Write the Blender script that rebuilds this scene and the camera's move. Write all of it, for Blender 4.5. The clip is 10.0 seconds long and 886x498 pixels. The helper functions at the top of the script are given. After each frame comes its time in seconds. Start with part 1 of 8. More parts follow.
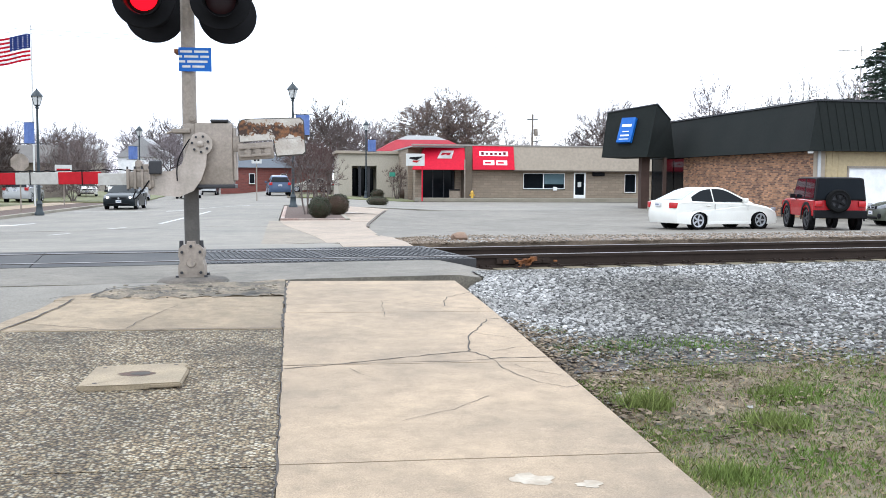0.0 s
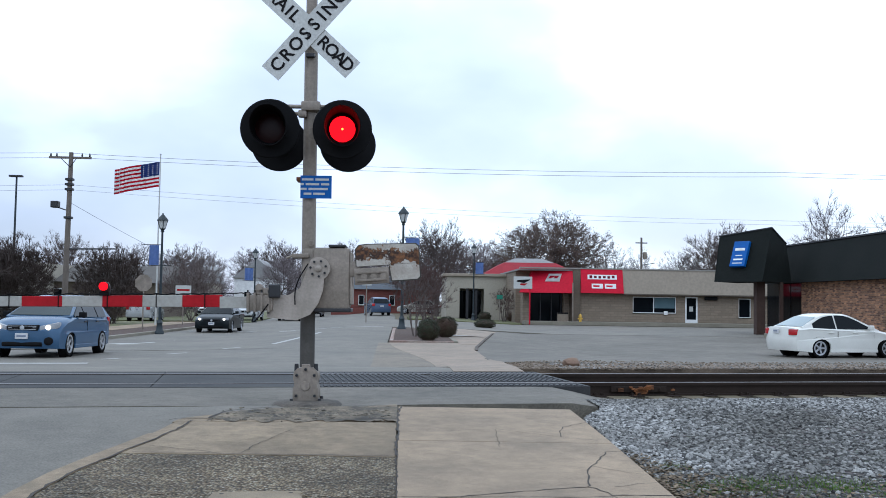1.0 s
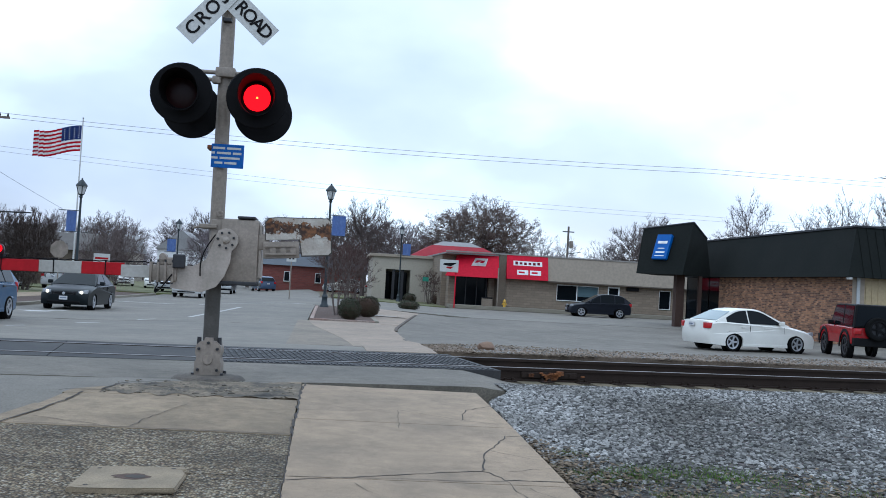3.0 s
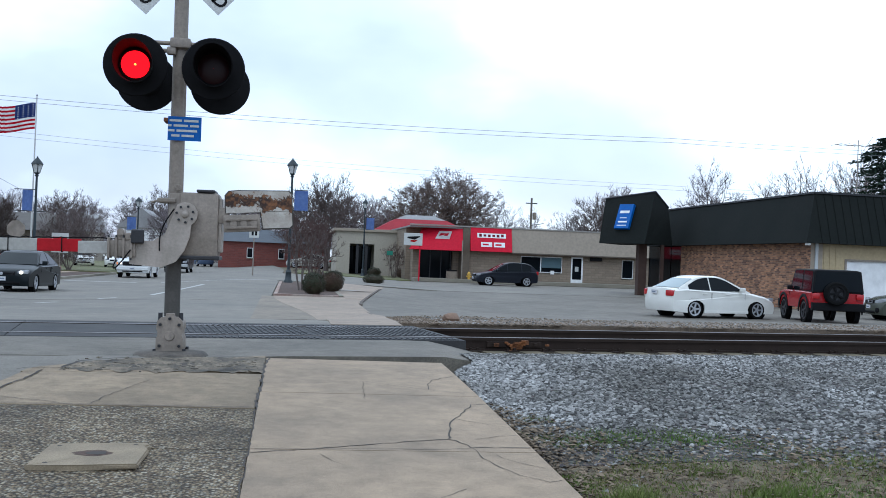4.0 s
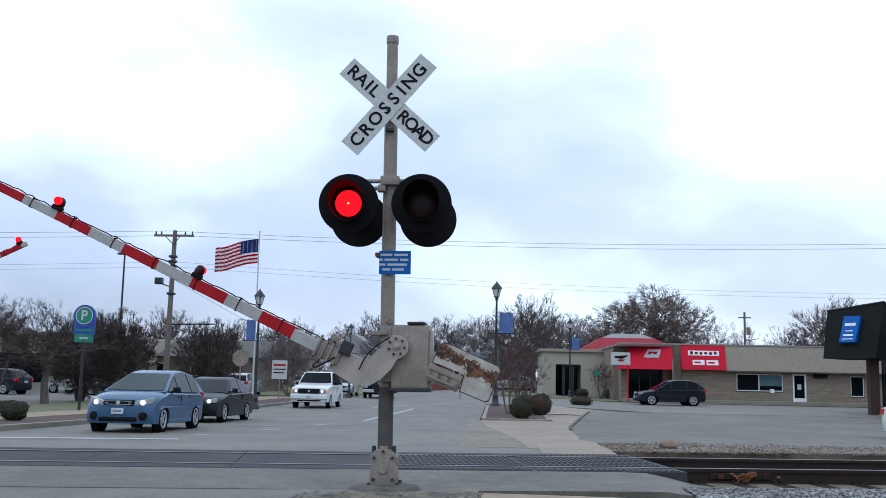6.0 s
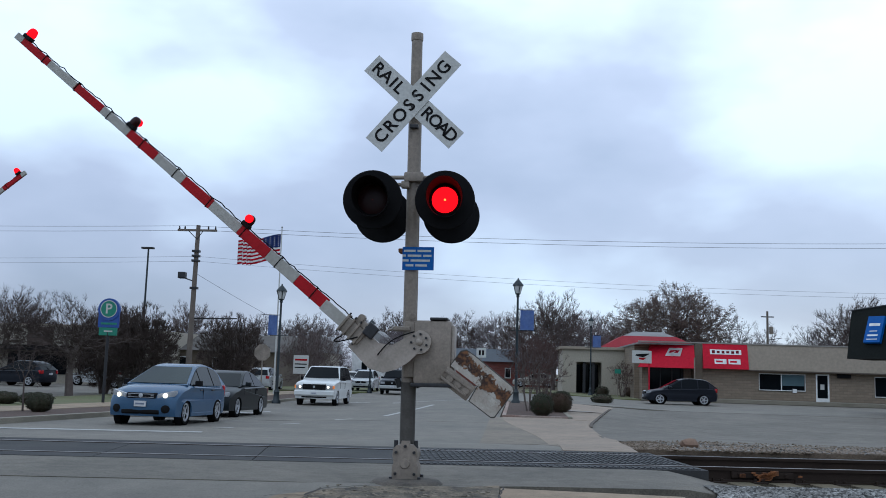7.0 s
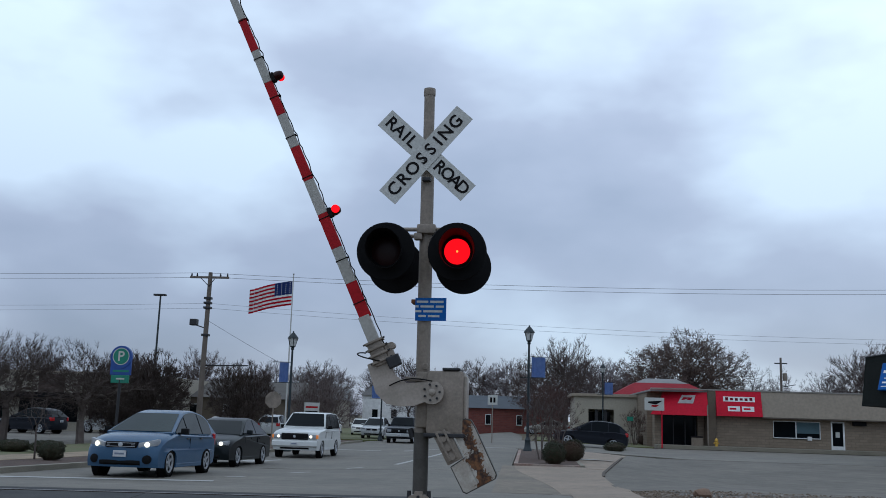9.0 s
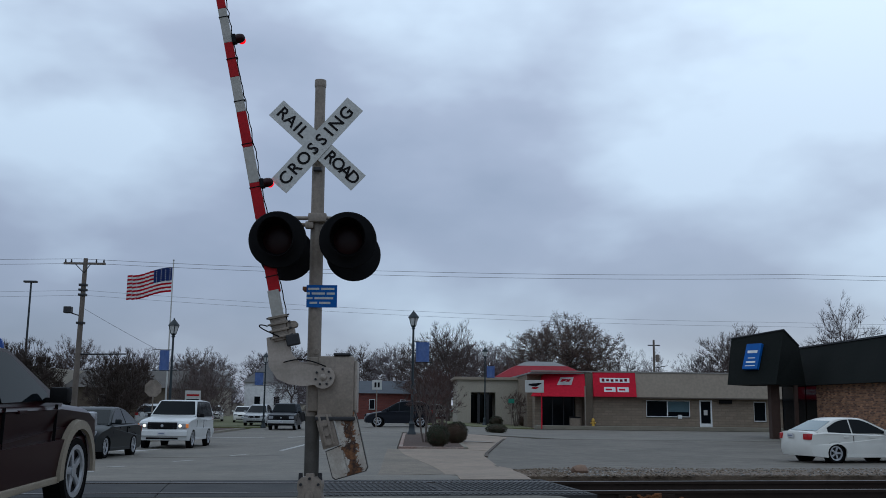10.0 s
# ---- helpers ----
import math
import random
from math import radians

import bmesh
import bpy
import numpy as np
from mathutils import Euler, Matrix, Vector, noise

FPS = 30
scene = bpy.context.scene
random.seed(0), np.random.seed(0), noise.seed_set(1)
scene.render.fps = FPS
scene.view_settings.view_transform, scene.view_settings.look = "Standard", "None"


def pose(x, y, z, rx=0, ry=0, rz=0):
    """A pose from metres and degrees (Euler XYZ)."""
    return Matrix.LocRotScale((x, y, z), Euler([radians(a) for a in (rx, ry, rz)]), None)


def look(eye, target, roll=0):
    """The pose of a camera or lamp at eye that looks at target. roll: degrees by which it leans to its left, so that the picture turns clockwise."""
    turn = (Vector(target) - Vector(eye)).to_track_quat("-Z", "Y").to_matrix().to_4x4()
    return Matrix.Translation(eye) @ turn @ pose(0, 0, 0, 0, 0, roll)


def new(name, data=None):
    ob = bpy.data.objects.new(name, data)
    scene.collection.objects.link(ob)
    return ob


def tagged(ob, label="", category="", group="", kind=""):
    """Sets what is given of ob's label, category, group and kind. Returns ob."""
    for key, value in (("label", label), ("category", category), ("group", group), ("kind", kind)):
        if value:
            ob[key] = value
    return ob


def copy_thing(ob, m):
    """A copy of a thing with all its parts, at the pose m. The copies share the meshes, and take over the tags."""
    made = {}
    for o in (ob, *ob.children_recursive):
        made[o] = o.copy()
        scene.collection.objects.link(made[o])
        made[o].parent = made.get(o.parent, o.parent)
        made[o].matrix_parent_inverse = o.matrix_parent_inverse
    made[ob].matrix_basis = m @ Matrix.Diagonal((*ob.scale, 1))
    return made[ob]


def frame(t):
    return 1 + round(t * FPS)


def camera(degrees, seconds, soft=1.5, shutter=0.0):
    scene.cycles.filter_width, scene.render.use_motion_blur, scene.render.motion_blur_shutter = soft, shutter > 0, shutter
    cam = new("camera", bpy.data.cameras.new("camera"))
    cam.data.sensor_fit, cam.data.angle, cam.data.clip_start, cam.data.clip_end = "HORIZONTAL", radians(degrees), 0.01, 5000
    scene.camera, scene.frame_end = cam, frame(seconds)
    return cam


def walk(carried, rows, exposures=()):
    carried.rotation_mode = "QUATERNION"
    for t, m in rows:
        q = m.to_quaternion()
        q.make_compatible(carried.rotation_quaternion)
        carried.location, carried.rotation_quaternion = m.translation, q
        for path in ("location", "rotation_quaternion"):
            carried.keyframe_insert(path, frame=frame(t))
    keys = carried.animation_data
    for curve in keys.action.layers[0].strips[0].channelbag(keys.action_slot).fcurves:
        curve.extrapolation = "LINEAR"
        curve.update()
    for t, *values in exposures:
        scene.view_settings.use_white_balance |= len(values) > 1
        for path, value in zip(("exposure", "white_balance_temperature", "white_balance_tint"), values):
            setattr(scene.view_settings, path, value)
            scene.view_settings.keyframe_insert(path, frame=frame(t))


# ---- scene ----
cam = camera(49.8, 10.0, 0.9)

PATH = [
    (0, (0.006, 0.058, 1.433), (0.315, 2.028, 1.288), 0.4),
    (0.5, (-0.068, 0.191, 1.494), (0.075, 2.185, 1.541), 2.2),
    (1, (-0.065, 0.143, 1.465), (0.021, 2.138, 1.573), 0.9),
    (1.5, (-0.033, 0.163, 1.449), (0.002, 2.162, 1.506), 0.5),
    (2, (0.079, 0.149, 1.461), (0.167, 2.147, 1.474), 1.9),
    (2.5, (0.103, 0.267, 1.455), (0.165, 2.266, 1.503), 3.0),
    (3, (0.12, 0.269, 1.452), (0.354, 2.254, 1.527), 3.3),
    (3.2, (0.119, 0.271, 1.436), (0.341, 2.258, 1.468), 2.1),
    (4.3, (0.142, 0.32, 1.419), (0.476, 2.292, 1.434), 2.2),
    (4.5, (0.136, 0.299, 1.42), (0.466, 2.272, 1.415), 1.9),
    (5, (0.129, 0.284, 1.439), (0.368, 2.27, 1.468), 1.9),
    (5.4, (0.132, 0.407, 1.457), (0.31, 2.399, 1.428), -0.5),
    (5.5, (0.13, 0.493, 1.459), (0.186, 2.492, 1.457), -0.5),
    (6, (0.09, 0.482, 1.51), (-0.028, 2.461, 1.77), 1.2),
    (6.2, (0.097, 0.472, 1.489), (-0.032, 2.45, 1.755), 1.4),
    (7.5, (0.059, 0.405, 1.511), (-0.111, 2.382, 1.756), 1.7),
    (8, (0.056, 0.374, 1.515), (-0.111, 2.347, 1.801), 1.5),
    (8.5, (0.042, 0.342, 1.522), (-0.136, 2.31, 1.834), 2.1),
    (9, (0.068, 0.285, 1.534), (-0.118, 2.246, 1.88), 1.8),
    (9.5, (0.031, 0.177, 1.521), (-0.059, 2.139, 1.9), 2.7),
    (10, (0.015, -0.044, 1.509), (0.073, 1.929, 1.83), 0.7),
]
EXPOSURES = [(0.0, 1.50, 6050, 5), (0.5, 1.26, 5820, 4), (1.0, 0.46, 5500, 3), (1.5, 0.18, 5420, 2), (2.0, 0.38, 5430, 3), (2.5, 0.56, 5400, 2), (3.0, 0.40, 5380, 2), (3.5, 0.43, 5400, 2),
             (4.5, 0.63, 5450, 2), (5.0, 0.80, 5600, 3), (5.5, 0.68, 5550, 3), (5.8, 0.55, 5450, 3), (6.2, 0.08, 5400, 3), (7.5, -0.18, 5450, 2), (8.5, -0.38, 5450, 2),
             (9.0, -0.46, 5450, 2), (9.5, -0.60, 5430, 2), (10.0, -0.70, 5450, 2)]
walk(cam, [(t, look(eye, target, roll)) for t, eye, target, roll in PATH], EXPOSURES)

# ---- sky and sun: a bright overcast afternoon ----
world = bpy.data.worlds.new("overcast_sky")
scene.world = world
world.use_nodes = True
wn, wl = world.node_tree.nodes, world.node_tree.links
wn.clear()
w_out = wn.new("ShaderNodeOutputWorld")
sky = wn.new("ShaderNodeTexSky")
sky.sky_type, sky.sun_disc = "NISHITA", False
sky.sun_elevation, sky.sun_rotation = radians(38), radians(35)
sky_bg = wn.new("ShaderNodeBackground")
sky_bg.inputs["Strength"].default_value = 0.02
wl.new(sky.outputs["Color"], sky_bg.inputs["Color"])
w_co = wn.new("ShaderNodeTexCoord")
w_map = wn.new("ShaderNodeMapping")
w_map.inputs["Scale"].default_value = (1.0, 1.0, 2.0)
w_map.inputs["Location"].default_value = (0.42, 0.10, 0.15)
wl.new(w_co.outputs["Generated"], w_map.inputs["Vector"])
w_noise = wn.new("ShaderNodeTexNoise")
w_noise.inputs["Scale"].default_value = 2.5
w_noise.inputs["Detail"].default_value = 5.0
w_noise.inputs["Roughness"].default_value = 0.46
wl.new(w_map.outputs["Vector"], w_noise.inputs["Vector"])
w_ramp = wn.new("ShaderNodeValToRGB")
w_ramp.color_ramp.elements[0].position, w_ramp.color_ramp.elements[0].color = 0.30, (0.60, 0.62, 0.72, 1)
w_ramp.color_ramp.elements[1].position, w_ramp.color_ramp.elements[1].color = 0.60, (1.38, 1.42, 1.47, 1)
w_mid = w_ramp.color_ramp.elements.new(0.46)
w_mid.color = (0.86, 0.85, 0.95, 1)
wl.new(w_noise.outputs["Fac"], w_ramp.inputs["Fac"])
cloud_bg = wn.new("ShaderNodeBackground")
cloud_bg.inputs["Strength"].default_value = 0.92
w_sep = wn.new("ShaderNodeSeparateXYZ")      # overcast: dimmer towards the horizon
wl.new(w_co.outputs["Generated"], w_sep.inputs[0])
w_lift = wn.new("ShaderNodeValToRGB")
w_lift.color_ramp.elements[0].position, w_lift.color_ramp.elements[0].color = 0.0, (0.52, 0.52, 0.56, 1)
w_lift.color_ramp.elements[1].position, w_lift.color_ramp.elements[1].color = 0.42, (1, 1, 1, 1)
w_low = w_lift.color_ramp.elements.new(0.13)
w_low.color = (0.66, 0.66, 0.70, 1)
wl.new(w_sep.outputs["Z"], w_lift.inputs["Fac"])
w_mul = wn.new("ShaderNodeMixRGB")
w_mul.blend_type, w_mul.inputs["Fac"].default_value = "MULTIPLY", 1.0
wl.new(w_ramp.outputs["Color"], w_mul.inputs["Color1"])
wl.new(w_lift.outputs["Color"], w_mul.inputs["Color2"])
wl.new(w_mul.outputs["Color"], cloud_bg.inputs["Color"])
w_add = wn.new("ShaderNodeAddShader")
wl.new(sky_bg.outputs[0], w_add.inputs[0])
wl.new(cloud_bg.outputs[0], w_add.inputs[1])
wl.new(w_add.outputs[0], w_out.inputs["Surface"])

sun = new("sun", bpy.data.lights.new("sun", "SUN"))
sun.data.energy, sun.data.angle, sun.data.color = 0.3, radians(25), (1.0, 0.96, 0.9)
sun.matrix_world = look((-20, -30, 40), (0, 0, 0))

# ---- materials ----
MATS = {}


def mat(name, base, rough=0.7, metal=0.0, dark=None, scale=6.0, fine=60.0, amount=0.5, bump=0.2, kind="noise",
        coat=0.0, glow=0.0, spread=0.0, spec=0.5, island=0.0, grit=0.25, wear=0.0):
    """A surface with variation at two scales: broad stains of the colour dark, and fine grain with relief."""
    if name in MATS:
        return MATS[name]
    m = bpy.data.materials.new(name)
    m.use_nodes = True
    n, l = m.node_tree.nodes, m.node_tree.links
    b = n["Principled BSDF"]
    b.inputs["Roughness"].default_value, b.inputs["Metallic"].default_value = rough, metal
    b.inputs["Coat Weight"].default_value = coat
    b.inputs["Specular IOR Level"].default_value = spec
    if glow:
        b.inputs["Emission Color"].default_value = base
        b.inputs["Emission Strength"].default_value = glow
    co = n.new("ShaderNodeTexCoord")
    big = n.new("ShaderNodeTexNoise")
    big.inputs["Scale"].default_value, big.inputs["Detail"].default_value = scale, 6.0
    l.new(co.outputs["Object"], big.inputs["Vector"])
    if kind == "stones":
        grain = n.new("ShaderNodeTexVoronoi")
        grain.inputs["Scale"].default_value = fine
        value, height = grain.outputs["Color"], grain.outputs["Distance"]
    else:
        grain = n.new("ShaderNodeTexNoise")
        grain.inputs["Scale"].default_value, grain.inputs["Detail"].default_value = fine, 3.0
        value = height = grain.outputs["Fac"]
    l.new(co.outputs["Object"], grain.inputs["Vector"])
    ramp = n.new("ShaderNodeMapRange")
    ramp.inputs["From Min"].default_value, ramp.inputs["From Max"].default_value = 0.35, 0.68
    ramp.inputs["To Max"].default_value = amount
    l.new(big.outputs["Fac"], ramp.inputs["Value"])
    mix = n.new("ShaderNodeMixRGB")
    mix.inputs["Color1"].default_value = base
    mix.inputs["Color2"].default_value = dark or tuple(v * 0.6 for v in base[:3]) + (1,)
    l.new(ramp.outputs["Result"], mix.inputs["Fac"])
    over = n.new("ShaderNodeMixRGB")
    over.blend_type = "OVERLAY"
    over.inputs["Fac"].default_value = 1.0 if kind == "stones" else grit
    l.new(mix.outputs["Color"], over.inputs["Color1"])
    if kind == "stones":
        soft_hue = n.new("ShaderNodeHueSaturation")      # pebbles of slightly different hue
        soft_hue.inputs["Saturation"].default_value = 0.2
        l.new(value, soft_hue.inputs["Color"])
        l.new(soft_hue.outputs["Color"], over.inputs["Color2"])
    else:
        l.new(value, over.inputs["Color2"])
    last = over
    if wear:
        blot = n.new("ShaderNodeTexNoise")         # scuffs and damp patches between the broad stains and the grain
        blot.inputs["Scale"].default_value, blot.inputs["Detail"].default_value, blot.inputs["Roughness"].default_value = scale * 6, 9.0, 0.72
        l.new(co.outputs["Object"], blot.inputs["Vector"])
        rw = n.new("ShaderNodeMapRange")
        rw.inputs["From Min"].default_value, rw.inputs["From Max"].default_value = 0.30, 0.70
        rw.inputs["To Min"].default_value, rw.inputs["To Max"].default_value = 1 - wear, 1 + wear
        l.new(blot.outputs["Fac"], rw.inputs["Value"])
        hw = n.new("ShaderNodeHueSaturation")
        l.new(rw.outputs["Result"], hw.inputs["Value"])
        l.new(last.outputs["Color"], hw.inputs["Color"])
        last = hw
    if kind == "stones":
        gap = n.new("ShaderNodeMapRange")          # darker towards the cell edges, between the stones
        gap.inputs["From Min"].default_value, gap.inputs["From Max"].default_value = 0.35, 0.75
        gap.inputs["To Min"].default_value, gap.inputs["To Max"].default_value = 1.0, 0.22
        l.new(grain.outputs["Distance"], gap.inputs["Value"])
        dim = n.new("ShaderNodeHueSaturation")
        l.new(gap.outputs["Result"], dim.inputs["Value"])
        l.new(last.outputs["Color"], dim.inputs["Color"])
        last = dim
    if spread:
        info = n.new("ShaderNodeObjectInfo")
        r2 = n.new("ShaderNodeMapRange")
        r2.inputs["To Min"].default_value, r2.inputs["To Max"].default_value = 1 - spread, 1 + spread
        l.new(info.outputs["Random"], r2.inputs["Value"])
        hsv = n.new("ShaderNodeHueSaturation")
        l.new(r2.outputs["Result"], hsv.inputs["Value"])
        l.new(last.outputs["Color"], hsv.inputs["Color"])
        last = hsv
    if island:
        geo = n.new("ShaderNodeNewGeometry")
        r3 = n.new("ShaderNodeMapRange")
        r3.inputs["To Min"].default_value, r3.inputs["To Max"].default_value = 1 - island, 1 + island
        l.new(geo.outputs["Random Per Island"], r3.inputs["Value"])
        h3 = n.new("ShaderNodeHueSaturation")
        l.new(r3.outputs["Result"], h3.inputs["Value"])
        l.new(last.outputs["Color"], h3.inputs["Color"])
        last = h3
    l.new(last.outputs["Color"], b.inputs["Base Color"])
    if bump:
        bn = n.new("ShaderNodeBump")
        bn.inputs["Strength"].default_value = bump
        bn.inputs["Distance"].default_value = 0.01 if kind != "stones" else 0.02
        l.new(height, bn.inputs["Height"])
        l.new(bn.outputs["Normal"], b.inputs["Normal"])
    MATS[name] = m
    return m


CONCRETE = mat("walk_concrete", (0.282, 0.212, 0.139, 1), 0.85, dark=(0.173, 0.133, 0.091, 1), scale=0.9, fine=150, amount=0.85, bump=0.3, grit=0.55, wear=0.24)
PAD = mat("pad_concrete", (0.248, 0.189, 0.121, 1), 0.85, dark=(0.139, 0.106, 0.067, 1), scale=1.3, fine=150, amount=0.85, bump=0.4, grit=0.55, wear=0.30)
PINK = mat("pink_concrete", (0.262, 0.205, 0.152, 1), 0.85, dark=(0.180, 0.145, 0.110, 1), scale=0.5, fine=60, amount=0.7, bump=0.2, grit=0.55, wear=0.22)
def pebble_mat():
    """Washed pebbles of many browns and greys set in dark cement."""
    m = bpy.data.materials.new("exposed_aggregate")
    m.use_nodes = True
    n, l = m.node_tree.nodes, m.node_tree.links
    b = n["Principled BSDF"]
    b.inputs["Roughness"].default_value, b.inputs["Specular IOR Level"].default_value = 0.8, 0.3
    co = n.new("ShaderNodeTexCoord")
    cell = n.new("ShaderNodeTexVoronoi")
    cell.inputs["Scale"].default_value = 58
    l.new(co.outputs["Object"], cell.inputs["Vector"])
    hue = n.new("ShaderNodeSeparateColor")
    l.new(cell.outputs["Color"], hue.inputs["Color"])
    tone = n.new("ShaderNodeValToRGB")
    els = tone.color_ramp.elements
    els[0].position, els[0].color = 0.0, (0.080, 0.058, 0.038, 1)
    els[1].position, els[1].color = 1.0, (0.40, 0.36, 0.285, 1)
    for p, c in ((0.35, (0.180, 0.130, 0.074, 1)), (0.6, (0.260, 0.200, 0.118, 1)), (0.82, (0.335, 0.290, 0.200, 1))):
        els.new(p).color = c
    l.new(hue.outputs["Red"], tone.inputs["Fac"])
    gap = n.new("ShaderNodeMapRange")
    gap.inputs["From Min"].default_value, gap.inputs["From Max"].default_value = 0.38, 0.66
    gap.inputs["To Min"].default_value, gap.inputs["To Max"].default_value = 1.0, 0.26
    l.new(cell.outputs["Distance"], gap.inputs["Value"])
    blot = n.new("ShaderNodeTexNoise")
    blot.inputs["Scale"].default_value, blot.inputs["Detail"].default_value = 2.2, 7.0
    l.new(co.outputs["Object"], blot.inputs["Vector"])
    wide = n.new("ShaderNodeMapRange")
    wide.inputs["From Min"].default_value, wide.inputs["From Max"].default_value = 0.3, 0.7
    wide.inputs["To Min"].default_value, wide.inputs["To Max"].default_value = 0.45, 1.08
    l.new(blot.outputs["Fac"], wide.inputs["Value"])
    both = n.new("ShaderNodeMath")
    both.operation = "MULTIPLY"
    l.new(gap.outputs["Result"], both.inputs[0])
    l.new(wide.outputs["Result"], both.inputs[1])
    dim = n.new("ShaderNodeHueSaturation")
    l.new(both.outputs[0], dim.inputs["Value"])
    l.new(tone.outputs["Color"], dim.inputs["Color"])
    l.new(dim.outputs["Color"], b.inputs["Base Color"])
    bn = n.new("ShaderNodeBump")
    bn.inputs["Strength"].default_value, bn.inputs["Distance"].default_value = 0.9, 0.012
    bn.invert = True
    l.new(cell.outputs["Distance"], bn.inputs["Height"])
    l.new(bn.outputs["Normal"], b.inputs["Normal"])
    return m


AGGREGATE = pebble_mat()
ROAD = mat("worn_road", (0.157, 0.141, 0.114, 1), 0.8, dark=(0.107, 0.098, 0.082, 1), scale=0.35, fine=60, amount=0.8, bump=0.2, grit=0.65, wear=0.22)
ASPHALT = mat("patch_asphalt", (0.136, 0.120, 0.095, 1), 0.85, dark=(0.083, 0.075, 0.059, 1), scale=0.7, fine=60, amount=0.85, bump=0.3, grit=0.65, wear=0.28)
LOT = mat("lot_asphalt", (0.140, 0.125, 0.100, 1), 0.85, dark=(0.088, 0.077, 0.062, 1), scale=0.32, fine=30, amount=0.9, bump=0.25, grit=0.65, wear=0.34)
DIRT = mat("dirt", (0.16, 0.12, 0.085, 1), 0.95, dark=(0.09, 0.07, 0.05, 1), scale=2.0, fine=40, amount=0.8, bump=0.7, grit=0.65)
GRAVEL_BED = mat("ballast_bed", (0.070, 0.064, 0.057, 1), 0.9, dark=(0.035, 0.030, 0.025, 1), scale=1.1, fine=22, amount=0.7, bump=1.0, kind="stones")
STONE = mat("ballast_stone", (0.215, 0.210, 0.200, 1), 0.85, dark=(0.060, 0.055, 0.046, 1), scale=0.8, fine=40, amount=0.85, bump=0.3, island=0.85, wear=0.3)
GROUND = mat("thin_grass_ground", (0.15, 0.118, 0.075, 1), 0.95, dark=(0.075, 0.068, 0.036, 1), scale=1.6, fine=90, amount=0.9, bump=0.9, grit=0.8)
LAWN = mat("dull_lawn", (0.096, 0.108, 0.040, 1), 0.95, dark=(0.128, 0.112, 0.056, 1), scale=0.4, fine=30, amount=0.8, bump=0.6, grit=0.65)
GRASS = mat("grass_blade", (0.090, 0.150, 0.030, 1), 0.8, dark=(0.14, 0.155, 0.050, 1), scale=1.3, fine=8, amount=1.0, bump=0, island=0.4, spec=0.1)
CRACK = mat("crack", (0.05, 0.042, 0.035, 1), 0.95, scale=5, bump=0)
PAINT_W = mat("road_paint", (0.409, 0.403, 0.383, 1), 0.8, dark=(0.264, 0.257, 0.244, 1), scale=3, fine=40, amount=0.8, bump=0.1)
RUBBER = mat("crossing_panel", (0.034, 0.034, 0.036, 1), 0.75, dark=(0.06, 0.058, 0.055, 1), scale=1.5, fine=60, amount=0.8, bump=0.3, spec=0.15)
# lighter copy of the panel rubber: light on the raised lugs, put into colour
RUBBER_LIT = mat("lit_panel_lug", (0.055, 0.055, 0.057, 1), 0.7, scale=3, fine=60, bump=0.2, spec=0.2)
RAIL = mat("rail_steel", (0.030, 0.021, 0.016, 1), 0.75, 0.0, dark=(0.016, 0.011, 0.009, 1), scale=3, fine=60, bump=0.3, spec=0.15)
RAIL_TOP = mat("rail_head", (0.20, 0.18, 0.17, 1), 0.42, 0.8, scale=3, fine=40, bump=0.05)
TIE = mat("creosoted_tie", (0.028, 0.022, 0.018, 1), 0.95, dark=(0.015, 0.012, 0.010, 1), scale=5, fine=60, bump=0.7, spread=0.2, spec=0.1)
POST_PAINT = mat("weathered_silver_paint", (0.250, 0.210, 0.172, 1), 0.55, 0.15, dark=(0.150, 0.126, 0.098, 1), scale=3, fine=40, amount=0.8, bump=0.12, wear=0.18)
GREY_METAL = mat("grey_mechanism_paint", (0.355, 0.305, 0.262, 1), 0.55, 0.1, dark=(0.215, 0.190, 0.155, 1), scale=4, fine=40, amount=0.7, bump=0.12)
RUST = mat("rust", (0.23, 0.085, 0.025, 1), 0.9, dark=(0.07, 0.03, 0.014, 1), scale=14, fine=60, amount=0.9, bump=0.8, grit=0.65)
BLACK = mat("signal_black", (0.007, 0.007, 0.008, 1), 0.7, scale=3, fine=20, bump=0.05, spec=0.10)
DARKMETAL = mat("dark_metal", (0.035, 0.035, 0.038, 1), 0.5, 0.5, scale=4, fine=30, bump=0.1)
SIGN_WHITE = mat("sign_white", (0.480, 0.480, 0.456, 1), 0.5, dark=(0.400, 0.400, 0.376, 1), scale=3, fine=30, bump=0.05)
LETTER = mat("sign_letter_black", (0.008, 0.008, 0.009, 1), 0.6, scale=3, bump=0, spec=0.1)
ARM_WHITE = mat("arm_white", (0.341, 0.328, 0.298, 1), 0.5, dark=(0.262, 0.249, 0.216, 1), scale=5, fine=30, bump=0.05)
ARM_RED = mat("arm_red", (0.34, 0.008, 0.014, 1), 0.6, dark=(0.22, 0.006, 0.010, 1), scale=5, fine=30, bump=0.05, spec=0.15)
SIGN_BLUE = mat("sign_blue", (0.010, 0.095, 0.36, 1), 0.5, scale=3, bump=0.03, spec=0.2)
LENS_OFF = mat("unlit_red_lens", (0.022, 0.002, 0.003, 1), 0.35, scale=4, bump=0, spec=0.2)
LENS_ON = mat("lit_red_lamp", (1.0, 0.0008, 0.006, 1), 0.6, glow=1.7, amount=0.0, bump=0, spec=0.0)
LENS_HOT = mat("lamp_centre", (1.0, 0.16, 0.02, 1), 0.4, glow=4.0, amount=0.0, bump=0)
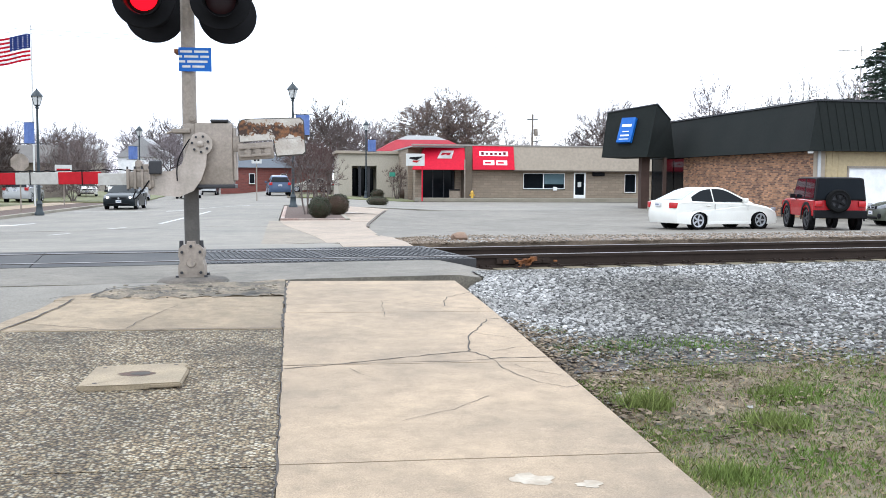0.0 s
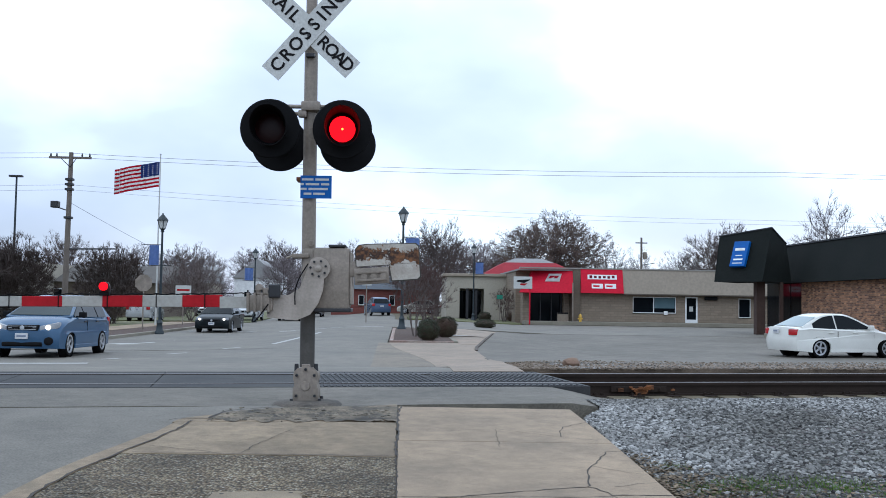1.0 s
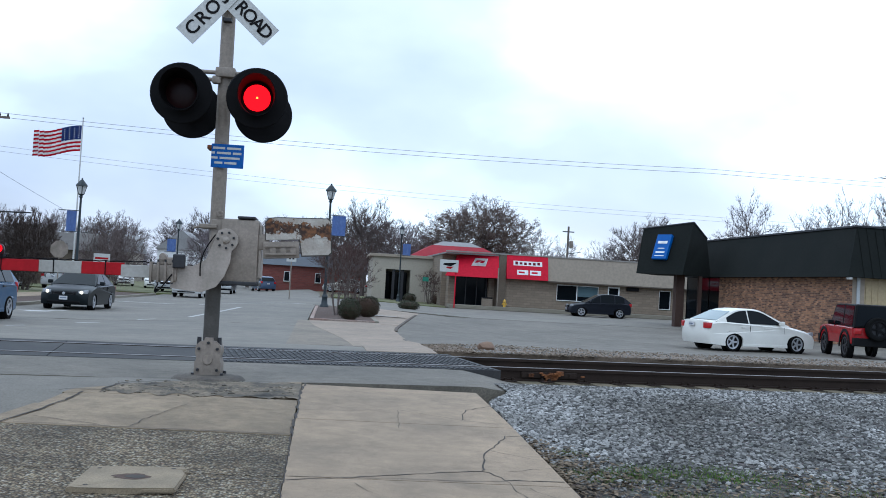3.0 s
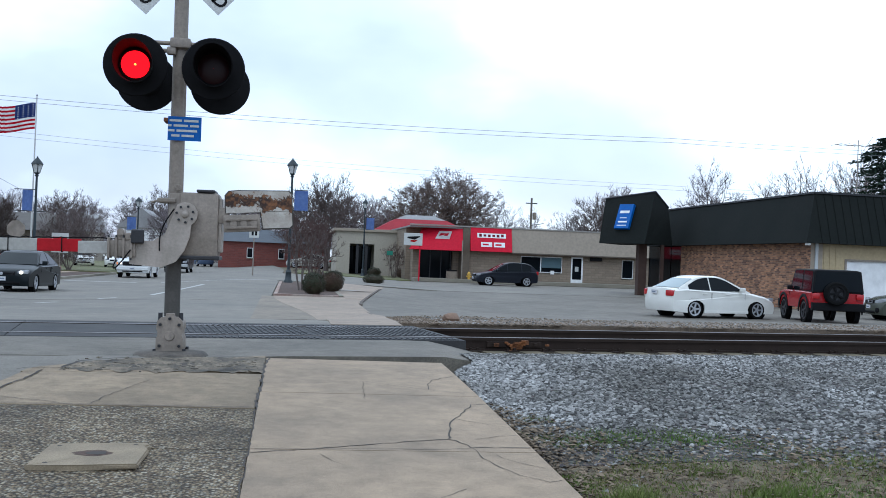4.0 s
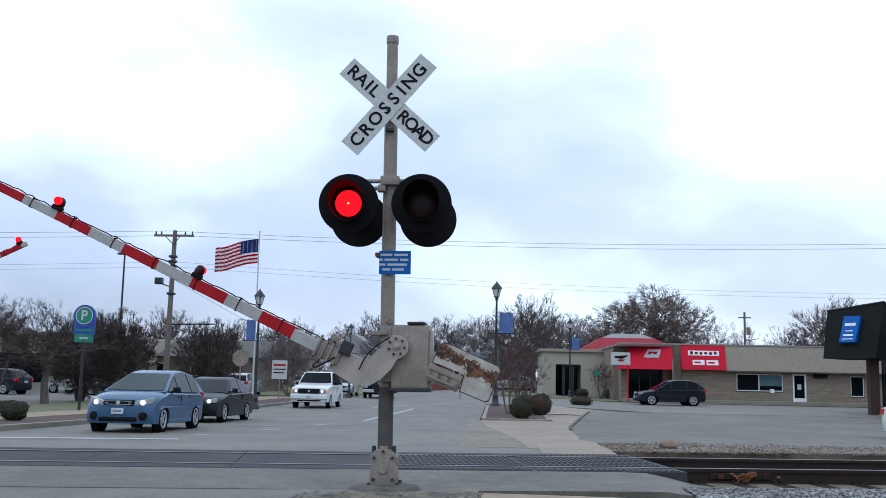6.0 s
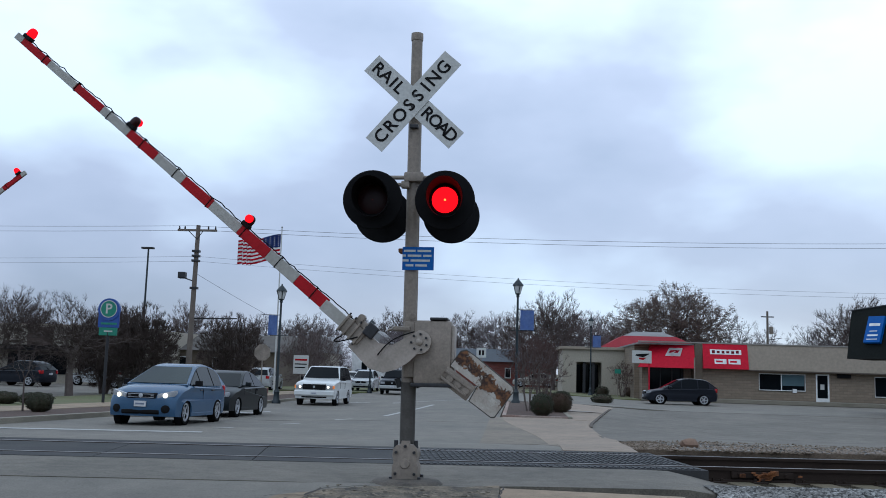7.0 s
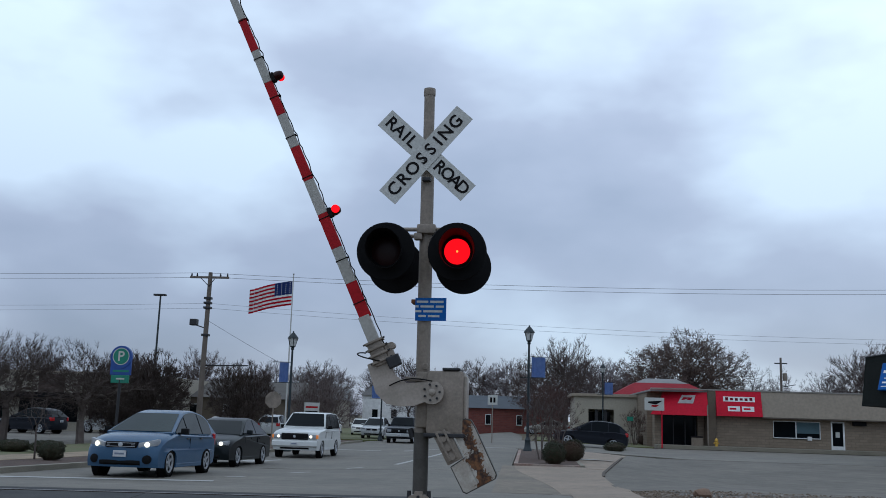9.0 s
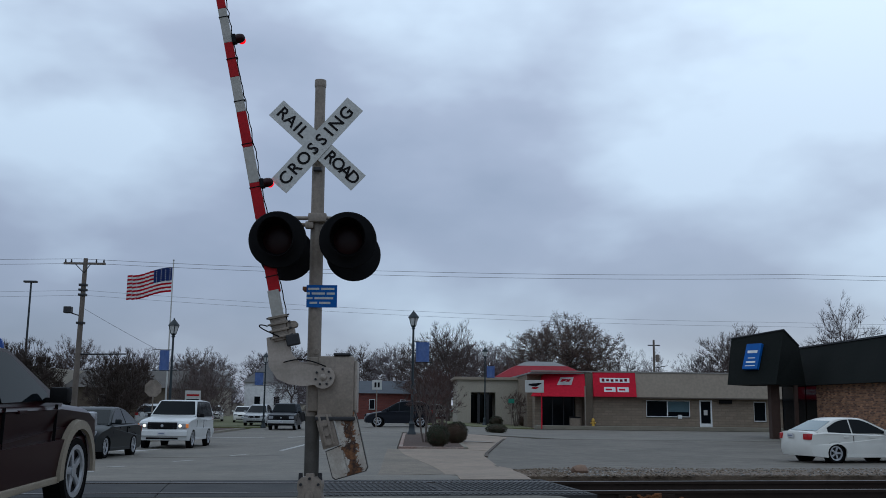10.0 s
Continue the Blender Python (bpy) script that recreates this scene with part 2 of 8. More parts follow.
HEADLAMP = mat("lit_headlamp", (1.0, 0.86, 0.66, 1), 0.3, glow=1.6, amount=0.0, bump=0)
AMBER = mat("amber_lens", (0.75, 0.22, 0.04, 1), 0.3, glow=0.35, amount=0.0, bump=0)
CLEAR_LENS = mat("headlamp_glass", (0.30, 0.31, 0.33, 1), 0.12, scale=8, bump=0)
TAIL_RED = mat("tail_lens", (0.40, 0.012, 0.016, 1), 0.2, scale=8, bump=0)
TYRE = mat("tyre_rubber", (0.008, 0.008, 0.008, 1), 0.9, scale=6, bump=0.2, spec=0.06)
RIM = mat("alloy_rim", (0.44, 0.45, 0.47, 1), 0.35, 0.45, scale=6, bump=0.03)
GLASS = mat("dark_window_glass", (0.006, 0.008, 0.010, 1), 0.06, scale=1, amount=0.2, bump=0, spec=0.07)
GLASS_LT = mat("pale_window_glass", (0.10, 0.15, 0.17, 1), 0.06, scale=1, amount=0.3, bump=0)
PLASTIC = mat("black_trim", (0.008, 0.008, 0.009, 1), 0.65, scale=5, bump=0.08, spec=0.10)
PLATE = mat("number_plate", (0.55, 0.55, 0.56, 1), 0.5, scale=6, bump=0)
def car_paint(name, c):
    if max(c[:3]) < 0.05:        # dark paint: low specular and no coat, to mirror less of the sky
        return mat(name, c, 0.30, 0.0, dark=tuple(v * 0.8 for v in c[:3]) + (1,), scale=2, fine=90, amount=0.4, bump=0.0, spec=0.14)
    return mat(name, c, 0.24, 0.0, dark=tuple(v * 0.85 for v in c[:3]) + (1,), scale=2, fine=90, amount=0.4, bump=0.0, coat=0.1, spec=0.22)
BARK = mat("winter_bark", (0.122, 0.101, 0.090, 1), 0.95, dark=(0.072, 0.059, 0.052, 1), scale=4, fine=30, bump=0.6, spread=0.2, spec=0.1)
# far trees: distance haze is put into this paler, bluer twig colour
TWIG_HAZED = mat("winter_twig", (0.177, 0.152, 0.158, 1), 0.95, dark=(0.112, 0.093, 0.093, 1), scale=0.6, fine=4, bump=0, spread=0.2, spec=0.1)
# near trees: darker copy, their backlit look put into the colour
TWIG_BACKLIT = mat("backlit_winter_twig", (0.082, 0.064, 0.057, 1), 0.95, dark=(0.049, 0.039, 0.034, 1), scale=0.6, fine=4, bump=0, spread=0.2, spec=0.1)
TWIG_RED = mat("reddish_twig", (0.099, 0.065, 0.059, 1), 0.95, dark=(0.062, 0.042, 0.038, 1), scale=0.9, fine=6, bump=0, spec=0.1)
TWIG_OAK = mat("oak_twig", (0.133, 0.105, 0.099, 1), 0.95, dark=(0.088, 0.072, 0.065, 1), scale=0.6, fine=4, bump=0, spread=0.2, spec=0.1)
LEAF_BROWN = mat("dead_leaf", (0.135, 0.098, 0.076, 1), 0.9, dark=(0.072, 0.054, 0.045, 1), scale=0.5, fine=4, bump=0, spec=0.1)
CONIFER = mat("conifer_needle", (0.018, 0.035, 0.022, 1), 0.9, dark=(0.03, 0.055, 0.032, 1), scale=0.8, fine=6, bump=0)
SHRUB = mat("clipped_shrub_leaf", (0.019, 0.023, 0.008, 1), 0.8, dark=(0.036, 0.031, 0.012, 1), scale=1.5, fine=10, amount=0.9, bump=0)
SHRUB_RED = mat("reddish_shrub_leaf", (0.052, 0.027, 0.014, 1), 0.8, dark=(0.032, 0.027, 0.010, 1), scale=1.5, fine=10, amount=0.9, bump=0)
MULCH = mat("mulch", (0.072, 0.043, 0.030, 1), 0.95, dark=(0.036, 0.023, 0.017, 1), scale=2, fine=40, bump=0.8, grit=0.65)
KERB_RED = mat("worn_red_kerb", (0.24, 0.15, 0.12, 1), 0.9, dark=(0.30, 0.26, 0.22, 1), scale=1.5, fine=30, amount=0.9, bump=0.3, grit=0.65)
KERB = mat("kerb_concrete", (0.229, 0.207, 0.162, 1), 0.9, dark=(0.161, 0.146, 0.111, 1), scale=1.0, fine=40, amount=0.7, bump=0.3, grit=0.65)
LAMP_BLUE = mat("lamp_post_paint", (0.010, 0.019, 0.024, 1), 0.5, 0.0, scale=5, bump=0.05)
LAMP_GLASS = mat("lantern_glass", (0.55, 0.56, 0.55, 1), 0.3, scale=8, bump=0)
BANNER = mat("blue_banner", (0.13, 0.20, 0.42, 1), 0.8, dark=(0.20, 0.27, 0.46, 1), scale=3, fine=10, bump=0.1)
WOOD_POLE = mat("utility_pole_wood", (0.15, 0.125, 0.105, 1), 0.9, dark=(0.09, 0.075, 0.06, 1), scale=3, fine=40, bump=0.4)
WIRE = mat("wire", (0.14, 0.14, 0.16, 1), 0.7, scale=1, bump=0)
FASCIA = mat("tan_fascia_board", (0.279, 0.234, 0.180, 1), 0.7, dark=(0.246, 0.205, 0.156, 1), scale=0.4, fine=5, bump=0.08)
RED_PANEL = mat("red_awning", (0.50, 0.008, 0.030, 1), 0.6, dark=(0.42, 0.007, 0.026, 1), scale=0.5, fine=6, amount=0.6, bump=0.05, spec=0.15)
WHITE_TRIM = mat("white_trim", (0.78, 0.78, 0.77, 1), 0.5, scale=2, bump=0.03)
BEIGE = mat("beige_render", (0.340, 0.306, 0.246, 1), 0.85, dark=(0.289, 0.264, 0.212, 1), scale=0.3, fine=8, bump=0.1)
ROOF_RED = mat("red_tile_roof", (0.27, 0.02, 0.03, 1), 0.7, dark=(0.20, 0.016, 0.024, 1), scale=1, fine=6, bump=0.3, spec=0.2)
ROOF_GREY = mat("grey_roof", (0.25, 0.245, 0.24, 1), 0.8, dark=(0.18, 0.175, 0.17, 1), scale=0.6, fine=6, bump=0.3)
MANSARD = mat("black_metal_mansard", (0.0105, 0.0125, 0.0115, 1), 0.8, 0.0, dark=(0.016, 0.017, 0.0155, 1), scale=0.5, fine=8, bump=0.05, spec=0.08)
SIDING = mat("tan_siding", (0.374, 0.297, 0.170, 1), 0.7, dark=(0.323, 0.255, 0.145, 1), scale=0.8, fine=9, bump=0.1)
SLATE = mat("dark_slate_roof", (0.05, 0.06, 0.075, 1), 0.7, scale=1, fine=8, bump=0.3)

# ---- building tools ----
from mathutils.geometry import tessellate_polygon

def finish(bm, name, material, smooth=None):
    bmesh.ops.recalc_face_normals(bm, faces=bm.faces)
    me = bpy.data.meshes.new(name)
    for f in bm.faces:
        f.smooth = smooth is not None
    bm.to_mesh(me)
    bm.free()
    if smooth is not None:
        me.set_sharp_from_angle(angle=radians(smooth))
    for m in material if isinstance(material, (list, tuple)) else (material,):
        me.materials.append(m)
    return me


def part(name, bm, material, parent=None, label="", smooth=None):
    """One mesh object from a bmesh, under a thing or a part."""
    ob = new(name, finish(bm, name, material, smooth) if isinstance(bm, bmesh.types.BMesh) else bm)
    if parent:
        ob.parent = parent
    return tagged(ob, label)


def thing(name, m, label, category, group="", kind=""):
    ob = new(name)
    ob.empty_display_size = 0.2
    ob.matrix_basis = m
    return tagged(ob, label, category, group, kind)


def B():
    return bmesh.new()


def box(bm, x0, x1, y0, y1, z0, z1, bevel=0.0, m=None):
    r = bmesh.ops.create_cube(bm, size=1)
    vs = r["verts"]
    for v in vs:
        v.co = Vector((x0 + (v.co.x + 0.5) * (x1 - x0), y0 + (v.co.y + 0.5) * (y1 - y0), z0 + (v.co.z + 0.5) * (z1 - z0)))
    es = list({e for v in vs for e in v.link_edges})
    if bevel:
        nv = bmesh.ops.bevel(bm, geom=es, offset=bevel, segments=2, affect="EDGES", profile=0.6)
        vs = list({v for f in nv["faces"] for v in f.verts} | {v for v in vs if v.is_valid})
    if m:
        bmesh.ops.transform(bm, matrix=m, verts=vs)
    return bm


def tube(bm, a, b, r0, r1=None, seg=10, caps=True):
    """A straight tapered rod from a to b."""
    a, b = Vector(a), Vector(b)
    r1 = r0 if r1 is None else r1
    q = (b - a).to_track_quat("Z", "Y").to_matrix()
    rings = []
    for p, r in ((a, r0), (b, r1)):
        rings.append([bm.verts.new(p + q @ Vector((r * math.cos(k * math.tau / seg), r * math.sin(k * math.tau / seg), 0))) for k in range(seg)])
    for k in range(seg):
        bm.faces.new((rings[0][k], rings[0][(k + 1) % seg], rings[1][(k + 1) % seg], rings[1][k]))
    if caps:
        bm.faces.new(rings[0][::-1])
        bm.faces.new(rings[1])
    return bm


def lathe(bm, profile, seg=20, m=None, arc=math.tau, start=0.0):
    """Turns (radius, height) pairs round z, then lays them out by m."""
    closed = arc > 6.28
    n = seg if closed else seg + 1
    m = m or Matrix()
    rings = []
    for r, z in profile:
        rings.append([bm.verts.new(m @ Vector((r * math.cos(start + arc * k / seg), r * math.sin(start + arc * k / seg), z))) for k in range(n)])
    for a, b in zip(rings, rings[1:]):
        for k in range(seg):
            j = (k + 1) % n
            bm.faces.new((a[k], a[j], b[j], b[k]))
    return bm


def prism(bm, pts, depth, m=None):
    """A polygon in x and z, drawn out along y by depth."""
    m = m or Matrix()
    a = [bm.verts.new(m @ Vector((x, 0, z))) for x, z in pts]
    b = [bm.verts.new(m @ Vector((x, depth, z))) for x, z in pts]
    for i, j, k in tessellate_polygon([[Vector((x, z, 0)) for x, z in pts]]):
        bm.faces.new((a[i], a[j], a[k]))
        bm.faces.new((b[k], b[j], b[i]))
    for k in range(len(pts)):
        j = (k + 1) % len(pts)
        bm.faces.new((a[j], a[k], b[k], b[j]))
    return bm


def mesh_of(name, verts, faces, material):
    me = bpy.data.meshes.new(name)
    me.from_pydata(verts, [], faces)
    me.materials.append(material)
    return me


def words(text, size, material, m, parent, name="lettering", depth=0.002):
    """Letters as a thin mesh, centred, standing in the x-z plane and read from -y."""
    cu = bpy.data.curves.new("letters", "FONT")
    cu.body, cu.size, cu.extrude, cu.align_x, cu.align_y, cu.resolution_u = text, size, depth, "CENTER", "CENTER", 3
    cu.offset = size * 0.016
    tmp = new("letters", cu)
    bpy.context.view_layer.update()
    me = bpy.data.meshes.new_from_object(tmp.evaluated_get(bpy.context.evaluated_depsgraph_get()))
    bpy.data.objects.remove(tmp)
    me.transform(m @ pose(0, 0, 0, 90))
    me.materials.clear()
    me.materials.append(material)
    return part(name, me, None, parent)


# ---- the lie of the land ----
TURN = radians(9.2)      # the railway crosses the street askew
TC, TS = math.cos(TURN), math.sin(TURN)


def across(x, y):
    return y * TC - x * TS


def step(a, b, v):
    t = min(max((v - a) / (b - a), 0), 1)
    return t * t * (3 - 2 * t)


def land(x, y):
    """Height of the ground: up to the railway, level over it, and down again."""
    v = across(x, y)
    if v < 9.87:
        return 0.039 * max(v, -6)
    low = -0.27 * step(2.0, 7.0, x)
    fall = float(np.interp(v, (20, 40, 72), (0, -0.33, -0.46))) * (1 - step(-8.0, -1.5, x))      # the street runs on downhill
    return 0.385 + (low - 0.385) * step(14.7, 21.0 + 8.0 * step(0.5, 4.0, x), v) + fall


def sheet(name, rows, material, dz=0.0, thick=0.12, nx=6, skew=False, label="", category="", kind="structure", parent=None, rise=None):
    """A slab that follows the land. rows: (y, left x, right x); skewed rows run beside the track."""
    bm = B()
    def z(x, y):
        return land(x, y) + dz + (rise(x, y) if rise else 0)
    grid = []
    for s, xl, xr in rows:
        line = []
        for k in range(nx + 1):
            x = xl + (xr - xl) * k / nx
            y = (s + x * TS) / TC if skew else s
            line.append((x, y))
        grid.append(line)
    top = [[bm.verts.new((x, y, z(x, y))) for x, y in line] for line in grid]
    low = [[bm.verts.new((x, y, z(x, y) - thick)) for x, y in line] for line in grid]
    n, m = len(grid), nx + 1
    for i in range(n - 1):
        for k in range(nx):
            bm.faces.new((top[i][k], top[i][k + 1], top[i + 1][k + 1], top[i + 1][k]))
    rim = [(0, k) for k in range(m)] + [(i, nx) for i in range(1, n)] + [(n - 1, k) for k in range(nx - 1, -1, -1)] + [(i, 0) for i in range(n - 2, 0, -1)]
    for a, b in zip(rim, rim[1:] + rim[:1]):
        bm.faces.new((top[a[0]][a[1]], top[b[0]][b[1]], low[b[0]][b[1]], low[a[0]][a[1]]))
    ob = part(name, bm, material, parent)
    return tagged(ob, label, category, "", kind if not parent else "")


def span(a, b, n):
    return [a + (b - a) * k / n for k in range(n + 1)]

# ---- ground, road and railway ----
def build_ground():
    xs = [-900, -300, -120, -60] + span(-40, 40, 40) + [60, 120, 300, 900]
    ys = [-300, -60, -20] + span(-10, 30, 40) + [36, 45, 60, 90, 140, 300, 900, 1800]
    vs = [(x, y, land(x, y) - 0.16) for y in ys for x in xs]
    n = len(xs)
    fs = [(j * n + i, j * n + i + 1, (j + 1) * n + i + 1, (j + 1) * n + i) for j in range(len(ys) - 1) for i in range(n - 1)]
    tagged(new("ground", mesh_of("ground", vs, fs, GROUND)), "flat ground of thin winter grass and bare soil", "ground", "", "structure")


build_ground()


def kerb_x(v):
    """The kerb of the near pavement, which bends in towards the signal post."""
    return -2.42 + 0.35 * step(6.5, 9.0, v) + 1.95 * step(8.9, 9.95, v) ** 2


# the road, this side and beyond the railway
def road_dip(x, y):
    return -0.09 * (1 - step(7.0, 9.9, across(x, y)))


sheet("road", [(v, -11.4, kerb_x(v)) for v in span(-12, 9.95, 30)], ROAD, 0.0, 0.1, 8, True, "worn pale grey street with faded markings", "road", rise=road_dip)
sheet("road_crossing_apron", [(v, -14.5, 1.75 + 1.0 * math.sin(math.pi * min(0.5, (v - 9.6) / 3.2))) for v in span(9.93, 11.86, 8)], ASPHALT, 0.006, 0.2, 60, True,
      "grey patched asphalt beside the crossing panels", "road", rise=lambda x, y: -0.17 * step(1.75, 2.75, x) - 0.05 * math.exp(-((x + 1.03) ** 2 + (y - 10.1) ** 2) / 0.4))
far_rows = [(v, -11.97, 1.7) for v in span(14.34, 15.6, 3)] + [(v, -11.97, -0.5 + 2.0 * (1 - step(16, 22, v))) for v in span(15.8, 30, 16)]
sheet("road_beyond", far_rows, ROAD, 0.0, 0.1, 10, True, "pale grey street beyond the railway", "road")
sheet("road_far", [(y, -11.97 - 0.004 * max(y - 70, 0) ** 1.7, -0.5 - 0.004 * max(y - 82, 0) ** 1.7) for y in [29, 34, 40, 50, 60, 70, 80, 90, 100, 115, 130, 150, 180, 220]],
      ROAD, 0.004, 0.1, 6, False, "street that bends away between parked cars and trees", "road")
sheet("side_road", [(y, -0.6, 44) for y in (51.6, 56, 60, 64, 68, 71.5)], ROAD, 0.016, 0.1, 10, False, "grey side drive in front of the shops", "road")

# pavement slabs, cut by joints
SLAB_Y = [-6.0, -3.1, -1.2, 0.7, 2.35, 4.24, 6.13, 8.02]
pave = tagged(new("pavement"), "concrete footpath in cracked slabs leading to the railway", "footpath", "", "structure")
for a, b in zip(SLAB_Y, SLAB_Y[1:]):
    sheet("slab", [(y, -0.07, 1.70) for y in span(a + 0.006, b - 0.006, 3)], CONCRETE, 0.012, 0.14, 4, parent=pave)
last = [(8.026, -0.07, 1.70), (8.8, -0.07, 1.69), (9.4, -0.07, 1.68), (9.85, -0.07, 1.67)]
sheet("slab", last, CONCRETE, 0.012, 0.14, 4, parent=pave, rise=lambda x, y: 0)

strip = tagged(new("aggregate_strip"), "brown exposed-aggregate paving beside the kerb", "paving", "", "structure")
for a, b in zip([-6.0, -3.1, 0.7, 4.24, 6.13], [-3.1, 0.7, 4.24, 6.13, 7.36]):
    sheet("paving_panel", [(y, kerb_x(across(-2.3, y)) + 0.16, -0.075) for y in span(a + 0.006, b - 0.006, 4)], AGGREGATE, 0.006, 0.12, 6, parent=strip)
pad = tagged(new("concrete_pad"), "cracked buff concrete pad round the signal post", "paving", "", "structure")
sheet("pad_slab", [(y, kerb_x(across(-2.2, y)) + 0.02, -0.085) for y in span(7.37, 8.9, 6)], PAD, 0.008, 0.12, 6, parent=pad)
sheet("pad_slab", [(v, kerb_x(v) + 0.01, -0.085) for v in span(8.95, 9.9, 8)], PAD, 0.010, 0.12, 6, True, parent=pad)
bmk = B()
ks = [(v, kerb_x(v)) for v in span(-6, 8.4, 30)]
for (v0, x0), (v1, x1) in zip(ks, ks[1:]):
    y0, y1 = (v0 + x0 * TS) / TC, (v1 + x1 * TS) / TC
    q = [(x0, y0), (x0 + 0.155, y0), (x1 + 0.155, y1), (x1, y1)]
    up = [bmk.verts.new((x, y, land(x, y) + 0.012)) for x, y in q]
    dn = [bmk.verts.new((x, y, land(x, y) - 0.16)) for x, y in q]
    bmk.faces.new(up)
    bmk.faces.new((up[3], up[0], dn[0], dn[3]))
    bmk.faces.new((up[1], up[2], dn[2], dn[1]))
tagged(part("kerb", bmk, PAD), "low worn concrete kerb", "kerb", "", "structure")


def crack(points, width, dz=0.0145, name="crack", parent=pave, material=CRACK):
    """A thin wandering crack lying on the paving."""
    bm, rng = B(), random.Random(len(points) * 7 + int(points[0][1] * 50))
    fine = []
    for (x0, y0), (x1, y1) in zip(points, points[1:]):
        n = max(2, int(math.hypot(x1 - x0, y1 - y0) / 0.07))
        for k in range(n):
            t = k / n
            fine.append((x0 + (x1 - x0) * t + rng.uniform(-0.012, 0.012), y0 + (y1 - y0) * t + rng.uniform(-0.012, 0.012)))
    fine.append(points[-1])
    pairs = []
    for i, (x, y) in enumerate(fine):
        a, b = fine[max(i - 1, 0)], fine[min(i + 1, len(fine) - 1)]
        d = Vector((b[0] - a[0], b[1] - a[1], 0))
        d = Vector((-d.y, d.x, 0)).normalized() * width * rng.uniform(0.35, 1.0)
        pairs.append([bm.verts.new((x + s * d.x, y + s * d.y, land(x, y) + dz)) for s in (-0.5, 0.5)])
    for p, q in zip(pairs, pairs[1:]):
        bm.faces.new((p[0], p[1], q[1], q[0]))
    return part(name, bm, material, parent)


crack([(-0.07, 6.03), (0.32, 6.15), (0.75, 6.31), (1.2, 6.46), (1.26, 6.36), (1.3, 6.24), (1.69, 6.25)], 0.016)
crack([(1.2, 6.46), (1.21, 6.55), (1.25, 6.79), (1.3, 7.0), (1.43, 7.3), (1.57, 7.66), (1.69, 7.68)], 0.017)
crack([(-0.05, 6.13), (0.4, 6.16), (0.9, 6.17), (1.3, 6.20)], 0.008)
crack([(1.35, 7.1), (1.5, 6.98), (1.69, 6.84)], 0.007)
crack([(1.36, 6.48), (1.55, 6.56), (1.69, 6.61)], 0.008)
crack([(1.31, 8.30), (1.36, 8.55), (1.42, 8.78), (1.69, 9.06)], 0.012)
crack([(0.78, 8.63), (1.02, 8.46), (1.29, 8.28), (1.6, 8.14)], 0.008)
crack([(0.79, 8.62), (0.74, 7.8)], 0.006)
crack([(-0.06, 8.41), (0.3, 8.46), (0.78, 8.63)], 0.006)
crack([(0.35, 6.03), (0.47, 5.78)], 0.006)
crack([(1.30, 6.25), (1.34, 5.9), (1.45, 5.6), (1.6, 5.45), (1.69, 5.5)], 0.008)
crack([(1.42, 6.05), (1.52, 5.85), (1.66, 5.75)], 0.007)
crack([(0.55, 4.85), (0.85, 5.05), (1.1, 5.30)], 0.005)
crack([(-0.085, 7.4), (-0.07, 8.5), (-0.08, 9.2), (-0.05, 9.9)], 0.03)
crack([(-0.075, 2.0), (-0.075, 4.2), (-0.075, 7.4)], 0.014)
# the pad: its broken far edge, the joint to the aggregate, and finer cracks
crack([(-2.11, 8.80), (-2.05, 8.90), (-1.78, 8.94), (-1.72, 9.31), (-1.63, 9.43), (-1.31, 9.63)], 0.040, 0.0165, parent=pad)
crack([(-0.72, 9.80), (-0.45, 9.86), (-0.08, 9.88)], 0.030, 0.0165, parent=pad)
crack([(-0.56, 9.01), (-0.3, 9.06), (-0.08, 9.09)], 0.022, 0.0165, parent=pad)
crack([(-2.05, 7.40), (-1.43, 7.39), (-0.78, 7.38), (-0.1, 7.40)], 0.016, 0.0125, parent=pad)
crack([(-1.98, 7.66), (-1.8, 7.57), (-1.63, 7.50), (-1.45, 7.42)], 0.012, 0.013, parent=pad)
crack([(-1.24, 7.42), (-1.16, 7.84), (-0.98, 8.42)], 0.009, 0.013, parent=pad)
crack([(-0.6, 8.33), (-0.43, 8.35), (-0.08, 8.41)], 0.007, 0.013, parent=pad)
crack([(-0.53, 6.01), (-0.3, 6.03), (-0.09, 6.06)], 0.012, 0.0125, parent=strip)
kerb_line = [(kerb_x(v) + 0.16, (v + (kerb_x(v) + 0.16) * TS) / TC) for v in span(3.0, 9.0, 20)]
crack(kerb_line, 0.026, 0.0150, parent=pad)
# broken ground round the foot of the post
RUBBLE = mat("crumbled_concrete", (0.17, 0.145, 0.11, 1), 0.95, dark=(0.07, 0.06, 0.045, 1), scale=6, fine=60, amount=0.9, bump=0.6, island=0.6)
SOIL = mat("dark_soil", (0.045, 0.040, 0.032, 1), 0.95, dark=(0.21, 0.168, 0.115, 1), scale=4.5, fine=70, amount=1.0, bump=0.9, grit=0.8, wear=0.4)
rng = random.Random(14)
bms = B()
low, high = [], []
for k in range(41):
    q = k / 40
    low.append((-1.78 + q * 1.70, 8.86 + 0.22 * max(0, q - 0.45) + 0.05 * math.sin(k * 0.9) + rng.uniform(-0.05, 0.05)))
    high.append((-1.78 + q * 1.70, float(np.interp(q, (0, 0.04, 0.28, 0.62, 1), (9.0, 9.30, 9.62, 9.80, 9.86))) + rng.uniform(-0.03, 0.03)))
vl = [bms.verts.new((x, y, land(x, y) + 0.0130)) for x, y in low]
vh = [bms.verts.new((x, y, land(x, y) + 0.0130)) for x, y in high]
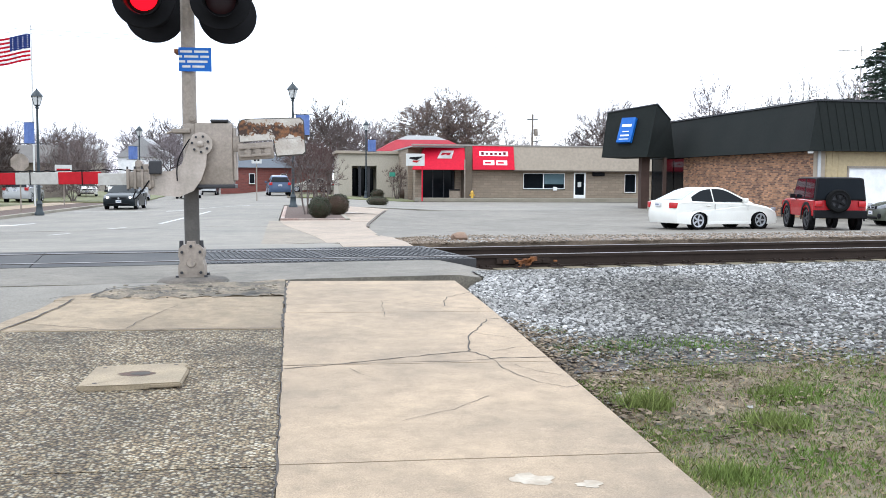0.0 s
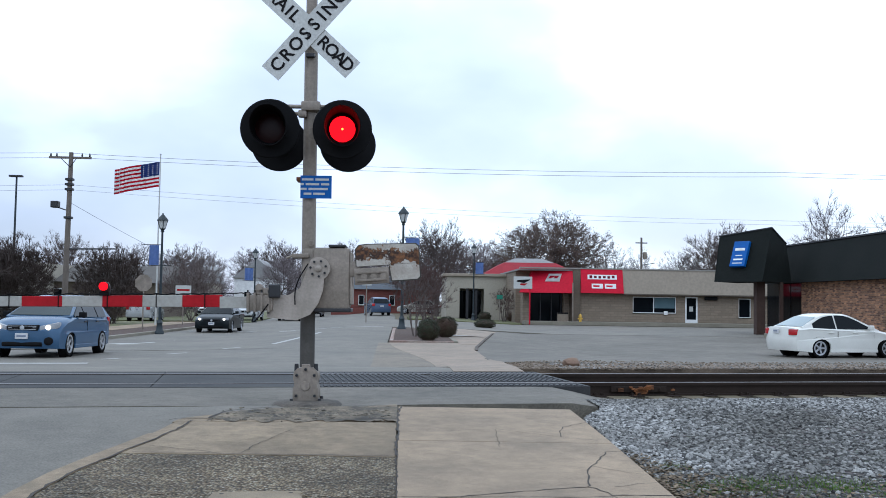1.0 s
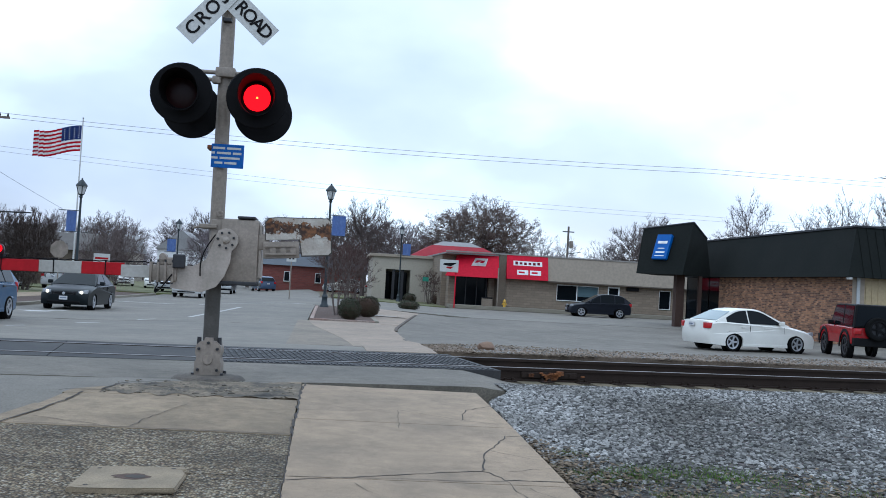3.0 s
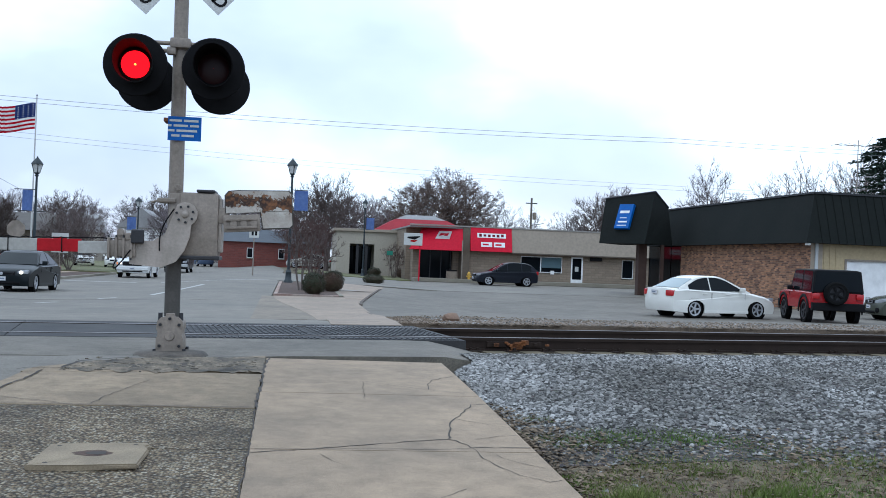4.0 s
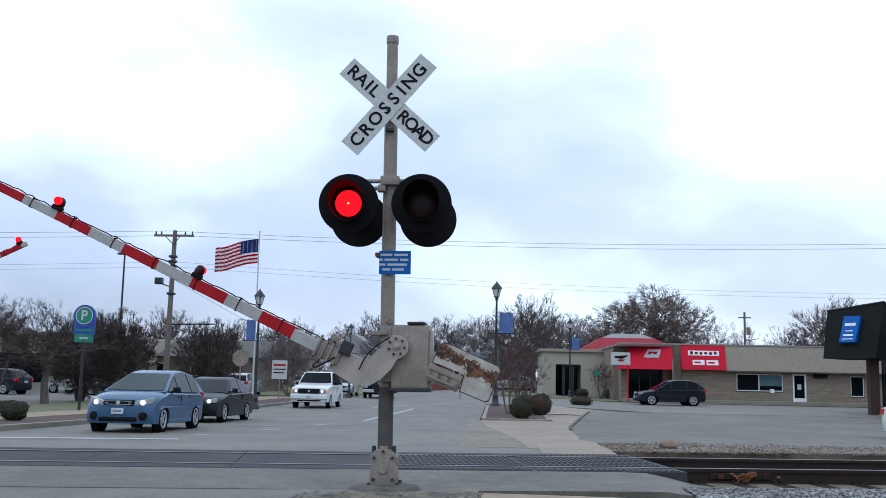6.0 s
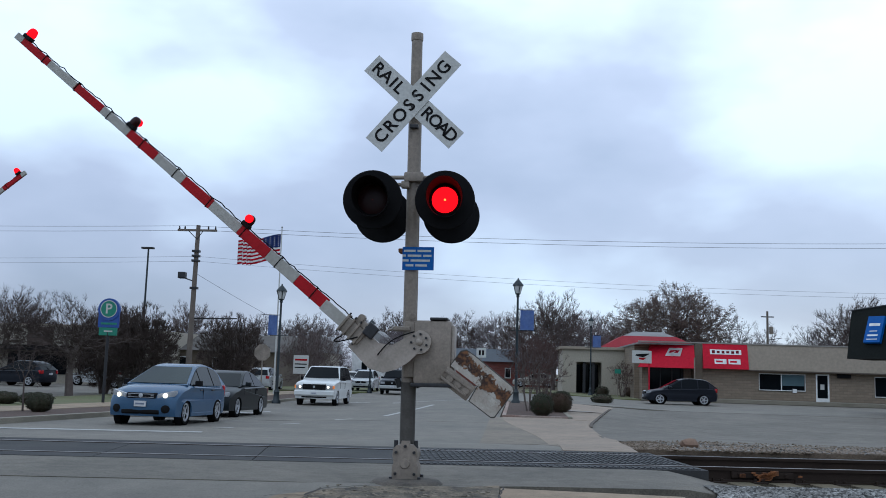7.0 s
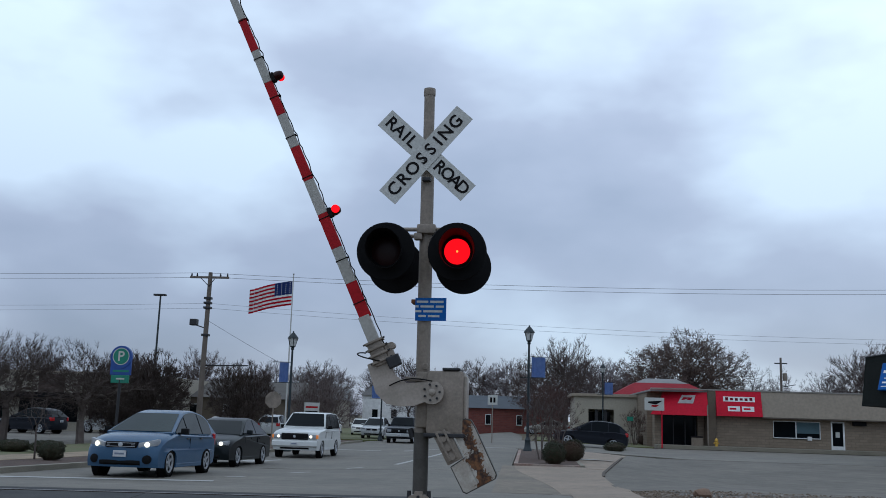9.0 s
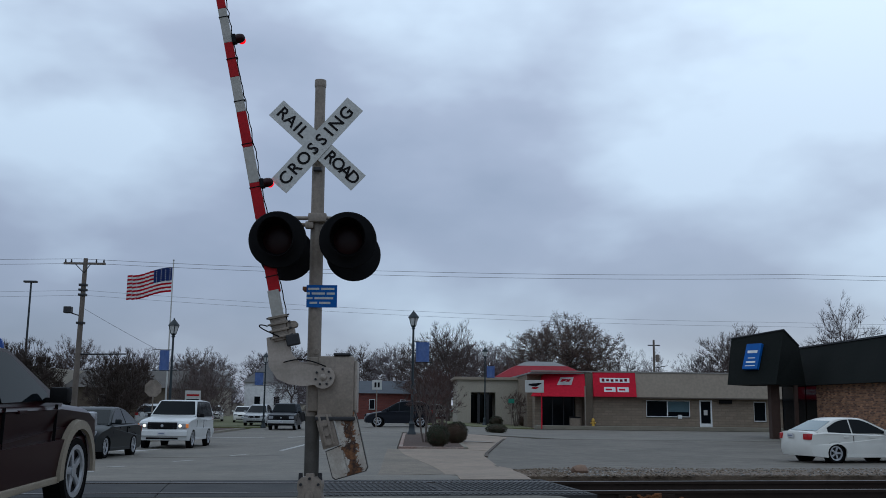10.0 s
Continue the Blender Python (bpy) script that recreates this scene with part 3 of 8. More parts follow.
for k in range(40):
    bms.faces.new((vl[k], vl[k + 1], vh[k + 1], vh[k]))
part("broken_ground", bms, SOIL, pad, "crumbled dark concrete round the post")
rng = random.Random(4)
bmr = B()
for k in range(260):
    x = rng.uniform(-1.75, -0.12)
    y = min(max(rng.gauss(9.28 + 0.15 * (x + 1), 0.22), 8.85), 9.85)
    s = rng.choice((0.008, 0.010, 0.012, 0.016, 0.022, 0.03)) * rng.uniform(0.8, 1.2)
    r = bmesh.ops.create_icosphere(bmr, subdivisions=1, radius=s)
    for v in r["verts"]:
        v.co = v.co * rng.uniform(0.7, 1.2)
        v.co.z *= 0.45
        v.co += Vector((x, y, land(x, y) + 0.012))
tagged(part("rubble", bmr, RUBBLE), "crumbled concrete bits round the post foundation", "rubble", "", "stuff")

# the cover plate in the aggregate
cover = thing("vault_cover", pose(-0.92, 5.90, land(-0.92, 5.90) + 0.002, 1.0, -0.8), "worn buff concrete vault cover with a hand hole", "access cover")
bm = prism(B(), [(-0.29, -0.28), (0.10, -0.28), (0.285, -0.27), (0.29, 0.1), (0.265, 0.16), (0.285, 0.20), (0.26, 0.275), (-0.22, 0.27), (-0.285, 0.25)], 0.03, pose(0, 0, 0.03, -90))
bmesh.ops.bevel(bm, geom=bm.edges[:], offset=0.008, segments=2, affect="EDGES")
part("slab", bm, mat("buff_concrete", (0.245, 0.195, 0.125, 1), 0.85, dark=(0.15, 0.118, 0.078, 1), scale=4, fine=120, amount=0.8, bump=0.3, grit=0.45), cover)
bm = B()
hole_rng = random.Random(6)
for r0, zz, cx, mm_ in ((0.092, 0.0312, 0.0, MULCH), (0.055, 0.0324, 0.02, CRACK)):
    bm = B()
    bm.faces.new([bm.verts.new((cx + 1.15 * r0 * hole_rng.uniform(0.75, 1.15) * math.cos(k * math.tau / 22), 0.8 * r0 * hole_rng.uniform(0.75, 1.15) * math.sin(k * math.tau / 22), zz)) for k in range(22)])
    part("hand_hole", bm, mm_, cover, "ragged hole full of soil")
bm = B()
for x, y in ((-0.22, 0.2), (0.2, 0.22), (-0.2, -0.22)):
    part("bolt_hole", lathe(B(), [(0.001, 0.0312), (0.015, 0.0312)], 8, pose(x, y, 0)), CRACK, cover)

# ---- the railway ----
RV = 13.1                # middle of the track, metres across
RZ = 0.40
track = tagged(new("railway_track"), "single railway track with rusty rails on dark ties", "railway", "", "structure")


def rail_box(bm, u0, u1, v0, v1, z0, z1, bevel=0.0):
    return box(bm, u0, u1, v0, v1, z0, z1, bevel, Matrix.Rotation(TURN, 4, "Z"))


for s in (-0.75, 0.75):
    bm = B()
    v = RV + s
    rail_box(bm, -70, 120, v - 0.075, v + 0.075, RZ - 0.17, RZ - 0.15)
    rail_box(bm, -70, 120, v - 0.012, v + 0.012, RZ - 0.15, RZ - 0.03)
    rail_box(bm, -70, 120, v - 0.037, v + 0.037, RZ - 0.04, RZ - 0.002)
    r = part("rail", bm, RAIL, track)
    bm = B()
    rail_box(bm, -70, 120, v - 0.026, v + 0.026, RZ - 0.003, RZ + 0.002)
    part("rail_head", bm, RAIL_TOP, r)
tie_bm = rail_box(B(), -0.12, 0.12, RV - 1.28, RV + 1.28, RZ - 0.34, RZ - 0.175, 0.01)
tie_me = finish(tie_bm, "tie", TIE)
plate_bm = B()
for s in (-0.75, 0.75):
    rail_box(plate_bm, -0.09, 0.09, RV + s - 0.19, RV + s + 0.19, RZ - 0.18, RZ - 0.165)
    for du in (-0.05, 0.05):
        for dv in (-0.1, 0.1):
            rail_box(plate_bm, du - 0.015, du + 0.015, RV + s + dv - 0.02, RV + s + dv + 0.02, RZ - 0.165, RZ - 0.13)
plate_me = finish(plate_bm, "tie_plate", RAIL)
for k in range(46):
    u = 4.6 + k * 0.53
    o = part("tie", tie_me, None, track)
    o.matrix_basis = pose(u * TC, u * TS, 0)
    p = part("tie_plate", plate_me, None, o)
bm = B()                 # rail joint bars
for u in (5.2, 12.4):
    rail_box(bm, u - 0.4, u + 0.4, RV - 0.75 - 0.05, RV - 0.75 - 0.02, RZ - 0.13, RZ - 0.05, 0.008)
    for k in range(4):
        rail_box(bm, u - 0.3 + k * 0.2 - 0.02, u - 0.3 + k * 0.2 + 0.02, RV - 0.75 - 0.08, RV - 0.75 - 0.045, RZ - 0.11, RZ - 0.07)
part("joint_bar", bm, RAIL, track)
bm = B()
rust_rng = random.Random(9)
for k in range(26):
    u, z = 5.1 + rust_rng.gauss(0.12, 0.13), RZ - 0.09 + rust_rng.gauss(0, 0.035)
    w = rust_rng.uniform(0.015, 0.05)
    rail_box(bm, u - w, u + w, RV - 0.845, RV - 0.80, max(z - w * 0.6, RZ - 0.165), min(z + w * 0.6, RZ - 0.03))
tagged(part("rust_flakes", bm, RUST, track), kind="stuff")

# rubber and timber panels where the street crosses
crossing = tagged(new("crossing_panels"), "black rubber crossing panels with ribbed lugs between the rails", "crossing surface", "", "structure")
END = 4.35               # where the panels stop, metres along
for v0, v1 in ((RV - 1.22, RV - 0.80), (RV - 0.66, RV + 0.66), (RV + 0.80, RV + 1.22)):
    for k in range(12):
        u1 = END - 1.82 * k
        bm = rail_box(B(), u1 - 1.81, u1, v0, v1, RZ - 0.16, RZ - 0.004, 0.008)
        p = part("panel", bm, RUBBER, crossing)
        if k < 2:
            bm = B()
            lugs = 22
            for j in range(lugs):
                uu = u1 - 1.75 + j * 1.7 / lugs
                w = (v1 - v0)
                for q in range(max(1, int(w / 0.22))):
                    vv = v0 + 0.03 + q * 0.22
                    rail_box(bm, uu, uu + 0.042, vv, min(vv + 0.17, v1 - 0.02), RZ - 0.004, RZ + 0.006)
            part("lugs", bm, RUBBER_LIT, p)

# ballast this side and beyond, dropped below the rails
def bed(x, y):
    v = across(x, y)
    return -0.20 * step(10.4, 11.9, v) * (1 - step(14.3, 15.6, v)) - 0.03


sheet("ballast_bed", [(v, 2.1 + 0.25 * step(9.8, 10.6, v), 60) for v in span(9.9, 15.8, 16)], GRAVEL_BED, 0.0, 0.1, 60, True,
      "grey crushed-stone railway ballast", "ballast", rise=bed)
sheet("gravel_verge", [(v, 1.72 + 0.4 * step(9.0, 9.9, v), 60) for v in span(5.6, 9.9, 10)], GRAVEL_BED, -0.03, 0.1, 60, True,
      "grey gravel thinning into grass and dead leaves", "gravel")
sheet("grass_verge", [(v, 1.71, 60) for v in span(-8, 5.6, 20)], GROUND, -0.035, 0.1, 40, True, "patchy grass verge with bare soil", "verge")


def scatter_stones(name, count, area, lo, hi, label, seed, material=STONE, sink=0.3, rise=None):
    rng = np.random.RandomState(seed)
    ring = [(k * math.tau / 5 + 0.3) for k in range(5)]
    base = np.array([(0.95 * math.cos(a), 0.95 * math.sin(a), 0.0) for a in ring] + [(0.62 * math.cos(a + 0.5), 0.62 * math.sin(a + 0.5), 0.8) for a in ring])
    tris = [(k, (k + 1) % 5, 5 + k) for k in range(5)] + [((k + 1) % 5, 5 + (k + 1) % 5, 5 + k) for k in range(5)] + [(5, 6, 7, 8, 9)]
    vs, fs = [], []
    for k in range(count):
        u, v = area(rng)
        x, y = u, (v + u * TS) / TC
        s = rng.uniform(lo, hi)
        a = rng.uniform(0, 6.28)
        c, sn = math.cos(a), math.sin(a)
        pts = base * rng.uniform(0.72, 1.15, (10, 1)) * (s, s * rng.uniform(0.5, 0.95), s * rng.uniform(0.3, 0.65))
        pts[5:, 2] += (pts[5:, 0] * rng.uniform(-0.35, 0.35) + pts[5:, 1] * rng.uniform(-0.35, 0.35))
        z = land(x, y) + (rise(x, y) if rise else 0) + sink * s * 0.5
        n = len(vs)
        vs += [(x + c * p[0] - sn * p[1], y + sn * p[0] + c * p[1], z + p[2]) for p in pts]
        fs += [tuple(n + i for i in t) for t in tris]
    me = mesh_of(name, vs, fs, material)
    return tagged(new(name, me), label, "stones", "", "stuff")


def near_area(rng):
    while True:
        v = 11.85 - 7.6 * rng.rand() ** 1.05
        x = 1.75 + 0.35 * step(9, 9.9, v) + 11 * rng.rand() ** 1.5
        edge_v = max(7.1 - 0.6 * (x - 1.9), 4.7) + 0.3 * math.sin(x * 2.3)
        if v > edge_v or rng.rand() < max(0.012, 0.5 * (v - edge_v + 1.2)):
            return x, v


def near_rise(x, y):
    return bed(x, y) if across(x, y) > 9.9 else -0.03


scatter_stones("ballast_stones", 60000, near_area, 0.011, 0.031, "loose grey and white crushed ballast stones", 3, rise=near_rise)
scatter_stones("ballast_stones_between_rails", 2500, lambda r: (2.6 + 14 * r.rand(), 12.45 + 1.3 * r.rand()), 0.02, 0.05, "dark oily ballast stones between the rails", 5,
               rise=lambda x, y: bed(x, y) + 0.03)
SHOULDER = mat("brown_shoulder", (0.190, 0.158, 0.118, 1), 0.85, dark=(0.125, 0.105, 0.080, 1), scale=0.6, fine=60, amount=0.85, bump=0.3, grit=0.6, wear=0.25)
# beyond the railway: footpath, dirt edge, car park
sheet("footpath_beyond", [(v, 0.75 - 1.15 * step(20, 32, v), 1.85 + 0.30 * step(16.0, 21, v) + 0.127 * max(0, v - 28.2)) for v in span(14.36, 32.4, 18)], PINK, 0.014, 0.1, 6, True,
      "pinkish concrete footpath beyond the railway", "footpath")
sheet("shoulder_beyond", [(v, 0.9 - 1.6 * step(14.6, 19, v) - 0.1 * step(20, 33, v), 0.9) for v in span(14.36, 32.4, 18)], SHOULDER, 0.010, 0.1, 4, True, "brownish asphalt shoulder beyond the railway", "road")
sheet("footpath_link", [(y, 1.95, 2.22 + 0.127 * (y - 28.9)) for y in (32.2, 36, 40, 46, 50.5)], PINK, 0.02, 0.1, 4, False, "pale concrete footpath beside the planting bed", "footpath")
sheet("car_park", [(17.3, 2.9, 60), (17.8, 2.4, 60), (18.5, 2.16, 60)] + [(v, 2.08 + 0.127 * max(0, v - 28.2), 60) for v in (20, 22, 24.5, 28.2, 31, 36, 42, 48, 52)],
      LOT, 0.006, 0.1, 30, True, "grey patched asphalt car park", "car park")
sheet("dirt_edge", [(v, 1.75, 60) for v in span(15.2, 18.0, 6)], DIRT, 0.004, 0.1, 40, True, "strip of dirt and dead leaves between track and car park", "dirt")
scatter_stones("dirt_clods", 4500, lambda r: (1.9 + 26 * r.rand() ** 1.4, 14.9 + 3.4 * r.rand() ** 1.3), 0.012, 0.036, "dark clods and dead leaves along the car park edge", 8, DIRT)
scatter_stones("pale_gravel_edge", 3000, lambda r: (2.6 + 28 * r.rand() ** 1.3, 15.0 + 2.2 * r.rand()), 0.010, 0.030, "pale gravel along the car park edge", 9)


# dark brown edging; the shadow of the step down is in its colour
EDGE = mat("shaded_crumbled_edge", (0.060, 0.045, 0.035, 1), 0.95, dark=(0.12, 0.10, 0.08, 1), scale=3, fine=40, amount=0.8, bump=0.6, grit=0.6)
sheet("path_edge", [(y, 2.13 + 0.127 * max(0, y - 28.9), 2.22 + 0.127 * max(0, y - 28.9)) for y in (28.2, 30, 32, 36, 40, 44, 46.8)], EDGE, 0.04, 0.2, 1, False, "low crumbled brown edging between path and car park, darkened by painted step shadow", "kerb")


def paint(name, pts, width, label="faded white road line", dz=0.010):
    bm = B()
    for (x0, y0), (x1, y1) in zip(pts, pts[1:]):
        n = max(2, int(math.hypot(x1 - x0, y1 - y0) / 1.0))
        d = Vector((y1 - y0, x0 - x1, 0)).normalized() * width / 2
        prev = None
        for k in range(n + 1):
            x, y = x0 + (x1 - x0) * k / n, y0 + (y1 - y0) * k / n
            pair = [bm.verts.new((x + s * d.x, y + s * d.y, land(x, y) + dz)) for s in (-1, 1)]
            if prev:
                bm.faces.new((prev[0], prev[1], pair[1], pair[0]))
            prev = pair
    return tagged(part(name, bm, PAINT_W), label, "road marking", "", "structure")


paint("lane_line", [(-4.33, 32.5), (-4.1, 38.0), (-3.76, 44.7)], 0.16)
for a in ((-6.35, 26.2, -5.95, 26.95), (-5.45, 29.6, -5.05, 30.35), (-7.2, 23.3, -6.9, 23.85)):
    paint("lane_dash", [a[:2], a[2:]], 0.14, "short faded white lane dash")
paint("cross_line", [(-11.4, 52), (-1.0, 52)], 0.4)
paint("cross_line", [(-6.9, 51.0), (-5.6, 51.0)], 0.35)
paint("stop_line", [(-11.6, 20.4), (-9.2, 21.0), (-6.9, 21.5)], 0.32, "faded white stop line before the railway")
paint("turn_arrow", [(-10.2, 34.6), (-9.6, 35.2)], 0.9, "faded white turn arrow on the road")
paint("turn_arrow", [(-9.7, 35.4), (-9.1, 39.4)], 0.22, "faded white turn arrow on the road")
paint("bay_line", [(1.95, 39.2), (2.4, 39.4), (2.9, 39.7), (3.45, 40.1)], 0.6, "white stripe across the footpath ramp", 0.05)


def blotch(x, y, r, material, dz, name, seed):
    """An irregular thin flat patch on the paving."""
    rng = random.Random(seed)
    bm = B()
    ring = []
    for k in range(18):
        a = k * math.tau / 18
        q = r * rng.uniform(0.55, 1.1)
        px, py = x + q * 1.3 * math.cos(a), y + q * math.sin(a)
        ring.append(bm.verts.new((px, py, land(px, py) + dz)))
    bm.faces.new(ring)
    return part(name, bm, material, pave)


PALE_PATCH = mat("pale_stain", (0.335, 0.295, 0.235, 1), 0.8, dark=(0.25, 0.205, 0.150, 1), scale=14, fine=60, amount=1.0, bump=0.1)
# two flat pale patches on the slab
blotch(1.0, 3.95, 0.08, PALE_PATCH, 0.0135, "pale_stain", 2)
blotch(1.24, 3.86, 0.05, PALE_PATCH, 0.0135, "pale_stain", 5)
rock = thing("stone", pose(2.9, 16.6, land(2.9, 16.6)), "brown fieldstone on the dirt edge", "stone")
bm = B()
bmesh.ops.create_icosphere(bm, subdivisions=2, radius=0.16)
for v in bm.verts:
    v.co = v.co * (1 + 0.25 * noise.noise(v.co * 9)) * 1.0
    v.co.z = v.co.z * 0.6 + 0.05
part("stone_body", bm, mat("fieldstone", (0.20, 0.13, 0.09, 1), 0.9, scale=8, fine=40, bump=0.5), rock, "", 40)

# ---- crossing gate with signals ----
def signal_head(parent, side):
    """One round black background with a hooded red lamp. Returns the lamp that lights."""
    turn = pose(side * 0.37 - 0.012, -0.30, 2.82, 90, 0, 0) @ pose(0, 0, 0, 3, 3, 0)
    bm = B()
    lathe(bm, [(0.001, -0.24), (0.10, -0.23), (0.155, -0.18), (0.17, -0.01), (0.295, -0.012), (0.305, 0.0), (0.295, 0.014), (0.15, 0.012)], 40, turn)
    head = part("signal_head", bm, BLACK, parent, "round black signal background", 40)
    back = pose(side * 0.37 + 0.012, 0.30, 2.76, 90, 0, 0) @ pose(0, 0, 0, -4, 6, 0)
    bm = lathe(B(), [(0.001, -0.03), (0.295, -0.012), (0.305, 0.0), (0.295, 0.014), (0.15, 0.03), (0.10, 0.14), (0.001, 0.15)], 40, back)
    part("rear_head", bm, BLACK, head, "black signal background facing the other way", 40)
    bm = B()              # the hood, longer above than below
    seg = 40
    rings = []
    for r, far in ((0.165, 0.0), (0.185, 1.0), (0.178, 1.0), (0.158, 0.0)):
        ring = []
        for k in range(seg):
            a = k * math.tau / seg
            long = 0.31 - 0.10 * math.sin(-a + 0.0) if far else 0.0
            ring.append(bm.verts.new(turn @ Vector((r * math.cos(a), r * math.sin(a) * 1.06, 0.01 + long * far))))
        rings.append(ring)
    for a, b in zip(rings, rings[1:]):
        for k in range(seg):
            bm.faces.new((a[k], a[(k + 1) % seg], b[(k + 1) % seg], b[k]))
    part("hood", bm, BLACK, head, "black hood", 40)
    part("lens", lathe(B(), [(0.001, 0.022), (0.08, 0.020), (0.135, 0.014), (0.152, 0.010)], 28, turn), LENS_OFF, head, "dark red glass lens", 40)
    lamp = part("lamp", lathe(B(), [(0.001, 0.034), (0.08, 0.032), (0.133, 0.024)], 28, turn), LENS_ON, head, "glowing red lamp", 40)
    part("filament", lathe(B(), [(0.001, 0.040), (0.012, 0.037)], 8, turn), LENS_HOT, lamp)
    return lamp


LAMPS = {"L": [], "R": []}
OLD_STEEL = mat("stained_old_steel", (0.085, 0.078, 0.068, 1), 0.7, 0.2, dark=(0.045, 0.040, 0.034, 1), scale=5, fine=50, amount=0.8, bump=0.2)
STAINED = mat("oil_stained_concrete", (0.105, 0.088, 0.070, 1), 0.9, dark=(0.045, 0.040, 0.034, 1), scale=4, fine=90, amount=0.9, bump=0.5, grit=0.6, wear=0.35)


def build_gate(m, label):
    g = thing("crossing_signal", m, label, "railway signal")
    bm = B()
    tube(bm, (0, 0, 0.98), (0, 0, 3.9), 0.074, 0.070, 24)
    tube(bm, (0, 0, 3.85), (0, 0, 4.66), 0.060, 0.058, 20)
    lathe(bm, [(0.08, 3.9), (0.083, 3.91), (0.083, 4.02), (0.062, 4.04)], 20)
    lathe(bm, [(0.063, 4.60), (0.066, 4.62), (0.064, 4.68), (0.001, 4.69)], 20)
    part("post", bm, POST_PAINT, g, "weathered silver-grey steel post", 40)
    part("lower_post", tube(B(), (0, 0, -0.04), (0, 0, 0.982), 0.077, 0.077, 24), OLD_STEEL, g, "dark stained lower length of the post", 40)
    half_ = [(0.045, 0.45), (0.05, 0.42), (0.10, 0.41), (0.142, 0.375), (0.15, 0.30), (0.135, 0.265), (0.135, 0.235), (0.152, 0.20), (0.152, 0.09), (0.12, 0.05), (0.10, 0.005)]
    bm = prism(B(), [(-x * 0.86, z) for x, z in half_] + [(x * 0.86, z) for x, z in half_[::-1]], 0.27, pose(0, -0.15, 0))
    bmesh.ops.bevel(bm, geom=[e for e in bm.edges if e.calc_face_angle(0) > 0.9], offset=0.014, segments=2, affect="EDGES")
    tube(bm, (0, -0.14, 0.23), (0, -0.165, 0.23), 0.055, 0.045, 16)
    part("base_casting", bm, POST_PAINT, g, "bolted grey cast base", 50)
    for a, b, ra in [((x, -0.09, 0.38), (x, -0.09, 0.455), 0.024) for x in (-0.10, 0.10)] + [((x, -0.13, z), (x, -0.178, z), 0.017) for x, z in ((-0.09, 0.34), (0.09, 0.34), (0, 0.40), (-0.095, 0.13), (0.095, 0.13), (0, 0.055))]:
        part("bolt", tube(B(), a, b, ra, ra * 0.85, 8), DARKMETAL, g, "dark steel bolt")
    for a in range(4):
        c, s = math.cos(a * 1.571 + 0.785) * 0.20, math.sin(a * 1.571 + 0.785) * 0.20
        bm = B()
        box(bm, c - 0.055, c + 0.055, s - 0.055, s + 0.055, -0.02, 0.035, 0.012)
        tube(bm, (c, s, 0.02), (c, s, 0.10), 0.022, 0.018, 8)
        part("anchor_bolt", bm, DARKMETAL, g, "rusty anchor bolt")
    part("foundation", lathe(B(), [(0.37, -0.15), (0.36, 0.03), (0.33, 0.055), (0.27, 0.058), (0.25, 0.065), (0.001, 0.065)], 28, pose(0.02, -0.16, -0.035)), STAINED, g, "round stained concrete foundation", 40)
    # crossbuck
    for ang, name in ((49.0, "crossing_blade"), (-42.6, "rail_road_blade")):
        yy = -0.135 if name == "crossing_blade" else -0.125
        mm = pose(-0.008, yy, 3.90, 0, -ang, 0)
        bm = B()
        box(bm, -0.62, 0.62, -0.004, 0.004, -0.115, 0.115, 0, mm)
        bl = part(name, bm, SIGN_WHITE, g, "white board of the crossbuck")
        if name == "crossing_blade":
            for k, ch in enumerate("CROSSING"):
                x = (-0.50, -0.355, -0.205, -0.06, 0.075, 0.195, 0.32, 0.475)[k]
                words(ch, 0.19, LETTER, mm @ pose(x, -0.006, 0), bl, "letter")
        else:
            for k, ch in enumerate("RAILROAD"):
                x = (-0.52, -0.40, -0.30, -0.215, 0.20, 0.315, 0.43, 0.535)[k]
                words(ch, 0.185, LETTER, mm @ pose(x, -0.006, 0), bl, "letter")
    for x, z in ((0.0, 3.96), (-0.02, 3.84)):
        part("sign_bolt", tube(B(), (x, -0.150, z), (x, -0.138, z), 0.014, 0.014, 8), DARKMETAL, g, "dark steel bolt")
    part("sign_bracket", box(B(), -0.045, 0.045, -0.12, 0.09, 3.62, 3.66, 0.008), DARKMETAL, g)
    part("sign_bracket", box(B(), -0.03, 0.03, -0.12, 0.05, 3.80, 3.92, 0.008), DARKMETAL, g)
    # cross arm of the signals
    bm = B()
    tube(bm, (-0.40, -0.06, 3.10), (0.36, -0.06, 3.10), 0.022, 0.022, 12)
    for x in (-0.395, 0.345):
        tube(bm, (x, -0.06, 3.10), (x, -0.12, 2.82), 0.022, 0.022, 10)
    tube(bm, (-0.36, 0.12, 3.06), (0.36, 0.12, 3.06), 0.022, 0.022, 12)
    box(bm, -0.09, 0.11, -0.13, 0.14, 3.05, 3.15, 0.02)
    box(bm, -0.12, -0.03, -0.12, -0.04, 2.98, 3.06, 0.02)
    part("signal_crossarm", bm, POST_PAINT, g, "grey pipe arm for the signals", 40)
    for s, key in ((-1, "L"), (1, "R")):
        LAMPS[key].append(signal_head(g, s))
    # small blue notice
    bm = B()
    box(bm, -0.085, 0.24, -0.105, -0.098, 2.125, 2.365, 0)
    sg = part("notice", bm, SIGN_BLUE, g, "small blue notice with white lines")
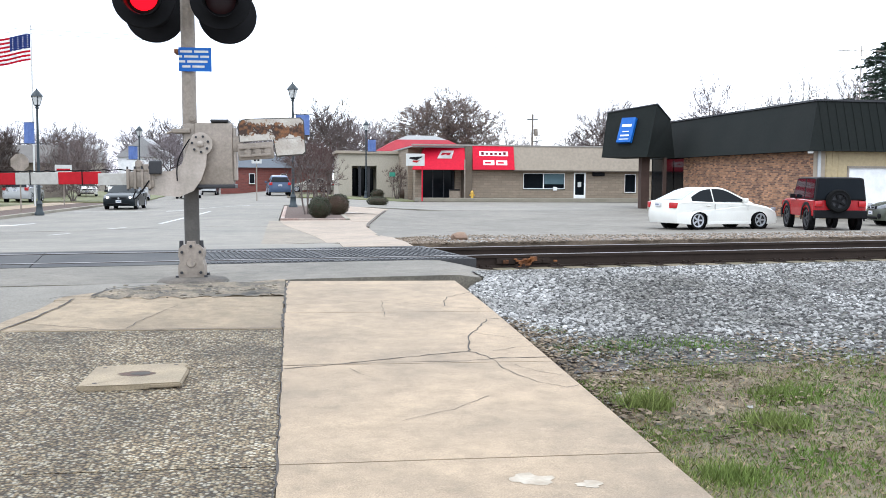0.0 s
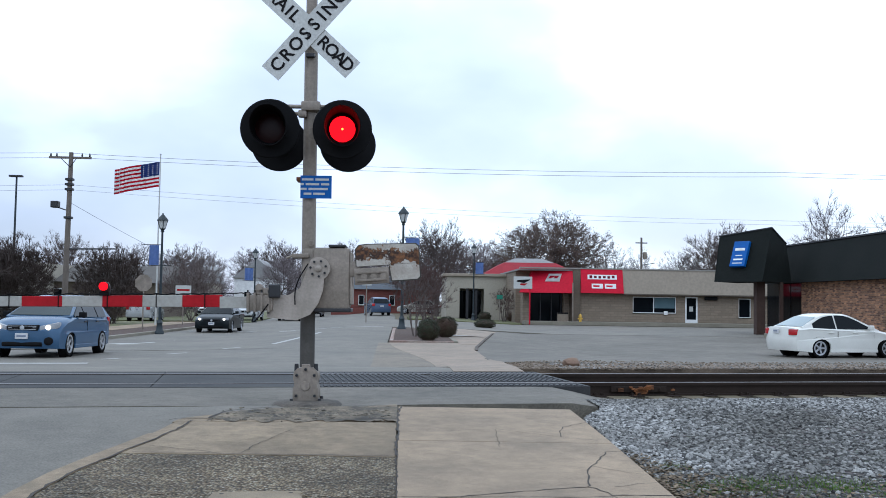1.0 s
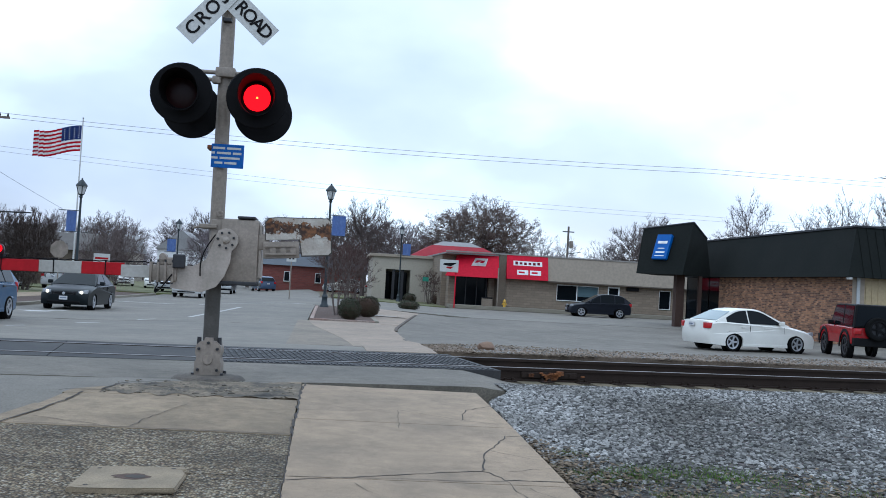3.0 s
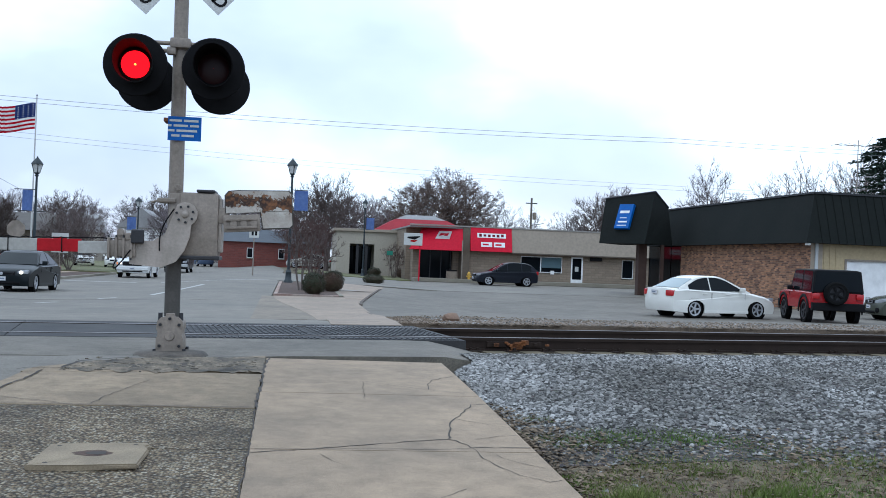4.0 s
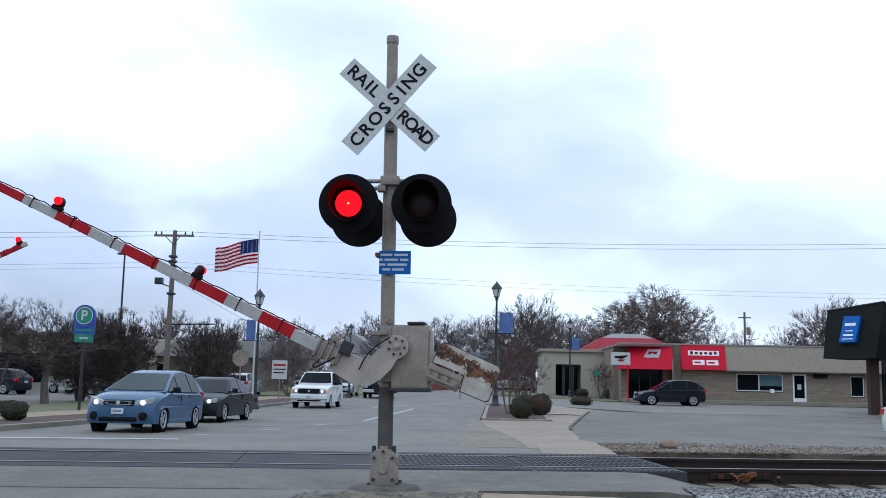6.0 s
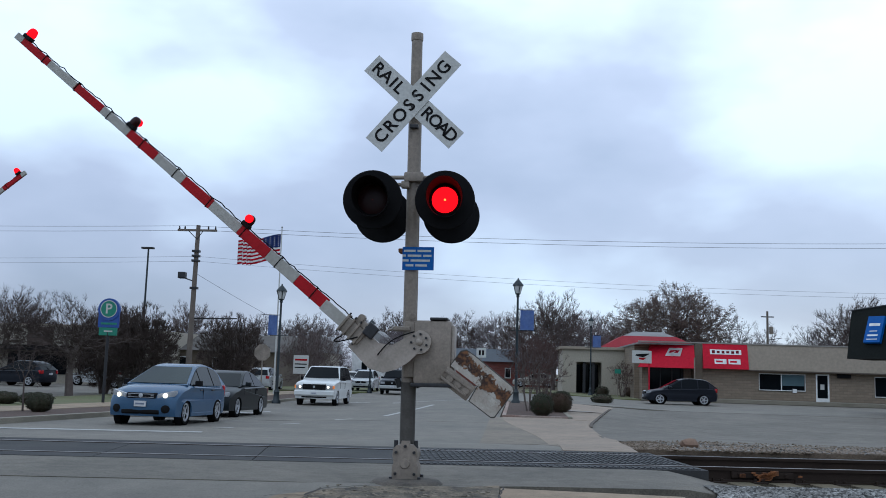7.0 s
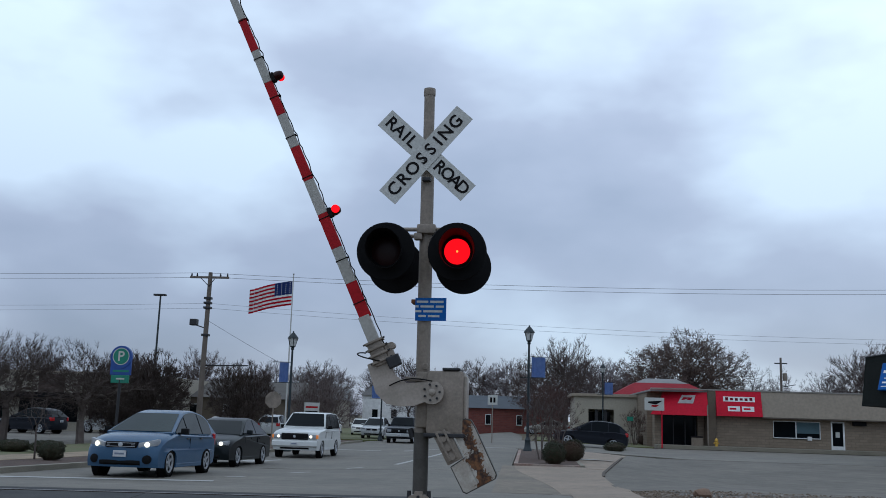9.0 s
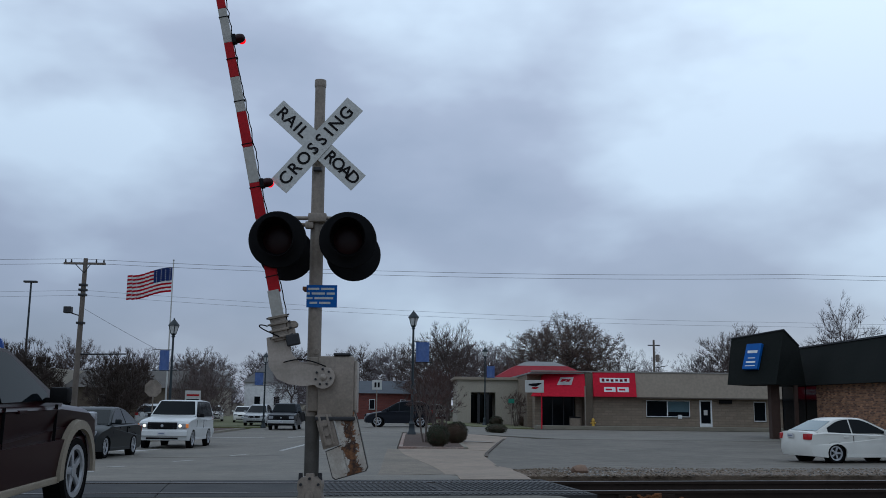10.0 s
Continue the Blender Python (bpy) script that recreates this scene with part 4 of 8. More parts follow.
    for k, words_ in enumerate((((-0.07, 0.05), (0.07, 0.21)), ((-0.085, -0.05), (-0.03, 0.11), (0.13, 0.215)), ((-0.085, -0.02), (0.0, 0.20)), ((-0.05, 0.03), (0.05, 0.17)))):
        for a, b in words_:
            part("text_bar", box(B(), a, b, -0.108, -0.106, 2.313 - k * 0.05, 2.335 - k * 0.05), SIGN_WHITE, sg)
    bm = box(B(), -0.13, 0.03, -0.1, 0.09, 2.31, 2.35, 0.008)
    part("notice_bracket", bm, RUST, g)
    # mechanism housing
    bm = B()
    box(bm, 0.06, 0.44, -0.17, 0.24, 0.97, 1.61, 0.035)
    box(bm, -0.05, 0.12, -0.13, 0.12, 1.03, 1.60, 0.03)
    housing = part("mechanism_housing", bm, POST_PAINT, g, "grey steel gate mechanism housing", 50)
    bm = B()
    box(bm, 0.04, 0.46, -0.19, 0.25, 0.94, 0.98, 0.01)
    part("housing_lid", box(B(), 0.22, 0.40, -0.18, 0.22, 1.612, 1.64, 0.01), DARKMETAL, housing)
    for x in (-0.12, 0.08):
        tube(bm, (x, 0, 1.02), (x + 0.03, 0, 0.93), 0.03, 0.03, 8)
    part("housing_flange", bm, DARKMETAL, housing)
    bm = B()
    lathe(bm, [(0.018, 0), (0.03, 0), (0.034, 0.008), (0.03, 0.016), (0.018, 0.016)], 12, pose(0.04, -0.1, 1.655, 90))
    box(bm, -0.16, 0.02, -0.16, 0.1, 1.50, 1.545, 0.012)
    tube(bm, (-0.16, -0.1, 1.52), (-0.22, -0.1, 1.50), 0.012, 0.012, 8)
    part("lifting_eye", bm, POST_PAINT, housing)
    bm = B()
    box(bm, 0.44, 0.47, -0.13, 0.20, 1.02, 1.56, 0.01)
    part("housing_door", bm, GREY_METAL, housing, "", 50)
    for o in g.children:
        if o.name.split(".")[0] in ("base_casting", "bolt", "anchor_bolt"):
            o.matrix_basis = pose(0, 0, -0.05)
    return g


HUB = (0.11, -0.19, 1.388)   # the shaft, from the foot of the post


def build_arm(m, label):
    """Gate arm with its crank, counterweight and lights; turns about its own origin."""
    a = thing("gate_arm", m, label, "gate arm")
    # crank plate
    bm = B()
    pts = [(0.12 * math.cos(t), 0.12 * math.sin(t)) for t in span(radians(-60), radians(130), 10)]
    pts += [(-0.13, -0.05), (-0.19, -0.20), (-0.30, -0.27), (-0.52, -0.27), (-0.52, -0.50), (-0.22, -0.53), (-0.08, -0.47), (0.0, -0.36), (0.05, -0.22)]
    prism(bm, pts, 0.03, pose(0, -0.05, 0))
    bmesh.ops.bevel(bm, geom=[e for e in bm.edges if e.calc_face_angle(0) > 0.6], offset=0.007, segments=2, affect="EDGES")
    part("crank", bm, GREY_METAL, a, "curved grey crank plate", 40)
    bm = B()
    lathe(bm, [(0.001, -0.012), (0.022, -0.010), (0.034, 0.0), (0.036, 0.02)], 14, pose(0, -0.065, 0, -90))
    for k in range(7):
        t = k * math.tau / 7 + 0.3
        part("hub_bolt", tube(B(), (0.080 * math.cos(t), -0.070, 0.080 * math.sin(t)), (0.080 * math.cos(t), -0.045, 0.080 * math.sin(t)), 0.013, 0.013, 6), DARKMETAL, a)
    prev = None
    lead = B()                # control cable hanging beside the crank
    for j in range(12):
        q = j / 11
        p = Vector((-0.10 - 0.13 * q - 0.05 * math.sin(q * 3.1), -0.075, 0.05 - 0.42 * q))
        if prev:
            tube(lead, prev, p, 0.007, 0.007, 5, False)
        prev = p
    part("lead", lead, PLASTIC, a, "black cable down the crank")
    tube(bm, (0, -0.04, 0), (0, 0.42, 0), 0.04, 0.04, 12)
    part("shaft", bm, GREY_METAL, a, "bolted shaft hub", 40)
    # clamp and sleeve
    part("arm_clamp", box(B(), -0.72, -0.46, -0.075, 0.035, -0.43, -0.27, 0.012), POST_PAINT, a, "bolted clamp of the arm", 50)
    for k in range(4):
        x = -0.50 - 0.07 * k
        st = part("clamp_strap", box(B(), x - 0.012, x + 0.012, -0.095, 0.05, -0.445, -0.245, 0.005), POST_PAINT, a)
        part("clamp_bolt", tube(B(), (x, -0.085, -0.46), (x, -0.085, -0.22), 0.009, 0.009, 6), DARKMETAL, st)
    part("roller", tube(B(), (-0.60, -0.09, -0.19), (-0.60, 0.03, -0.19), 0.035, 0.035, 10), POST_PAINT, a)
    part("roller_bracket", box(B(), -0.64, -0.42, -0.07, 0.0, -0.27, -0.195, 0.015), POST_PAINT, a)
    part("spring_box", box(B(), -0.50, -0.38, -0.11, -0.05, -0.30, -0.16, 0.015), DARKMETAL, a)
    bm = B()
    box(bm, -1.00, -0.70, -0.055, 0.02, -0.405, -0.285, 0.006)
    part("sleeve", bm, ARM_WHITE, a)
    # striped boom, tapering
    def half(d):
        return 0.068 - 0.0055 * d
    x, k = 0.975, 0
    while x < 5.45:
        e = min(x + 0.402, 5.5)
        bm = B()
        for q in (0,):
            a0, a1 = half(x), half(e)
            v = [bm.verts.new(p) for p in ((-x, -0.05, -0.330 - a0), (-x, 0.0, -0.330 - a0), (-x, 0.0, -0.330 + a0), (-x, -0.05, -0.330 + a0),
                                           (-e, -0.05, -0.330 - a1), (-e, 0.0, -0.330 - a1), (-e, 0.0, -0.330 + a1), (-e, -0.05, -0.330 + a1))]
            for f in ((0, 1, 2, 3), (7, 6, 5, 4), (0, 4, 5, 1), (1, 5, 6, 2), (2, 6, 7, 3), (3, 7, 4, 0)):
                bm.faces.new([v[i] for i in f])
        bmesh.ops.bevel(bm, geom=bm.edges[:], offset=0.004, segments=1, affect="EDGES")
        part("boom_stripe", bm, ARM_RED if k % 2 == 0 else ARM_WHITE, a, "red reflective stripe" if k % 2 == 0 else "dull white stripe")
        x, k = e, k + 1
    # cable along the upper edge
    rng = random.Random(2)
    bm = B()
    prev = None
    for j in range(90):
        d = 0.62 + j * 0.054
        p = Vector((-d, -0.03 + rng.uniform(-0.012, 0.012), -0.330 + half(d) + 0.006 + abs(rng.gauss(0, 0.009))))
        if prev:
            tube(bm, prev, p, 0.006, 0.006, 5, False)
        prev = p
    part("cable", bm, PLASTIC, a, "black cable taped along the boom")
    for j in range(9):
        d = 1.15 + j * 0.49
        part("cable_tie", box(B(), -d - 0.005, -d + 0.005, -0.056, 0.006, -0.330 - half(d) - 0.007, -0.330 + half(d) + 0.014, 0.003), PLASTIC, a)
    bm = B()
    prev = None
    for j in range(14):
        t = j / 13
        p = Vector((-0.50 - 0.16 * math.sin(t * 2.2), -0.10, -0.36 - 0.10 * t - 0.13 * math.sin(t * math.pi)))
        if prev:
            tube(bm, prev, p, 0.007, 0.007, 5, False)
        prev = p
    part("loose_cable", bm, PLASTIC, a, "loose hanging black cable")
    # lights on the boom
    for d, key in ((2.16, "R"), (3.82, "L"), (5.38, "")):
        z = -0.330 + half(d)
        bm = box(B(), -d - 0.05, -d + 0.05, -0.07, 0.02, z, z + 0.045, 0.008)
        lt = part("boom_light", bm, PLASTIC, a, "small hooded red light")
        prof = [(0.05, 0.0), (0.052, 0.035), (0.045, 0.07), (0.03, 0.09), (0.001, 0.098)]
        part("dome", lathe(B(), prof, 14, pose(-d, -0.025, z + 0.045)), LENS_OFF if key else LENS_ON, lt, "red glass dome", 40)
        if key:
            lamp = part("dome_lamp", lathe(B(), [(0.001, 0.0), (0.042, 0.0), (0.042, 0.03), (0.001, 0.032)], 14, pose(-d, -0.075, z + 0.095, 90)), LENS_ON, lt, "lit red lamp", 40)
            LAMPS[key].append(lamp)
    # counterweight on its bracket
    bm = B()
    box(bm, 0.36, 0.72, 0.02, 0.10, -0.19, -0.02, 0.01)
    box(bm, 0.0, 0.42, 0.05, 0.09, -0.10, 0.06, 0.01)
    for x in (0.46, 0.56, 0.66):
        tube(bm, (x, 0.0, -0.11), (x, 0.03, -0.11), 0.035, 0.035, 12)
    box(bm, 0.38, 0.69, -0.005, 0.02, -0.08, -0.055, 0.004)
    box(bm, 0.38, 0.69, -0.005, 0.02, -0.16, -0.135, 0.004)
    part("weight_bracket", bm, POST_PAINT, a, "bolted counterweight bracket", 50)
    bm = B()
    prism(bm, [(0.39, 0.0), (0.39, 0.17), (0.43, 0.215), (0.52, 0.22), (1.01, 0.20), (1.04, 0.17), (1.04, 0.0)], 0.12, pose(0, 0.03, 0))
    prism(bm, [(0.73, 0.004), (1.04, 0.004), (1.04, -0.14), (1.01, -0.165), (0.75, -0.165)], 0.12, pose(0, 0.03, 0))
    bmesh.ops.bevel(bm, geom=[e for e in bm.edges if e.calc_face_angle(0) > 0.6], offset=0.008, segments=2, affect="EDGES")
    rim = B()
    for ring in ([(0.39, 0.0), (0.39, 0.17), (0.43, 0.215), (0.52, 0.22), (1.01, 0.20), (1.04, 0.17), (1.04, 0.0)], [(0.73, 0.004), (1.04, 0.004), (1.04, -0.14), (1.01, -0.165), (0.75, -0.165)]):
        mx_, mz_ = sum(p[0] for p in ring) / len(ring), sum(p[1] for p in ring) / len(ring)
        prism(rim, [(x + math.copysign(0.010, x - mx_), z + math.copysign(0.010, z - mz_) * (abs(z) > 0.01)) for x, z in ring], 0.10, pose(0, 0.042, 0))
    part("weight_edge", rim, OLD_STEEL, a, "dark rusted edge of the counterweight")
    part("counterweight", bm, RUSTY_PLATE, a, "grey counterweight eaten by rust", 40)
    for o in a.children:
        if o.name.startswith("weight_") or o.name.startswith("counterweight"):
            o.matrix_basis = pose(0, 0, 0, 0, -3.5, 0)
    return a


def rusty_plate():
    """Chalky grey paint with a broad run of flaking rust."""
    m = mat("rusty_grey_plate", (0.43, 0.40, 0.355, 1), 0.75, dark=(0.25, 0.21, 0.165, 1), scale=7, fine=50, amount=0.6, bump=0.4)
    n, l = m.node_tree.nodes, m.node_tree.links
    b = n["Principled BSDF"]
    old = b.inputs["Base Color"].links[0].from_socket
    co = n.new("ShaderNodeTexCoord")
    sep = n.new("ShaderNodeSeparateXYZ")
    l.new(co.outputs["Object"], sep.inputs[0])
    ns = n.new("ShaderNodeTexNoise")
    ns.inputs["Scale"].default_value, ns.inputs["Detail"].default_value, ns.inputs["Roughness"].default_value = 11.0, 8.0, 0.68
    l.new(co.outputs["Object"], ns.inputs["Vector"])
    band = n.new("ShaderNodeMath")
    band.operation = "MULTIPLY_ADD"      # distance from the middle of the rust run
    band.inputs[1].default_value, band.inputs[2].default_value = 0.10, -0.165
    l.new(sep.outputs["X"], band.inputs[0])
    dz = n.new("ShaderNodeMath")
    dz.operation = "ADD"
    l.new(sep.outputs["Z"], dz.inputs[0])
    l.new(band.outputs[0], dz.inputs[1])
    ab = n.new("ShaderNodeMath")
    ab.operation = "ABSOLUTE"
    l.new(dz.outputs[0], ab.inputs[0])
    near = n.new("ShaderNodeMapRange")
    near.inputs["From Min"].default_value, near.inputs["From Max"].default_value = 0.0, 0.16
    near.inputs["To Min"].default_value, near.inputs["To Max"].default_value = 0.22, -0.16
    near.clamp = False
    l.new(ab.outputs[0], near.inputs["Value"])
    total = n.new("ShaderNodeMath")
    total.operation = "ADD"
    l.new(ns.outputs["Fac"], total.inputs[0])
    l.new(near.outputs["Result"], total.inputs[1])
    edge = n.new("ShaderNodeMapRange")
    edge.inputs["From Min"].default_value, edge.inputs["From Max"].default_value = 0.545, 0.590
    l.new(total.outputs[0], edge.inputs["Value"])
    rr = n.new("ShaderNodeValToRGB")
    rr.color_ramp.elements[0].color, rr.color_ramp.elements[0].position = (0.03, 0.014, 0.008, 1), 0.44
    rr.color_ramp.elements[1].color, rr.color_ramp.elements[1].position = (0.17, 0.072, 0.026, 1), 0.66
    n2 = n.new("ShaderNodeTexNoise")
    n2.inputs["Scale"].default_value, n2.inputs["Detail"].default_value = 22.0, 5.0
    l.new(co.outputs["Object"], n2.inputs["Vector"])
    l.new(n2.outputs["Fac"], rr.inputs["Fac"])
    mx = n.new("ShaderNodeMixRGB")
    l.new(edge.outputs["Result"], mx.inputs["Fac"])
    l.new(old, mx.inputs["Color1"])
    l.new(rr.outputs["Color"], mx.inputs["Color2"])
    l.new(mx.outputs["Color"], b.inputs["Base Color"])
    return m


RUSTY_PLATE = rusty_plate()
POST = (-1.03, 10.23, 0.385)
gate = build_gate(pose(*POST, 0, -0.55, 0), "grey crossing signal post with crossbuck and round red lamps")
arm = build_arm(pose(POST[0] + HUB[0], POST[1] + HUB[1], POST[2] + HUB[2]), "red and white striped railway gate arm with counterweight")
FAR_POST = (-13.3, 16.6, 0.26)
build_gate(pose(*FAR_POST, 0, 0, 180), "grey crossing signal post of the opposite gate")
far_arm = build_arm(pose(FAR_POST[0] - HUB[0], FAR_POST[1] - HUB[1], FAR_POST[2] + HUB[2], 0, 0, 180), "red and white striped arm of the opposite gate")

# ---- vehicles: each faces +x in its own space, its foot at the origin ----
def wheel(parent, x, y, r, width, rim=RIM, spokes=5):
    out = 1 if y > 0 else -1
    w = new("wheel")
    w.parent = parent
    w.matrix_basis = pose(x, y, r)
    m = pose(0, 0, 0, -90 * out)
    h = width / 2
    part("tyre", lathe(B(), [(r * 0.68, -h), (r * 0.9, -h), (r * 0.99, -h * 0.7), (r, 0), (r * 0.99, h * 0.7), (r * 0.9, h), (r * 0.72, h * 0.96), (r * 0.64, h * 0.7)], 28, m), TYRE, w, "black tyre", 40)
    bm = lathe(B(), [(r * 0.72, h * 0.9), (r * 0.68, h * 0.7), (r * 0.56, h * 0.2), (0.001, h * 0.15)], 24, m)
    part("rim_barrel", bm, DARKMETAL, w, "", 40)
    bm = B()
    for k in range(spokes):
        box(bm, 0.03, r * 0.69, -r * 0.09, r * 0.09, h * 0.5, h * 0.78, 0.006, m @ Matrix.Rotation(k * math.tau / spokes, 4, "Z"))
    lathe(bm, [(r * 0.20, h * 0.5), (r * 0.18, h * 0.85), (0.001, h * 0.88)], 16, m)
    lathe(bm, [(r * 0.72, h * 0.72), (r * 0.725, h * 0.98), (r * 0.60, h * 0.95), (r * 0.58, h * 0.7)], 28, m)
    part("rim", bm, rim, w, "silver alloy rim", 40)
    return w


def bowed(bm, L, W, bow):
    """Rounds nose and tail in plan: the corners draw back from the middle."""
    for v in bm.verts:
        k = min(1.0, abs(v.co.x) / (L / 2)) ** 5
        v.co.x -= math.copysign(bow * k * min(1.0, abs(v.co.y) / (W / 2)) ** 2.6, v.co.x)
    return bm


def hull(outline, W, bulge=0.05, ends=0.14, L=4.5, mid=0.6):
    """A body drawn from its side outline, rounded in plan and section."""
    bm = B()
    layers = []
    for u in (-1, -0.985, -0.94, -0.84, -0.6, 0.0, 0.6, 0.84, 0.94, 0.985, 1):
        inset = 0.016 * abs(u) ** 2 + 0.075 * abs(u) ** 10
        ring = []
        for x, z in outline:
            zz = z - inset * min(1.0, max(0.0, (z - 0.4) / 0.3))
            xx = x * (1 - inset / (L / 2))
            k = 1 - ends * min(1.0, abs(x) / (L / 2)) ** 6 - bulge * ((zz - mid) / 0.5) ** 2
            ring.append(bm.verts.new((xx, u * W / 2 * k, zz)))
        layers.append(ring)
    n = len(outline)
    for a, b in zip(layers, layers[1:]):
        for k in range(n):
            j = (k + 1) % n
            bm.faces.new((a[k], a[j], b[j], b[k]))
    for i, j, k in tessellate_polygon([[Vector((x, z, 0)) for x, z in outline]]):
        bm.faces.new((layers[0][i], layers[0][j], layers[0][k]))
        bm.faces.new((layers[-1][k], layers[-1][j], layers[-1][i]))
    return bm


def strips(x0, x1, y0, y1, z0, z1, n=10):
    """A rounded bar across the car, cut into n lengths so that it can be bowed."""
    bm = B()
    prof = [(x0, z0 + 0.03), (x0 + 0.03, z0), (x1 - 0.04, z0), (x1, z0 + 0.04), (x1, z1 - 0.04), (x1 - 0.04, z1), (x0 + 0.03, z1), (x0, z1 - 0.03)]
    rings = [[bm.verts.new((x, y0 + (y1 - y0) * k / n, z)) for x, z in prof] for k in range(n + 1)]
    for a, b in zip(rings, rings[1:]):
        for k in range(8):
            bm.faces.new((a[k], a[(k + 1) % 8], b[(k + 1) % 8], b[k]))
    bm.faces.new(rings[0][::-1])
    bm.faces.new(rings[-1])
    return bm


def arch(cx, r, gc, n=10):
    """Points of a wheel arch, from front to back, over the axle at cx."""
    a0 = math.asin(min(0.99, max(-0.9, (gc - 0.33) / r)))
    return [(cx + r * math.cos(a0 + (math.pi - 2 * a0) * k / n), 0.33 + r * math.sin(a0 + (math.pi - 2 * a0) * k / n)) for k in range(n + 1)]


def car(name, label, category, paint, s, group=""):
    """s: sizes. L length, W width, fa and ra axles, r tyre, gc clearance, top: outline from the tail over the back to the nose,
    cab: the four corners of the cabin, belt width and roof width, win: the side window splits, and the kind of nose."""
    c = thing(name, Matrix(), label, category, group)
    L, W, r = s["L"], s["W"], s["r"]
    gc = s["gc"]
    out = list(s["top"]) + [(L / 2 - 0.06, gc + 0.02)]
    out += [(x, z + (r - 0.33)) for x, z in arch(s["fa"], r + 0.065, gc - (r - 0.33))]
    out += [(x, z + (r - 0.33)) for x, z in arch(s["ra"], r + 0.065, gc - (r - 0.33))]
    out += [(-L / 2 + 0.08, gc + 0.05)]
    bow = s.get("bow", 0.16)
    def nose(bm):
        return bowed(bm, L, W, bow)
    body = part("body", nose(hull(out, W, s.get("bulge", 0.02), s.get("ends", 0.06), L, s.get("mid", 0.62))), paint, c, "", 32)
    (x0, z0), (x1, z1), (x2, z2), (x3, z3) = s["cab"]     # rear foot, rear roof, front roof, front foot
    wb, wr = s["wb"] / 2, s["wr"] / 2
    zb = min(z0, z3)
    def side(z):
        return wb + (wr - wb) * (z - zb) / (z1 - zb)
    bm = B()
    ring = []
    # the roof line, with its corners rounded off
    line = [Vector(p) for p in ((x0, z0), (x1, z1), ((x1 + x2) / 2, max(z1, z2) + s.get("crown", 0.02)), (x2, z2), (x3, z3))]
    prof, soft_ = [tuple(line[0])], s.get("round", 0.30)
    for k in (1, 2, 3):
        p, a, b = line[k], line[k - 1], line[k + 1]
        a, b = p + (a - p).normalized() * min(soft_, (a - p).length * 0.45), p + (b - p).normalized() * min(soft_, (b - p).length * 0.45)
        prof += [tuple(a * (1 - q) ** 2 + p * 2 * q * (1 - q) + b * q * q) for q in (0, 0.25, 0.5, 0.75, 1)]
    prof.append(tuple(line[4]))
    roof_x, roof_z = [p[0] for p in prof], [p[1] for p in prof]
    prof += [(x3 - 0.1, zb - 0.08), (x0 + 0.1, zb - 0.08)]
    for sg in (-1, -0.86, 0.86, 1):
        ring.append([bm.verts.new((x, sg * side(max(z, zb)), z - (0.028 if abs(sg) == 1 and z > zb + 0.2 else 0))) for x, z in prof])
    for a, b in zip(ring, ring[1:]):
        for k in range(len(prof)):
            j = (k + 1) % len(prof)
            bm.faces.new((a[k], a[j], b[j], b[k]))
    bm.faces.new(ring[0][::-1])
    bm.faces.new(ring[-1])
    part("cabin", bm, s.get("roof_paint", paint), c, "", 28)
    # side windows, a little proud of the cabin
    for sg in (-1, 1):
        for a, b in s["win"]:
            bot = zb + 0.04
            def lid(xx):
                """Upper edge of the glass: under the roof line all along."""
                return min(float(np.interp(xx + e, roof_x, roof_z)) for e in (-0.07, 0.0, 0.07)) - 0.055
            xs_ = [xx for xx in np.linspace(a, b, 40) if lid(xx) > bot + 0.03]
            xs_ = [xs_[int(q * (len(xs_) - 1) / 9)] for q in range(10)]
            pts = [(xx, sg * (side(z) + 0.006), z) for xx, z in [(xs_[0], bot), (xs_[-1], bot)] + [(xx, lid(xx)) for xx in xs_[::-1]]]
            bm = B()
            vs = [bm.verts.new(p) for p in pts]
            vs2 = [bm.verts.new((p[0], p[1] - sg * 0.03, p[2])) for p in pts]
            bm.faces.new(vs)
            for k in range(len(vs)):
                bm.faces.new((vs[k], vs[(k + 1) % len(vs)], vs2[(k + 1) % len(vs)], vs2[k]))
            part("side_window", bm, GLASS, c, "dark side window")
    # front and rear glass
    for (xa, za), (xb, zb2), sg, nm in (((x3, z3), (x2, z2), 1, "windscreen"), ((x0, z0), (x1, z1), -1, "rear_window")):
        bm = B()
        d = Vector((zb2 - za, 0, xa - xb)).normalized() * 0.008 * (1 if sg > 0 else 1)
        if sg < 0:
            d = Vector((-(zb2 - za), 0, xb - xa)).normalized() * 0.008
        lo, hi = 0.05, 1 - 0.62 * min(s.get('round', 0.30), 0.45 * math.hypot(xb - xa, zb2 - za)) / math.hypot(xb - xa, zb2 - za)
        pa = (xa + (xb - xa) * lo, za + (zb2 - za) * lo)
        pb = (xa + (xb - xa) * hi, za + (zb2 - za) * hi)
        bulge = 0.03 * sg
        rows = []
        for (px, pz) in (pa, pb):
            w = side(pz) * (0.95 if pz == pa[1] else 0.90)
            rows.append([bm.verts.new(Vector((px + bulge * (1 - q * q) + (0.0 if abs(q) < 1 else 0), q * w, pz)) + d) for q in (-1, -0.5, 0, 0.5, 1)])
        for k in range(4):
            bm.faces.new((rows[0][k], rows[0][k + 1], rows[1][k + 1], rows[1][k]))
        part(nm, bm, s.get("glass_" + nm, GLASS), c, "dark " + nm.replace("_", " "), 60)
    # nose
    xf_, hz = L / 2, s["lamp_z"]
    for sg in (-1, 1):
        y0, y1 = sg * (W / 2 - s.get("lamp_in", 0.42)), sg * (W / 2 - 0.09)
        bm = B()
